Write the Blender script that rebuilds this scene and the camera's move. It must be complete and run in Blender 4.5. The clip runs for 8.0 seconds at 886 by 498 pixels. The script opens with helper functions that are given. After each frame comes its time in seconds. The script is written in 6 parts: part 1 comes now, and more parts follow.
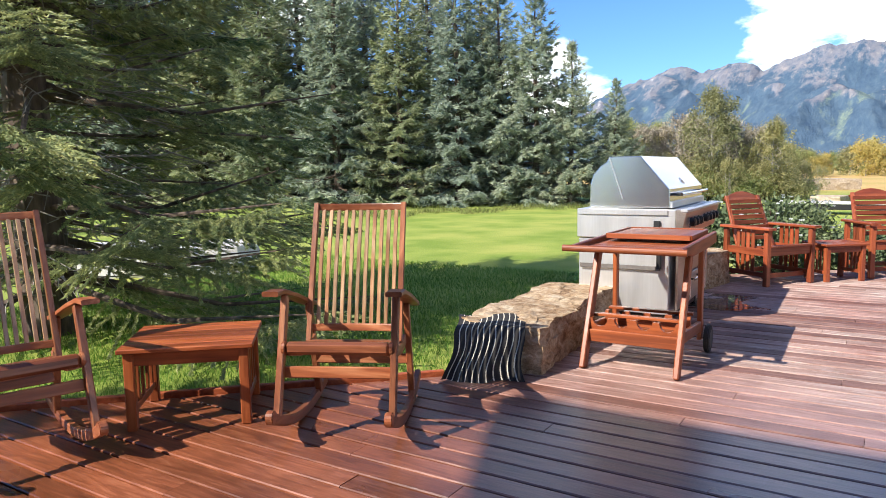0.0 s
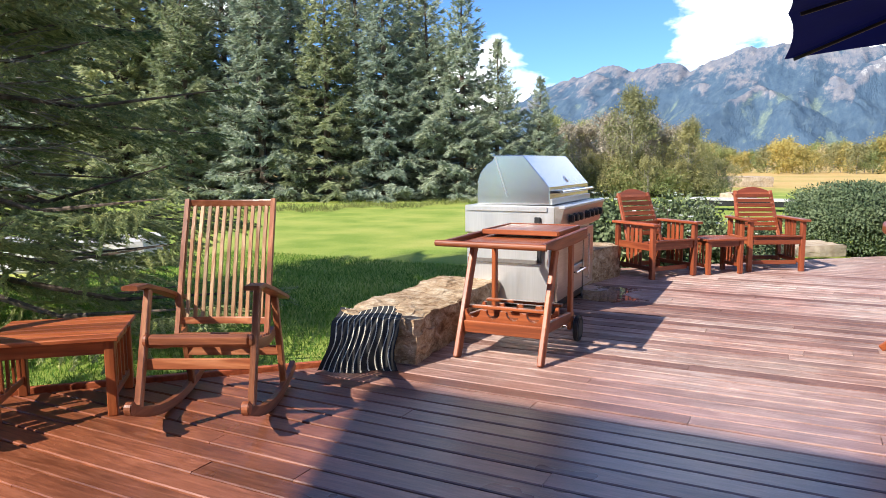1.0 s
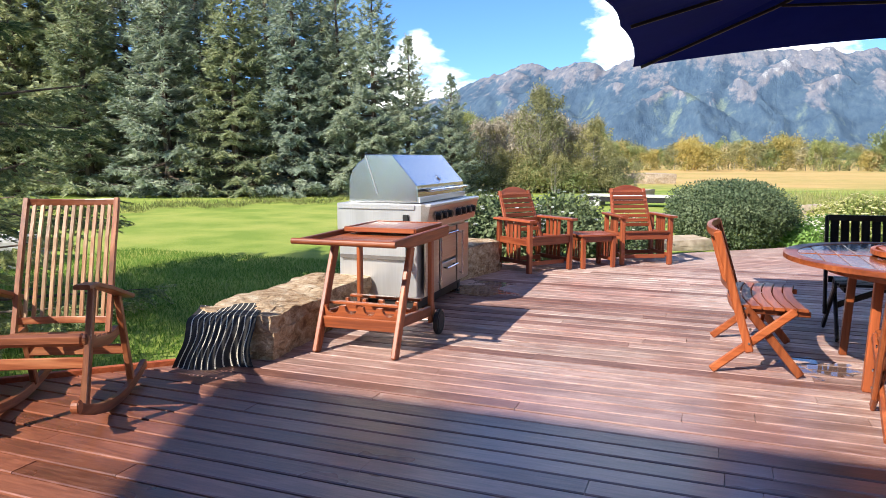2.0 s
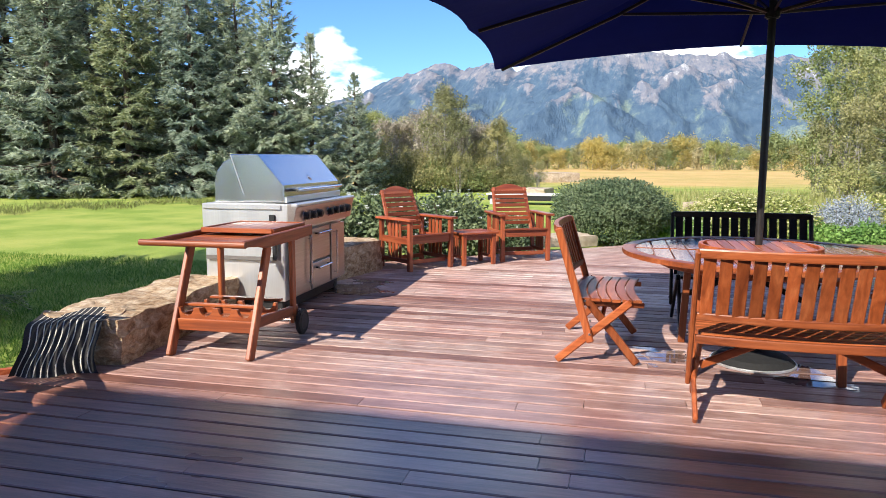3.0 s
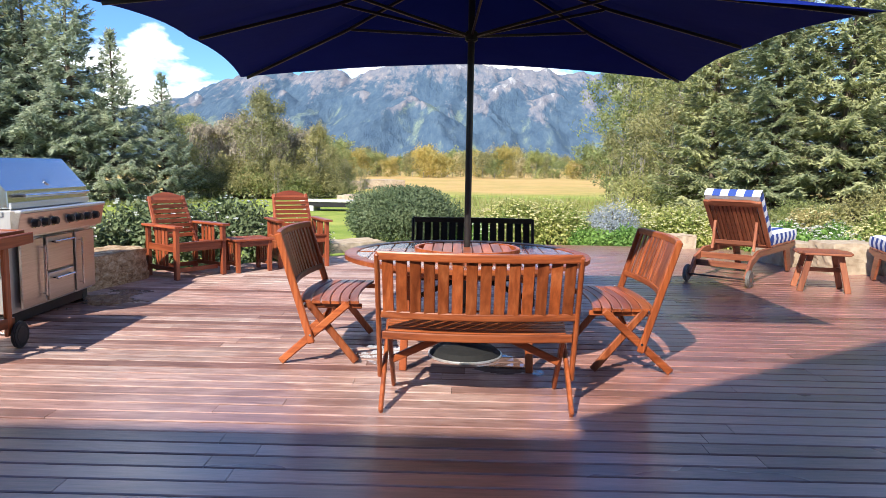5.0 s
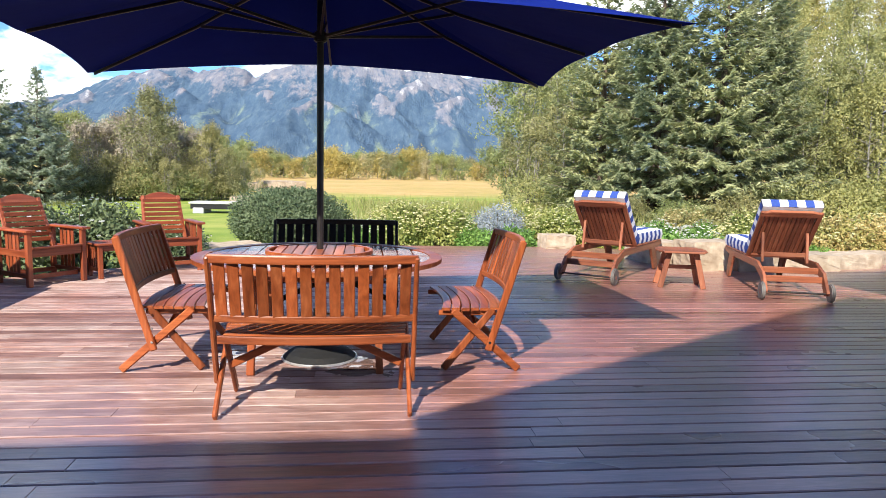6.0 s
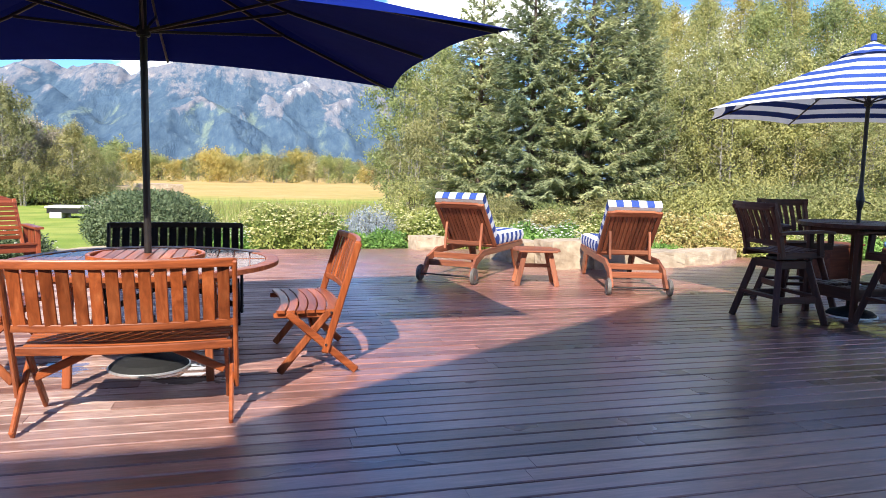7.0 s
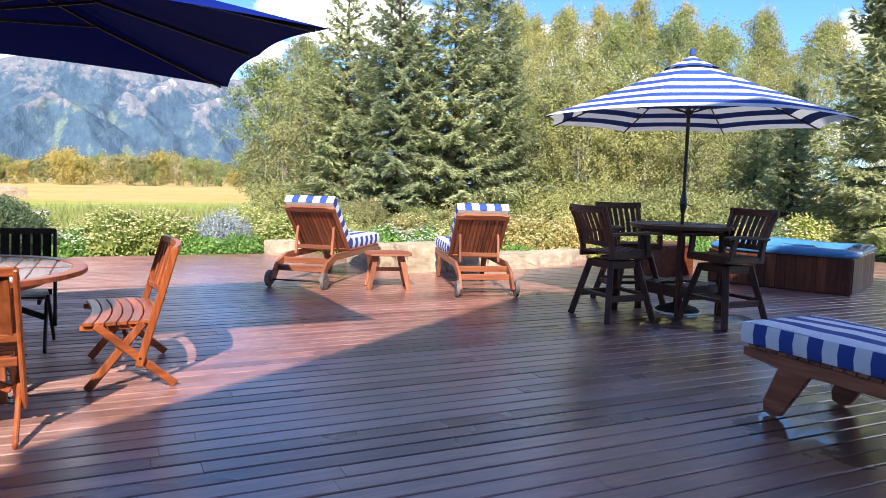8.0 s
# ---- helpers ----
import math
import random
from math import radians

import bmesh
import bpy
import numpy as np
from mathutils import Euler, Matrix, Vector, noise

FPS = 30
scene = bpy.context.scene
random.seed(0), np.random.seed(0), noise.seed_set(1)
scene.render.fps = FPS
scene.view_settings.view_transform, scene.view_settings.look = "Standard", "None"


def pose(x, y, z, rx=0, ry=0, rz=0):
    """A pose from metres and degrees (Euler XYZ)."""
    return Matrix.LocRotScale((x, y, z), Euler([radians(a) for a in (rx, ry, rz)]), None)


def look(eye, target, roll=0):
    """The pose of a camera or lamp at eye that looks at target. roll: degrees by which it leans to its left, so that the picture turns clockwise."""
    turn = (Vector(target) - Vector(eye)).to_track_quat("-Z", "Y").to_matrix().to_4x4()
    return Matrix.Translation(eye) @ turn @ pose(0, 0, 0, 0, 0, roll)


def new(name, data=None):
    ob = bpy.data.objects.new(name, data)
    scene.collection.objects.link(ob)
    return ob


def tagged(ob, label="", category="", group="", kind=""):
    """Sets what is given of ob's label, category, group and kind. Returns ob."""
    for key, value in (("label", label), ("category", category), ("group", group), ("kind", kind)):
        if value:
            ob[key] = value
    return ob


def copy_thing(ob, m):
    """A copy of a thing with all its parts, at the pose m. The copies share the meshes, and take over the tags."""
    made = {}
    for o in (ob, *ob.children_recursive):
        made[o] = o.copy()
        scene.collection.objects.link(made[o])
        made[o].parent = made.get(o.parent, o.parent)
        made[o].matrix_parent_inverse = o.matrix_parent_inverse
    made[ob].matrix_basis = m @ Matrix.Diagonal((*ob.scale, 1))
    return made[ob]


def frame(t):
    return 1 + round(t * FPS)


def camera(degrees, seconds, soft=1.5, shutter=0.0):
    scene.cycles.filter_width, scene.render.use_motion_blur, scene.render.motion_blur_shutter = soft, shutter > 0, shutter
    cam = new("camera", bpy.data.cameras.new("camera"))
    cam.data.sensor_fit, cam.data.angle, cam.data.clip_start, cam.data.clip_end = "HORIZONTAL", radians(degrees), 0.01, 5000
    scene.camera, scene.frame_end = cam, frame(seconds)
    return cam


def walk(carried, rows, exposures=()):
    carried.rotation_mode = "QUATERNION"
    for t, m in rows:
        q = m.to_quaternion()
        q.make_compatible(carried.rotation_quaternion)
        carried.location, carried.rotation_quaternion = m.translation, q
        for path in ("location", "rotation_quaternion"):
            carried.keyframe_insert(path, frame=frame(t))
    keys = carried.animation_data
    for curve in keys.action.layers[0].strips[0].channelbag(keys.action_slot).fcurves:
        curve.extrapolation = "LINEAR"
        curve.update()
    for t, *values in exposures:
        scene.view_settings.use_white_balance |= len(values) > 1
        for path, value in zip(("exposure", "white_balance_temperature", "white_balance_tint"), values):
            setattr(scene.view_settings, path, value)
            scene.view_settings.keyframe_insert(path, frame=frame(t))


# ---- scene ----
cam = camera(64.2, 8.0, 0.7)
PATH = [
    (0.0, (-0.146, 0.222, 1.297), (-1.213, 1.898, 1.072), -0.9),
    (0.5, (0.067, 0.240, 1.308), (-0.928, 1.959, 1.073), -0.6),
    (1.0, (0.280, 0.263, 1.318), (-0.631, 2.027, 1.075), -0.3),
    (1.5, (0.523, 0.272, 1.337), (-0.291, 2.081, 1.086), 0.0),
    (3.0, (1.168, 0.362, 1.355), (0.684, 2.285, 1.097), 0.2),
    (3.5, (1.367, 0.360, 1.358), (1.005, 2.311, 1.104), 0.4),
    (4.0, (1.580, 0.318, 1.366), (1.328, 2.287, 1.119), 0.6),
    (4.5, (1.775, 0.291, 1.368), (1.629, 2.271, 1.129), 0.8),
    (6.0, (2.369, 0.262, 1.376), (2.593, 2.237, 1.151), 1.2),
    (6.5, (2.558, 0.217, 1.378), (2.929, 2.170, 1.159), 1.3),
    (7.0, (2.744, 0.190, 1.370), (3.268, 2.108, 1.160), 1.3),
    (7.5, (2.920, 0.163, 1.367), (3.601, 2.033, 1.166), 1.4),
    (8.0, (3.080, 0.150, 1.372), (3.928, 1.951, 1.181), 1.6),
]
walk(cam, [(t, look(eye, aim, roll)) for t, eye, aim, roll in PATH],
     exposures=[(0.0, 0.90), (4.5, 0.90), (6.5, 1.02), (8.0, 1.15)])

# ---- world, sun ----
SUN = Vector((-0.54, -1.107, 1.0)).normalized()      # towards the sun
ELEV = math.asin(SUN.z)
world = bpy.data.worlds.new("sky")
scene.world = world
world.use_nodes = True
wn, wl = world.node_tree.nodes, world.node_tree.links
wn.clear()


def wnode(kind, **settings):
    n = wn.new(kind)
    for key, value in settings.items():
        n.inputs[key].default_value = value
    return n


sky = wn.new("ShaderNodeTexSky")
sky.sky_type = "NISHITA"
sky.sun_disc = False
sky.sun_elevation = ELEV
sky.sun_rotation = math.atan2(SUN.x, SUN.y)
sky.altitude = 1800
sky.air_density = 1.15
sky.dust_density = 0.15
sky.ozone_density = 3.0
coord = wn.new("ShaderNodeTexCoord")
stretch = wn.new("ShaderNodeMapping")
stretch.inputs["Scale"].default_value = (1.0, 1.0, 2.2)
stretch.inputs["Location"].default_value = (0.35, 0.10, 0.02)
wl.new(coord.outputs["Generated"], stretch.inputs["Vector"])
puffs = wnode("ShaderNodeTexNoise", Scale=5.0, Detail=8.0, Roughness=0.55, Distortion=0.15)
wl.new(stretch.outputs["Vector"], puffs.inputs["Vector"])
cover = wn.new("ShaderNodeValToRGB")
cover.color_ramp.elements[0].position, cover.color_ramp.elements[1].position = 0.53, 0.63
total = puffs.outputs["Fac"]
# less cloud overhead
lift_ = wn.new("ShaderNodeSeparateXYZ")
wl.new(coord.outputs["Generated"], lift_.inputs["Vector"])
thin = wn.new("ShaderNodeMapRange")
thin.inputs["From Min"].default_value, thin.inputs["From Max"].default_value = 0.2, 0.5
thin.inputs["To Min"].default_value, thin.inputs["To Max"].default_value = 0.0, -0.065
wl.new(lift_.outputs["Z"], thin.inputs["Value"])
less = wn.new("ShaderNodeMath")
wl.new(total, less.inputs[0])
wl.new(thin.outputs["Result"], less.inputs[1])
total = less.outputs[0]
# banks of cloud and gaps of blue: azimuth from y, elevation, half-width, amount
# the last three lie out of view, added to brighten reflections and shaded deck
for az, el, wide, amount in ((-22, 5.5, 6.5, 0.19), (-4, 11, 9, 0.22), (8, 10, 8, 0.10), (-18, 12.5, 7, -0.25), (-30, 14, 6, -0.15), (54, 8, 5, 0.12), (50, 12, 4, -0.15), (18, 12, 6, 0.1), (56, 13, 5, 0.12), (72, 18, 15, 0.17), (96, 26, 20, 0.15), (67, 34, 11, 0.2)):
    az, el = radians(az), radians(el)
    near_to = wn.new("ShaderNodeVectorMath")
    near_to.operation = "DOT_PRODUCT"
    wl.new(coord.outputs["Generated"], near_to.inputs[0])
    near_to.inputs[1].default_value = (math.sin(az) * math.cos(el), math.cos(az) * math.cos(el), math.sin(el))
    fade = wn.new("ShaderNodeMapRange")
    fade.interpolation_type = "SMOOTHSTEP"
    fade.inputs["From Min"].default_value, fade.inputs["From Max"].default_value = math.cos(radians(wide)), 1.0
    fade.inputs["To Min"].default_value, fade.inputs["To Max"].default_value = 0.0, amount
    wl.new(near_to.outputs["Value"], fade.inputs["Value"])
    plus = wn.new("ShaderNodeMath")
    wl.new(total, plus.inputs[0])
    wl.new(fade.outputs["Result"], plus.inputs[1])
    total = plus.outputs[0]
wl.new(total, cover.inputs["Fac"])
shade = wnode("ShaderNodeTexNoise", Scale=6.0, Detail=5.0)
wl.new(stretch.outputs["Vector"], shade.inputs["Vector"])
tone = wn.new("ShaderNodeValToRGB")
tone.color_ramp.elements[0].color, tone.color_ramp.elements[1].color = (6.6, 7.0, 7.6, 1), (12.6, 12.6, 12.6, 1)
tone.color_ramp.elements[0].position, tone.color_ramp.elements[1].position = 0.3, 0.6
wl.new(shade.outputs["Fac"], tone.inputs["Fac"])
blend = wn.new("ShaderNodeMix")
blend.data_type = "RGBA"
wl.new(cover.outputs["Color"], blend.inputs["Factor"])
deep = wn.new("ShaderNodeMix")      # clear mountain air
deep.data_type, deep.blend_type = "RGBA", "MULTIPLY"
deep.inputs["Factor"].default_value = 1.0
deep.inputs["B"].default_value = (0.43, 0.63, 0.93, 1)
wl.new(sky.outputs["Color"], deep.inputs["A"])
wl.new(deep.outputs["Result"], blend.inputs["A"])
wl.new(tone.outputs["Color"], blend.inputs["B"])
back = wnode("ShaderNodeBackground", Strength=0.13)
wl.new(blend.outputs["Result"], back.inputs["Color"])
wout = wn.new("ShaderNodeOutputWorld")
wl.new(back.outputs["Background"], wout.inputs["Surface"])

sun = new("sun", bpy.data.lights.new("sun", "SUN"))
sun.data.energy, sun.data.angle, sun.data.color = 4.8, radians(0.53), (1.0, 0.94, 0.84)
sun.matrix_world = look(SUN * 50, (0, 0, 0))


# ---- materials ----
def shader(name):
    m = bpy.data.materials.new(name)
    m.use_nodes = True
    nt = m.node_tree
    nt.nodes.clear()
    out = nt.nodes.new("ShaderNodeOutputMaterial")
    p = nt.nodes.new("ShaderNodeBsdfPrincipled")
    nt.links.new(p.outputs["BSDF"], out.inputs["Surface"])
    return m, nt, p, out


def noise_of(nt, vector, scale, detail=5.0, rough=0.55, distort=0.0):
    n = nt.nodes.new("ShaderNodeTexNoise")
    n.inputs["Scale"].default_value, n.inputs["Detail"].default_value = scale, detail
    n.inputs["Roughness"].default_value, n.inputs["Distortion"].default_value = rough, distort
    if vector is not None:
        nt.links.new(vector, n.inputs["Vector"])
    return n.outputs["Fac"]


def ramp_of(nt, fac, stops):
    r = nt.nodes.new("ShaderNodeValToRGB")
    el = r.color_ramp.elements
    while len(el) < len(stops):
        el.new(0.5)
    for e, (pos, col) in zip(el, stops):
        e.position = pos
        e.color = (*col, 1) if len(col) == 3 else col
    nt.links.new(fac, r.inputs["Fac"])
    return r.outputs["Color"]


def mix_of(nt, fac, a, b, mode="MIX"):
    m = nt.nodes.new("ShaderNodeMix")
    m.data_type, m.blend_type = "RGBA", mode
    for key, v in (("Factor", fac), ("A", a), ("B", b)):
        if isinstance(v, bpy.types.NodeSocket):
            nt.links.new(v, m.inputs[key])
        elif key == "Factor":
            m.inputs[key].default_value = v
        else:
            m.inputs[key].default_value = (*v, 1)
    return m.outputs["Result"]


def grey(v):
    return (v, v, v)


def mapped(nt, stretch_by, output="Object"):
    tc = nt.nodes.new("ShaderNodeTexCoord")
    mp = nt.nodes.new("ShaderNodeMapping")
    mp.inputs["Scale"].default_value = stretch_by
    info = nt.nodes.new("ShaderNodeObjectInfo")
    shift = nt.nodes.new("ShaderNodeVectorMath")
    shift.operation = "SCALE"
    shift.inputs[0].default_value = (7.3, 3.1, 5.7)
    nt.links.new(info.outputs["Random"], shift.inputs["Scale"])
    nt.links.new(tc.outputs[output], mp.inputs["Vector"])
    nt.links.new(shift.outputs["Vector"], mp.inputs["Location"])
    return mp.outputs["Vector"], info.outputs["Random"]


def bumped(nt, p, height, strength, distance=0.01):
    b = nt.nodes.new("ShaderNodeBump")
    b.inputs["Strength"].default_value, b.inputs["Distance"].default_value = strength, distance
    nt.links.new(height, b.inputs["Height"])
    nt.links.new(b.outputs["Normal"], p.inputs["Normal"])


def surface(name, dark, light, scale=20.0, rough=(0.5, 0.7), bump=0.15, metallic=0.0, stretch_by=(1, 1, 1), vary=0.12, stain=0.2, coat=0.0):
    """A plain procedural surface: grain, larger stains, a difference from thing to thing."""
    m, nt, p, out = shader(name)
    v, rnd = mapped(nt, stretch_by)
    fine = noise_of(nt, v, scale, 6.0)
    broad = noise_of(nt, v, scale * 0.13, 3.0)
    col = ramp_of(nt, fine, [(0.3, dark), (0.7, light)])
    col = mix_of(nt, stain, col, ramp_of(nt, broad, [(0.3, grey(0.35)), (0.65, grey(1.0))]), "MULTIPLY")
    lift = ramp_of(nt, rnd, [(0.0, grey(1 - vary)), (1.0, grey(1.0))])
    col = mix_of(nt, 1.0, col, lift, "MULTIPLY")
    nt.links.new(col, p.inputs["Base Color"])
    nt.links.new(ramp_of(nt, broad, [(0.3, grey(rough[0])), (0.7, grey(rough[1]))]), p.inputs["Roughness"])
    p.inputs["Metallic"].default_value = metallic
    p.inputs["Coat Weight"].default_value = coat
    if bump:
        bumped(nt, p, fine, bump)
    return m


def wood(name, dark, mid, light, rough=(0.35, 0.55), fine=60.0, coat=0.0, gloss=0.5):
    """Three materials of one wood, with the grain along x, y and z."""
    made = []
    for axis in range(3):
        m, nt, p, out = shader(name + "_" + "xyz"[axis])
        s = [1.0, 1.0, 1.0]
        s[axis] = 0.07
        v, rnd = mapped(nt, s)
        grain = noise_of(nt, v, fine, 6.0, 0.6, 0.4)
        rings = noise_of(nt, v, fine * 0.25, 4.0, 0.5, 1.2)
        worn = noise_of(nt, v, 4.0, 4.0, 0.6)
        col = ramp_of(nt, rings, [(0.3, dark), (0.5, mid), (0.7, light)])
        col = mix_of(nt, 0.45, col, ramp_of(nt, grain, [(0.35, grey(0.45)), (0.6, grey(1.0))]), "MULTIPLY")
        col = mix_of(nt, 0.35, col, ramp_of(nt, worn, [(0.35, grey(0.5)), (0.6, grey(1.0))]), "MULTIPLY")
        col = mix_of(nt, 1.0, col, ramp_of(nt, rnd, [(0.0, grey(0.60)), (1.0, grey(1.18))]), "MULTIPLY")
        nt.links.new(col, p.inputs["Base Color"])
        nt.links.new(ramp_of(nt, worn, [(0.3, grey(rough[0])), (0.7, grey(rough[1]))]), p.inputs["Roughness"])
        p.inputs["Coat Weight"].default_value = coat
        p.inputs["Coat Roughness"].default_value = 0.3
        p.inputs["Specular IOR Level"].default_value = gloss
        bumped(nt, p, grain, 0.2, 0.004)
        made.append(m)
    return made


TEAK = wood("oiled_teak", (0.21, 0.046, 0.012), (0.36, 0.085, 0.023), (0.49, 0.14, 0.045), (0.32, 0.5))
ROCKER_WOOD = wood("weathered_teak", (0.19, 0.050, 0.019), (0.32, 0.095, 0.036), (0.48, 0.19, 0.085), (0.32, 0.5))
WETTEAK = wood("damp_teak", (0.15, 0.042, 0.016), (0.25, 0.075, 0.030), (0.34, 0.12, 0.05), (0.10, 0.28))
REDWOOD = wood("red_stained_wood", (0.22, 0.042, 0.014), (0.34, 0.075, 0.026), (0.42, 0.115, 0.045), (0.35, 0.55))
LOUNGE_WOOD = wood("lounger_wood", (0.20, 0.056, 0.025), (0.31, 0.095, 0.043), (0.41, 0.155, 0.078), (0.36, 0.55))
DARKWOOD = wood("dark_bar_wood", (0.055, 0.017, 0.009), (0.092, 0.029, 0.016), (0.135, 0.048, 0.028), (0.4, 0.55), gloss=0.3)
# the far bench's shade under the parasol, put into its wood colour
SHADEWOOD = wood("shaded_bench_wood", (0.010, 0.008, 0.007), (0.016, 0.013, 0.011), (0.028, 0.022, 0.018), (0.4, 0.55), gloss=0.3)
CEDAR = wood("cedar_skirting", (0.10, 0.026, 0.011), (0.165, 0.043, 0.018), (0.22, 0.068, 0.030), (0.4, 0.6), gloss=0.3)
# paler than the chair's frame: the sun's glint on the slats is in this colour
SLATWOOD = wood("sunlit_pale_slats", (0.31, 0.13, 0.058), (0.46, 0.25, 0.125), (0.62, 0.41, 0.24), (0.26, 0.42), coat=0.25)

STEEL = surface("brushed_steel", (0.71, 0.71, 0.70), (0.76, 0.76, 0.75), 90.0, (0.34, 0.42), 0.015, 0.80, (1, 1, 0.05), 0.0, 0.03)
HOODSTEEL = surface("polished_hood_steel", (0.70, 0.70, 0.70), (0.78, 0.78, 0.78), 60.0, (0.20, 0.26), 0.0, 1.0, (1, 0.05, 1), 0.0, 0.03)
# warm tint stands for the red deck mirrored in the grill's front
DOORSTEEL = surface("deck_tinted_steel", (0.50, 0.44, 0.38), (0.62, 0.56, 0.50), 90.0, (0.3, 0.42), 0.04, 1.0, (1, 0.03, 1), 0.0, 0.12)
CHROME = surface("chrome", (0.62, 0.62, 0.62), (0.72, 0.72, 0.72), 30.0, (0.15, 0.25), 0.0, 1.0, vary=0.0, stain=0.05)
BLACKPLASTIC = surface("black_plastic", (0.012, 0.012, 0.013), (0.025, 0.025, 0.026), 40.0, (0.35, 0.5), 0.05)
CASTBLACK = surface("black_cast_base", (0.006, 0.006, 0.006), (0.012, 0.012, 0.012), 30.0, (0.75, 0.85), 0.1)
RUBBER = surface("black_rubber", (0.02, 0.02, 0.02), (0.04, 0.038, 0.036), 40.0, (0.6, 0.8), 0.1)
BLACKMETAL = surface("dark_painted_metal", (0.012, 0.010, 0.010), (0.024, 0.020, 0.019), 40.0, (0.35, 0.5), 0.05)
GREYPLASTIC = surface("grey_wheel_plastic", (0.11, 0.10, 0.09), (0.18, 0.16, 0.145), 40.0, (0.5, 0.7), 0.1)
PALESTONE = surface("pale_wall_stone", (0.36, 0.27, 0.18), (0.58, 0.47, 0.34), 8.0, (0.75, 0.9), 0.6, vary=0.25, stain=0.35)
CONCRETE = surface("concrete", (0.48, 0.46, 0.43), (0.62, 0.60, 0.56), 12.0, (0.8, 0.9), 0.2)
BARK = surface("bark", (0.05, 0.034, 0.026), (0.22, 0.16, 0.12), 14.0, (0.85, 0.95), 1.0, stretch_by=(1, 1, 0.22))
PALEBARK = surface("pale_bark", (0.17, 0.15, 0.125), (0.42, 0.39, 0.34), 10.0, (0.8, 0.9), 0.6, stretch_by=(1, 1, 0.5))
STUCCO = surface("house_wall_boards", (0.16, 0.10, 0.06), (0.24, 0.155, 0.10), 12.0, (0.7, 0.85), 0.3, stretch_by=(0.1, 1, 1))
ROOFING = surface("dark_roof_shakes", (0.06, 0.05, 0.045), (0.11, 0.095, 0.085), 12.0, (0.8, 0.9), 0.4)
TUBSHELL = surface("blue_tub_shell", (0.05, 0.20, 0.42), (0.09, 0.28, 0.52), 8.0, (0.15, 0.25), 0.02, coat=0.4)
WHITECLOTH = surface("white_cloth", (0.70, 0.71, 0.74), (0.80, 0.80, 0.82), 160.0, (0.8, 0.95), 0.15, vary=0.0, stain=0.08)
BLUECLOTH = surface("royal_blue_cloth", (0.020, 0.050, 0.24), (0.032, 0.075, 0.32), 160.0, (0.8, 0.95), 0.15, vary=0.0, stain=0.08)
BLACKCLOTH = surface("black_towel_cloth", (0.014, 0.013, 0.013), (0.03, 0.028, 0.027), 160.0, (0.9, 0.95), 0.3, vary=0.0)
CREAMCLOTH = surface("cream_towel_cloth", (0.55, 0.50, 0.40), (0.68, 0.63, 0.52), 160.0, (0.9, 0.95), 0.3, vary=0.0)


def sandstone():
    """Tan sandstone: rough broken skin, ochre stains, dark pits and pale lichen."""
    m, nt, p, out = shader("sandstone")
    v, rnd = mapped(nt, (1, 1, 1.6))
    broad = noise_of(nt, v, 2.6, 5.0, 0.6, 0.4)
    grain = noise_of(nt, v, 26.0, 8.0, 0.72)
    pits = noise_of(nt, v, 11.0, 6.0, 0.65, 0.6)
    col = ramp_of(nt, broad, [(0.32, (0.30, 0.17, 0.085)), (0.5, (0.46, 0.31, 0.18)), (0.66, (0.62, 0.50, 0.35))])
    col = mix_of(nt, 0.55, col, ramp_of(nt, pits, [(0.36, (0.10, 0.055, 0.03)), (0.48, (0.44, 0.30, 0.18)), (0.64, (0.74, 0.64, 0.48))]))
    col = mix_of(nt, 0.5, col, ramp_of(nt, grain, [(0.35, grey(0.4)), (0.6, grey(1.1))]), "MULTIPLY")
    nt.links.new(col, p.inputs["Base Color"])
    p.inputs["Roughness"].default_value = 0.88
    p.inputs["Specular IOR Level"].default_value = 0.2
    bumped(nt, p, mix_of(nt, 0.45, pits, grain), 1.0, 0.035)
    return m


STONE = sandstone()


def thin_cloth(name, dark, light, through_part, through_col):
    """Woven canvas that lets some light through."""
    m, nt, p, out = shader(name)
    v, rnd = mapped(nt, (1, 1, 1))
    weave = noise_of(nt, v, 220.0, 2.0)
    soft = noise_of(nt, v, 2.5, 3.0)
    col = mix_of(nt, 0.5, ramp_of(nt, weave, [(0.3, dark), (0.7, light)]), ramp_of(nt, soft, [(0.3, dark), (0.7, light)]))
    nt.links.new(col, p.inputs["Base Color"])
    p.inputs["Roughness"].default_value = 0.9
    p.inputs["Specular IOR Level"].default_value = 0.1
    bumped(nt, p, soft, 0.25, 0.05)
    t = nt.nodes.new("ShaderNodeBsdfTranslucent")
    t.inputs["Color"].default_value = (*through_col, 1)
    mx = nt.nodes.new("ShaderNodeMixShader")
    mx.inputs["Fac"].default_value = through_part
    nt.links.new(p.outputs["BSDF"], mx.inputs[1])
    nt.links.new(t.outputs["BSDF"], mx.inputs[2])
    nt.links.new(mx.outputs["Shader"], out.inputs["Surface"])
    return m


NAVY = thin_cloth("navy_canvas", (0.0015, 0.009, 0.13), (0.003, 0.015, 0.19), 0.05, (0.001, 0.004, 0.05))
CANVASBLUE = thin_cloth("blue_stripe_canvas", (0.030, 0.065, 0.27), (0.045, 0.095, 0.36), 0.12, (0.01, 0.015, 0.07))
CANVASWHITE = thin_cloth("white_stripe_canvas", (0.70, 0.72, 0.76), (0.80, 0.81, 0.84), 0.3, (0.62, 0.62, 0.62))


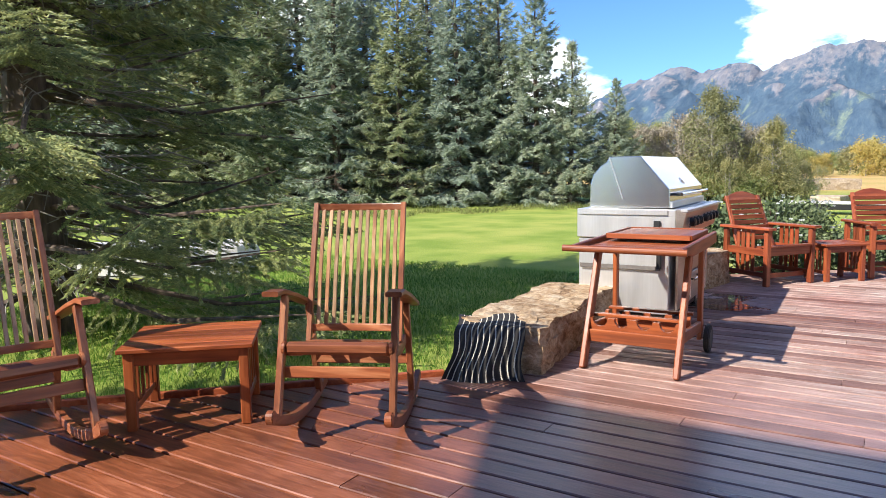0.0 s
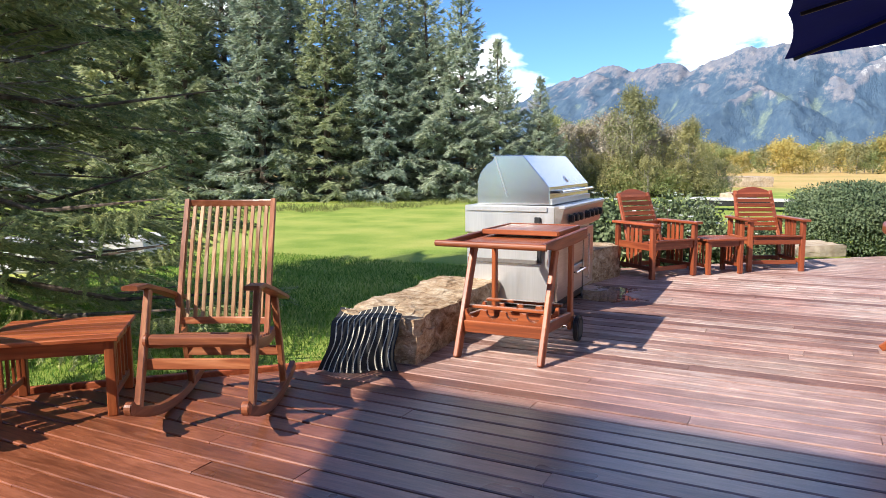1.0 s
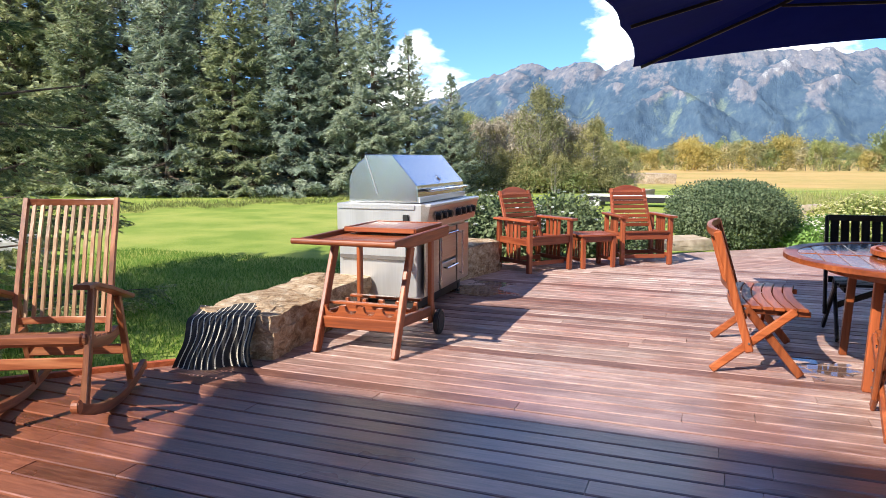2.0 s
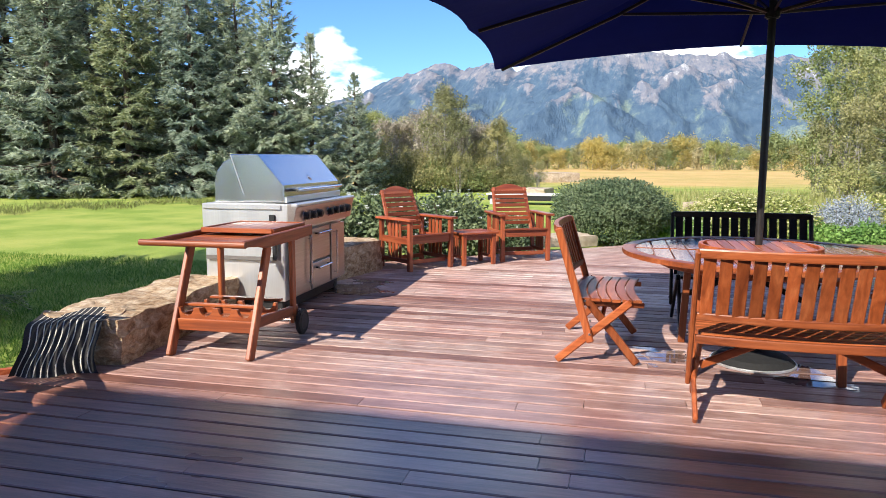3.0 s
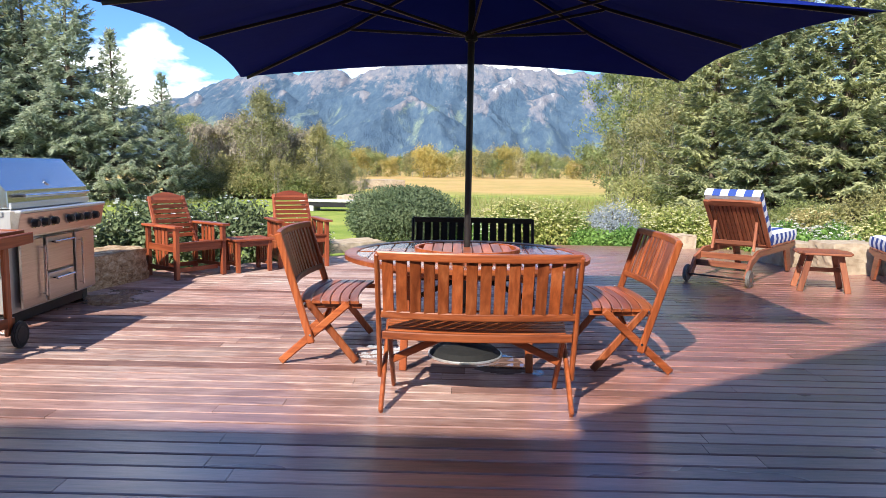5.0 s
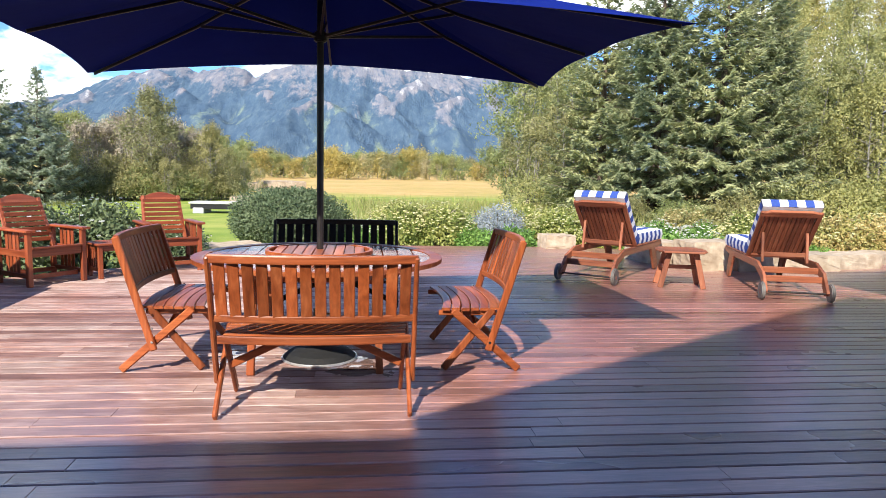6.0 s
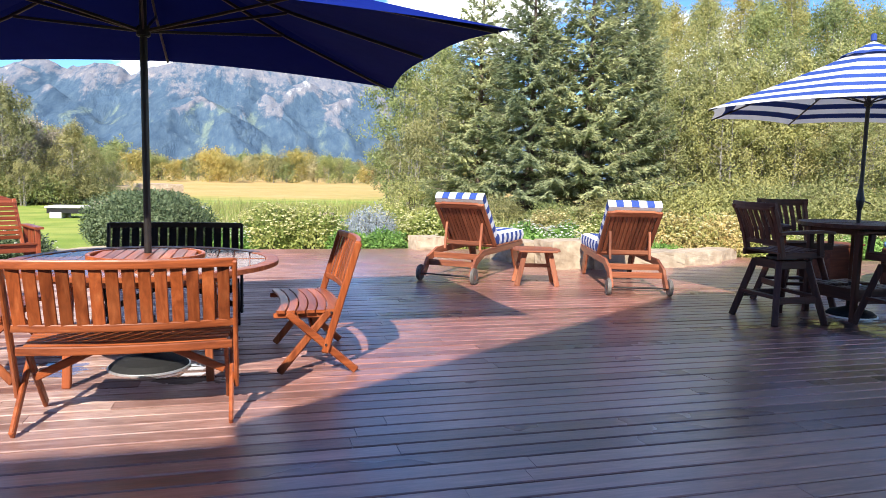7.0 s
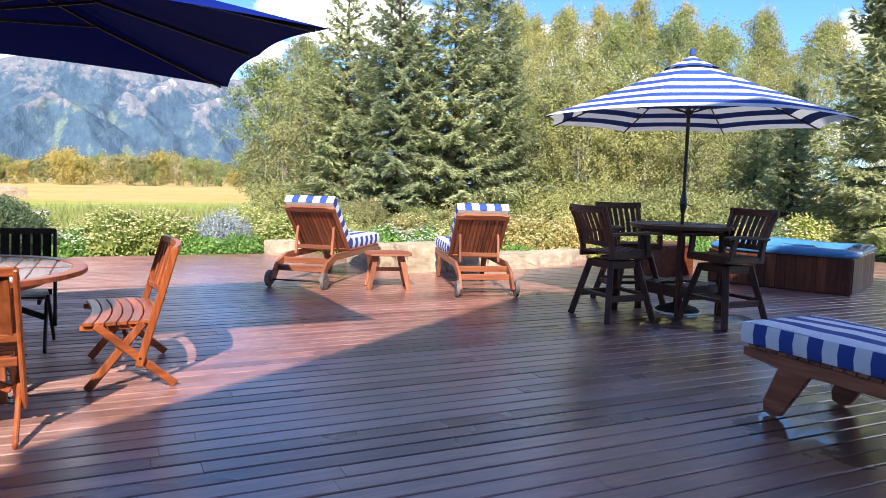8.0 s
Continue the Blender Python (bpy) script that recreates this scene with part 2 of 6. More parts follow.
def foliage(name, stops, glow=0.2, rough=0.55, clumped=0.4, size=0.9):
    """Leaves that differ one from another and let some light through."""
    m, nt, p, out = shader(name)
    geo = nt.nodes.new("ShaderNodeNewGeometry")
    info = nt.nodes.new("ShaderNodeObjectInfo")
    tc = nt.nodes.new("ShaderNodeTexCoord")
    clump = noise_of(nt, tc.outputs["Object"], size, 3.0)
    each = ramp_of(nt, geo.outputs["Random Per Island"], stops)
    col = mix_of(nt, clumped, each, ramp_of(nt, clump, [(0.38, stops[0][1]), (0.62, stops[-1][1])]))
    col = mix_of(nt, 1.0, col, ramp_of(nt, info.outputs["Random"], [(0.0, (0.80, 0.84, 0.86)), (1.0, (1.12, 1.08, 1.0))]), "MULTIPLY")
    nt.links.new(col, p.inputs["Base Color"])
    p.inputs["Roughness"].default_value = rough
    p.inputs["Specular IOR Level"].default_value = 0.25
    t = nt.nodes.new("ShaderNodeBsdfTranslucent")
    nt.links.new(col, t.inputs["Color"])
    mx = nt.nodes.new("ShaderNodeMixShader")
    mx.inputs["Fac"].default_value = glow
    nt.links.new(p.outputs["BSDF"], mx.inputs[1])
    nt.links.new(t.outputs["BSDF"], mx.inputs[2])
    nt.links.new(mx.outputs["Shader"], out.inputs["Surface"])
    return m


BLUESPRUCE = foliage("blue_spruce_needles", [(0.0, (0.140, 0.185, 0.135)), (0.55, (0.295, 0.355, 0.265)), (1.0, (0.58, 0.62, 0.46))], 0.36)
NEARSPRUCE = foliage("dark_green_needles", [(0.0, (0.085, 0.140, 0.068)), (0.5, (0.200, 0.275, 0.125)), (0.85, (0.38, 0.45, 0.20)), (1.0, (0.60, 0.58, 0.25))], 0.36)
GREENSPRUCE = foliage("green_spruce_needles", [(0.0, (0.130, 0.165, 0.088)), (0.55, (0.295, 0.340, 0.185)), (1.0, (0.58, 0.58, 0.32))], 0.36)
LIMELEAF = foliage("yellowing_aspen_leaves", [(0.0, (0.27, 0.27, 0.090)), (0.6, (0.46, 0.42, 0.145)), (1.0, (0.64, 0.54, 0.22))], 0.42)
STRAWLEAF = foliage("straw_coloured_brush", [(0.0, (0.264, 0.217, 0.101)), (0.6, (0.434, 0.357, 0.171)), (1.0, (0.620, 0.512, 0.264))], 0.2)
ASPEN = foliage("aspen_leaves", [(0.0, (0.225, 0.250, 0.095)), (0.6, (0.390, 0.400, 0.160)), (1.0, (0.58, 0.54, 0.25))], 0.42)
GOLDLEAF = foliage("turning_leaves", [(0.0, (0.27, 0.25, 0.07)), (0.6, (0.43, 0.36, 0.11)), (1.0, (0.60, 0.46, 0.16))], 0.3)
OLIVELEAF = foliage("willow_leaves", [(0.0, (0.185, 0.185, 0.080)), (0.6, (0.325, 0.310, 0.140)), (1.0, (0.50, 0.45, 0.22))], 0.36)
GREENLEAF = foliage("green_poplar_leaves", [(0.0, (0.175, 0.220, 0.085)), (0.6, (0.310, 0.355, 0.140)), (1.0, (0.47, 0.48, 0.205))], 0.42)
DRYTWIG = foliage("dry_twigs", [(0.0, (0.24, 0.205, 0.155)), (0.6, (0.38, 0.33, 0.255)), (1.0, (0.54, 0.48, 0.38))], 0.25)
HEDGE = foliage("clipped_bush_leaves", [(0.0, (0.062, 0.098, 0.046)), (0.6, (0.135, 0.185, 0.085)), (1.0, (0.25, 0.295, 0.155))], 0.2, size=2.5)
POTENTILLA = foliage("yellow_green_leaves", [(0.0, (0.150, 0.210, 0.045)), (0.6, (0.330, 0.380, 0.100)), (1.0, (0.62, 0.58, 0.21))], 0.32, size=2.5)
RUSSETLEAF = foliage("russet_leaves", [(0.0, (0.232, 0.248, 0.074)), (0.6, (0.449, 0.403, 0.147)), (1.0, (0.698, 0.480, 0.232))], 0.28, size=2.5)
SAGELEAF = foliage("blue_grey_leaves", [(0.0, (0.168, 0.204, 0.228)), (0.6, (0.312, 0.360, 0.420)), (1.0, (0.528, 0.576, 0.660))], 0.2, size=2.5)
BEDLEAF = foliage("bright_green_leaves", [(0.0, (0.078, 0.178, 0.036)), (0.6, (0.178, 0.333, 0.071)), (1.0, (0.341, 0.512, 0.139))], 0.28, size=2.5)
PETAL = foliage("white_petals", [(0.0, (0.62, 0.62, 0.55)), (1.0, (0.80, 0.80, 0.76))], 0.3)
YELLOWPETAL = foliage("cream_yellow_petals", [(0.0, (0.66, 0.60, 0.28)), (1.0, (0.80, 0.76, 0.50))], 0.3)
GRASSBLADE = foliage("grass_blades", [(0.0, (0.075, 0.17, 0.022)), (0.6, (0.13, 0.26, 0.035)), (1.0, (0.20, 0.33, 0.06))], 0.4)
TALLGRASS = foliage("tall_grass_blades", [(0.0, (0.07, 0.10, 0.025)), (0.6, (0.14, 0.17, 0.045)), (1.0, (0.28, 0.28, 0.10))], 0.3)


MEADOWGRASS = foliage("pale_meadow_grass", [(0.0, (0.20, 0.23, 0.07)), (0.6, (0.34, 0.34, 0.12)), (1.0, (0.55, 0.48, 0.22))], 0.35)


def ground_material():
    m, nt, p, out = shader("lawn_and_meadow")
    tc = nt.nodes.new("ShaderNodeTexCoord")
    v = tc.outputs["Object"]
    sep = nt.nodes.new("ShaderNodeSeparateXYZ")
    nt.links.new(v, sep.inputs["Vector"])
    fine = noise_of(nt, v, 30.0, 6.0, 0.7)
    mid = noise_of(nt, v, 0.7, 5.0)
    broad = noise_of(nt, v, 0.06, 4.0)
    lawn = ramp_of(nt, fine, [(0.3, (0.16, 0.23, 0.035)), (0.55, (0.29, 0.35, 0.065)), (0.75, (0.40, 0.43, 0.11))])
    lawn = mix_of(nt, 0.5, lawn, ramp_of(nt, mid, [(0.36, (0.13, 0.23, 0.03)), (0.5, (0.28, 0.34, 0.07)), (0.66, (0.46, 0.43, 0.12))]))
    dry = ramp_of(nt, mid, [(0.3, (0.34, 0.25, 0.09)), (0.55, (0.52, 0.34, 0.13)), (0.75, (0.60, 0.40, 0.18))])
    dry = mix_of(nt, 0.5, dry, ramp_of(nt, broad, [(0.4, (0.38, 0.32, 0.09)), (0.6, (0.60, 0.38, 0.15))]))
    wob = nt.nodes.new("ShaderNodeMath")
    wob.operation = "MULTIPLY_ADD"
    nt.links.new(broad, wob.inputs[0])
    wob.inputs[1].default_value = 30.0
    nt.links.new(sep.outputs["Y"], wob.inputs[2])
    edge = nt.nodes.new("ShaderNodeMapRange")
    edge.inputs["From Min"].default_value, edge.inputs["From Max"].default_value = 52.0, 66.0
    nt.links.new(wob.outputs[0], edge.inputs["Value"])
    nt.links.new(mix_of(nt, edge.outputs["Result"], lawn, dry), p.inputs["Base Color"])
    p.inputs["Roughness"].default_value = 0.9
    p.inputs["Specular IOR Level"].default_value = 0.2
    bumped(nt, p, fine, 0.8, 0.03)
    return m


def mountain_material():
    """Dark conifer woods, autumn clearings low down, bare rock and scree on ridges and under the crest; blue haze is in
    the colours.
    """
    m, nt, p, out = shader("hazy_forest_and_rock")
    tc = nt.nodes.new("ShaderNodeTexCoord")
    v = tc.outputs["Object"]
    tall = nt.nodes.new("ShaderNodeMapping")
    tall.inputs["Scale"].default_value = (1.0, 0.24, 0.5)
    nt.links.new(v, tall.inputs["Vector"])
    big = noise_of(nt, tall.outputs["Vector"], 0.010, 9.0, 0.66, 0.8)
    small = noise_of(nt, tall.outputs["Vector"], 0.055, 8.0, 0.72)
    speck = noise_of(nt, v, 0.16, 4.0, 0.7)
    clearings = noise_of(nt, tall.outputs["Vector"], 0.013, 7.0, 0.65, 0.5)
    bare = nt.nodes.new("ShaderNodeAttribute")
    bare.attribute_name = "bare"
    both = mix_of(nt, 0.35, big, small)
    add = nt.nodes.new("ShaderNodeMath")
    nt.links.new(both, add.inputs[0])
    nt.links.new(bare.outputs["Fac"], add.inputs[1])
    low = nt.nodes.new("ShaderNodeAttribute")
    low.attribute_name = "valley"
    lows = nt.nodes.new("ShaderNodeMath")
    nt.links.new(clearings, lows.inputs[0])
    nt.links.new(low.outputs["Fac"], lows.inputs[1])
    # woods, clearings and rock all carry the blue of distant haze
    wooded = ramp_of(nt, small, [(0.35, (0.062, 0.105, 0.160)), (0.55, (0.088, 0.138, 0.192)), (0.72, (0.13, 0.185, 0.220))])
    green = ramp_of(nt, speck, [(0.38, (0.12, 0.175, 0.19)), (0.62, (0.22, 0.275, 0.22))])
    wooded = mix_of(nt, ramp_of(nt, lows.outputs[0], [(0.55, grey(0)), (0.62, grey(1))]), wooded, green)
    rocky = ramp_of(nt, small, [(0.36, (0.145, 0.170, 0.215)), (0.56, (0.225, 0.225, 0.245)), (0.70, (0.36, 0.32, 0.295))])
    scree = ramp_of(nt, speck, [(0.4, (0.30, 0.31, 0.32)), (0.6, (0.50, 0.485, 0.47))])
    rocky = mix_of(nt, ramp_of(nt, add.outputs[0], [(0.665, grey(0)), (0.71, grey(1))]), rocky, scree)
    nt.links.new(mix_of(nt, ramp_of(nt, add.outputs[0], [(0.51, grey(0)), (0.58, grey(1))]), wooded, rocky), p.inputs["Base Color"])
    p.inputs["Roughness"].default_value = 0.95
    p.inputs["Specular IOR Level"].default_value = 0.05
    bumped(nt, p, small, 0.8, 14.0)
    return m


def deck_material():
    """Stained, worn deck boards: red-brown with bleached streaks, coloured paler where the sun falls, part glossy from
    old finish and damp.
    """
    m, nt, p, out = shader("stained_deck_boards")
    tc = nt.nodes.new("ShaderNodeTexCoord")
    info = nt.nodes.new("ShaderNodeObjectInfo")
    geo = nt.nodes.new("ShaderNodeNewGeometry")
    mp = nt.nodes.new("ShaderNodeMapping")
    mp.inputs["Scale"].default_value = (0.11, 1.0, 1.0)
    nt.links.new(geo.outputs["Position"], mp.inputs["Vector"])
    slide = nt.nodes.new("ShaderNodeVectorMath")
    slide.operation = "SCALE"
    slide.inputs[0].default_value = (9.0, 0.0, 4.0)
    nt.links.new(info.outputs["Random"], slide.inputs["Scale"])
    nt.links.new(slide.outputs["Vector"], mp.inputs["Location"])
    v = mp.outputs["Vector"]
    grain = noise_of(nt, v, 75.0, 6.0, 0.6, 0.5)
    figure = noise_of(nt, v, 22.0, 5.0, 0.6, 1.6)
    patches = noise_of(nt, geo.outputs["Position"], 0.75, 4.0, 0.55)
    base = ramp_of(nt, figure, [(0.3, (0.140, 0.041, 0.018)), (0.5, (0.226, 0.067, 0.028)), (0.7, (0.315, 0.106, 0.049))])
    faded = ramp_of(nt, figure, [(0.3, (0.130, 0.052, 0.037)), (0.5, (0.215, 0.087, 0.062)), (0.7, (0.305, 0.138, 0.104))])
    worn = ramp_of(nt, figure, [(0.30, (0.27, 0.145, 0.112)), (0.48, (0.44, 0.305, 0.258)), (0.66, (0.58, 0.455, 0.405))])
    far = nt.nodes.new("ShaderNodeSeparateXYZ")
    nt.links.new(geo.outputs["Position"], far.inputs["Vector"])
    east = nt.nodes.new("ShaderNodeMapRange")          # the finish has faded to a greyer red on this side
    east.inputs["From Min"].default_value, east.inputs["From Max"].default_value = -3.0, -0.2
    nt.links.new(far.outputs["X"], east.inputs["Value"])
    # past the house's shade: sunlit paleness put into the colour, along with wear
    sunny_worn = nt.nodes.new("ShaderNodeMapRange")
    sunny_worn.inputs["From Min"].default_value, sunny_worn.inputs["From Max"].default_value = 3.3, 5.0
    nt.links.new(far.outputs["Y"], sunny_worn.inputs["Value"])
    # the greyer red again, lightened for the sunlit boards
    sunlit_faded = ramp_of(nt, figure, [(0.3, (0.190, 0.078, 0.060)), (0.5, (0.300, 0.126, 0.098)), (0.7, (0.410, 0.195, 0.158))])
    faded = mix_of(nt, sunny_worn.outputs["Result"], faded, sunlit_faded)
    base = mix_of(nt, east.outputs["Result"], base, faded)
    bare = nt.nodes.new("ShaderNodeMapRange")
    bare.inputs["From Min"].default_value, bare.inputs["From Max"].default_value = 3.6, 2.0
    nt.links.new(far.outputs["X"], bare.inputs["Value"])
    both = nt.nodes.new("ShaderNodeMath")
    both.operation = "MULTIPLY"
    nt.links.new(sunny_worn.outputs["Result"], both.inputs[0])
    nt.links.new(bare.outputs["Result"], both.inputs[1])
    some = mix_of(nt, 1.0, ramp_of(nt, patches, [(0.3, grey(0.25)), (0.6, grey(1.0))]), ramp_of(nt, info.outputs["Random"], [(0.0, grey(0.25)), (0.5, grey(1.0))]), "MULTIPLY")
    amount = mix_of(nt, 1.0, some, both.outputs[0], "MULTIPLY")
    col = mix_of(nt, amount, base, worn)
    col = mix_of(nt, 0.35, col, ramp_of(nt, grain, [(0.35, grey(0.5)), (0.6, grey(1.0))]), "MULTIPLY")
    col = mix_of(nt, 1.0, col, ramp_of(nt, info.outputs["Random"], [(0.0, grey(0.62)), (0.5, grey(0.95)), (1.0, grey(1.16))]), "MULTIPLY")
    blotch = noise_of(nt, geo.outputs["Position"], 2.3, 5.0, 0.6)
    col = mix_of(nt, 0.45, col, ramp_of(nt, blotch, [(0.36, grey(0.55)), (0.58, grey(1.15))]), "MULTIPLY")
    nt.links.new(col, p.inputs["Base Color"])
    # standing water after rain, in a few low places
    wet = None
    for cx, cy, r in ((7.35, 3.05, 0.9), (6.75, 2.75, 0.8), (7.4, 2.5, 0.7), (8.3, 5.55, 0.8), (8.95, 5.6, 0.6), (2.35, 5.05, 0.45), (1.5, 5.35, 0.42), (-1.5, 7.2, 0.8)):
        away = nt.nodes.new("ShaderNodeVectorMath")
        away.operation = "DISTANCE"
        away.inputs[1].default_value = (cx, cy, 0.0)
        nt.links.new(geo.outputs["Position"], away.inputs[0])
        k = nt.nodes.new("ShaderNodeMapRange")
        k.inputs["From Min"].default_value, k.inputs["From Max"].default_value = r, 0.0
        k.inputs["To Min"].default_value, k.inputs["To Max"].default_value = 0.0, 0.50
        nt.links.new(away.outputs["Value"], k.inputs["Value"])
        if wet is None:
            wet = k.outputs["Result"]
        else:
            a = nt.nodes.new("ShaderNodeMath")
            a.operation = "MAXIMUM"
            nt.links.new(wet, a.inputs[0])
            nt.links.new(k.outputs["Result"], a.inputs[1])
            wet = a.outputs[0]
    pool = nt.nodes.new("ShaderNodeMath")
    nt.links.new(wet, pool.inputs[0])
    nt.links.new(noise_of(nt, geo.outputs["Position"], 3.2, 4.0, 0.6, 0.4), pool.inputs[1])
    film = ramp_of(nt, pool.outputs[0], [(0.75, grey(0)), (0.79, grey(1))])
    dry_gloss = ramp_of(nt, patches, [(0.36, grey(0.25)), (0.62, grey(0.40))])
    each = ramp_of(nt, info.outputs["Random"], [(0.0, grey(0.22)), (0.5, grey(0.34)), (1.0, grey(0.48))])
    dry_gloss = mix_of(nt, 0.5, dry_gloss, each)
    trodden = nt.nodes.new("ShaderNodeMapRange")
    trodden.inputs["From Min"].default_value, trodden.inputs["From Max"].default_value = 4.0, 3.1
    trodden.inputs["To Max"].default_value = 0.9
    nt.links.new(far.outputs["X"], trodden.inputs["Value"])
    dull = mix_of(nt, 1.0, sunny_worn.outputs["Result"], trodden.outputs["Result"], "MULTIPLY")
    dry_gloss = mix_of(nt, dull, dry_gloss, grey(0.62))
    nt.links.new(mix_of(nt, film, dry_gloss, grey(0.03)), p.inputs["Roughness"])
    nt.links.new(mix_of(nt, film, col, mix_of(nt, 1.0, col, grey(0.45), "MULTIPLY")), p.inputs["Base Color"])
    shine = mix_of(nt, east.outputs["Result"], grey(0.30), grey(0.70))
    nt.links.new(mix_of(nt, film, mix_of(nt, dull, shine, grey(0.14)), grey(0.6)), p.inputs["Specular IOR Level"])
    damp = nt.nodes.new("ShaderNodeMapRange")          # rain has dried on the sunny side only
    damp.inputs["From Min"].default_value, damp.inputs["From Max"].default_value = -2.4, 0.8
    damp.inputs["To Min"].default_value, damp.inputs["To Max"].default_value = 0.05, 0.9
    nt.links.new(far.outputs["X"], damp.inputs["Value"])
    patchy = mix_of(nt, 1.0, damp.outputs["Result"], ramp_of(nt, info.outputs["Random"], [(0.1, grey(0.45)), (0.6, grey(1.0))]), "MULTIPLY")
    nt.links.new(mix_of(nt, dull, patchy, grey(0.0)), p.inputs["Coat Weight"])
    p.inputs["Coat IOR"].default_value = 1.85
    p.inputs["Coat Roughness"].default_value = 0.29
    b = nt.nodes.new("ShaderNodeBump")
    b.inputs["Distance"].default_value = 0.004
    nt.links.new(grain, b.inputs["Height"])
    nt.links.new(mix_of(nt, film, grey(0.25), grey(0.0)), b.inputs["Strength"])
    nt.links.new(b.outputs["Normal"], p.inputs["Normal"])
    return m


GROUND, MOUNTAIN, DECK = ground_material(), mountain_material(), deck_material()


def plain(name, col, rough, transmission=0.0, metallic=0.0):
    m, nt, p, out = shader(name)
    p.inputs["Base Color"].default_value = (*col, 1)
    p.inputs["Roughness"].default_value = rough
    p.inputs["Transmission Weight"].default_value = transmission
    p.inputs["Metallic"].default_value = metallic
    return m


WATER = plain("water", (0.75, 0.9, 0.95), 0.03, 1.0)
WATER.node_tree.nodes["Principled BSDF"].inputs["IOR"].default_value = 1.33


# ---- mesh helpers ----
def as_mesh(bm, name):
    me = bpy.data.meshes.new(name)
    bm.to_mesh(me)
    bm.free()
    return me


def pick(material, me):
    """Of a wood's three materials, the one whose grain runs the long way."""
    if not isinstance(material, list):
        return material
    co = np.empty(len(me.vertices) * 3)
    me.vertices.foreach_get("co", co)
    return material[int(np.argmax(np.ptp(co.reshape(-1, 3), axis=0)))]


def part(name, bm, material, parent=None, label="", smooth=False):
    me = as_mesh(bm, name) if isinstance(bm, bmesh.types.BMesh) else bm
    if not me.materials:
        me.materials.append(pick(material, me))
    if smooth:
        me.shade_smooth()
    ob = new(name, me)
    if parent is not None:
        ob.parent = parent
    return tagged(ob, label)


def thing(name, label, category, group="", kind=""):
    return tagged(new(name), label, category, group, kind)


def put(ob, x, y, z=0.0, turn=0.0, size=1.0):
    ob.matrix_basis = pose(x, y, z, 0, 0, turn) @ Matrix.Scale(size, 4)
    return ob


def again(ob, x, y, z=0.0, turn=0.0, size=1.0, tall=1.0):
    c = copy_thing(ob, pose(x, y, z, 0, 0, turn))
    c.matrix_basis = pose(x, y, z, 0, 0, turn) @ Matrix.Diagonal((size, size, size * tall, 1))
    return c


def block(size, centre=(0, 0, 0), bevel=0.006, turn=None, bm=None):
    """A box with eased edges."""
    bm = bm or bmesh.new()
    m = Matrix.Translation(centre) @ (turn if turn is not None else Matrix()) @ Matrix.Diagonal((*size, 1))
    made = bmesh.ops.create_cube(bm, size=1.0, matrix=m)
    if bevel:
        edges = list({e for v in made["verts"] for e in v.link_edges})
        bmesh.ops.bevel(bm, geom=edges, offset=min(bevel, 0.3 * min(size)), segments=1, affect="EDGES")
    return bm


def beam(a, b, w, h, bevel=0.005, up=(0, 0, 1), bm=None):
    """A bar of section w x h from a to b; h lies along up."""
    a, b = Vector(a), Vector(b)
    d = (b - a)
    y = d.normalized()
    u = Vector(up)
    if abs(y.dot(u)) > 0.98:
        u = Vector((0, 1, 0)) if abs(y.y) < 0.9 else Vector((1, 0, 0))
    x = y.cross(u).normalized()
    z = x.cross(y)
    turn = Matrix((x, y, z)).transposed().to_4x4()
    return block((w, d.length, h), (a + b) / 2, bevel, turn, bm)


def rod(a, b, r, r2=None, segments=12, bm=None):
    bm = bm or bmesh.new()
    a, b = Vector(a), Vector(b)
    d = b - a
    m = Matrix.Translation((a + b) / 2) @ d.to_track_quat("Z", "Y").to_matrix().to_4x4()
    bmesh.ops.create_cone(bm, cap_ends=True, segments=segments, radius1=r, radius2=r if r2 is None else r2, depth=d.length, matrix=m)
    return bm


def slab(outline, depth, axis="y", bm=None, bevel=0.004, at=0.0):
    """A flat piece with this outline of (u, v), as thick as depth. axis: the way across it."""
    bm = bm or bmesh.new()
    lay = {"y": lambda u, v, w: (u, w, v), "x": lambda u, v, w: (w, u, v), "z": lambda u, v, w: (u, v, w)}[axis]
    a = [bm.verts.new(lay(u, v, at - depth / 2)) for u, v in outline]
    b = [bm.verts.new(lay(u, v, at + depth / 2)) for u, v in outline]
    n = len(outline)
    faces = [bm.faces.new(a), bm.faces.new(list(reversed(b)))]
    for i in range(n):
        faces.append(bm.faces.new((a[i], b[i], b[(i + 1) % n], a[(i + 1) % n])))
    bmesh.ops.recalc_face_normals(bm, faces=faces)
    if bevel:
        rim = [e for f in faces[:2] for e in f.edges]
        bmesh.ops.bevel(bm, geom=rim, offset=bevel, segments=1, affect="EDGES")
    return bm


def disc(r, depth, centre, axis="z", segments=32, bevel=0.004, bm=None):
    bm = bm or bmesh.new()
    turn = {"z": Matrix(), "x": pose(0, 0, 0, 0, 90, 0), "y": pose(0, 0, 0, 90, 0, 0)}[axis]
    made = bmesh.ops.create_cone(bm, cap_ends=True, segments=segments, radius1=r, radius2=r, depth=depth, matrix=Matrix.Translation(centre) @ turn)
    if bevel:
        rim = [e for e in {e for v in made["verts"] for e in v.link_edges} if any(len(f.verts) > 4 for f in e.link_faces)]
        bmesh.ops.bevel(bm, geom=rim, offset=bevel, segments=2, affect="EDGES")
    return bm


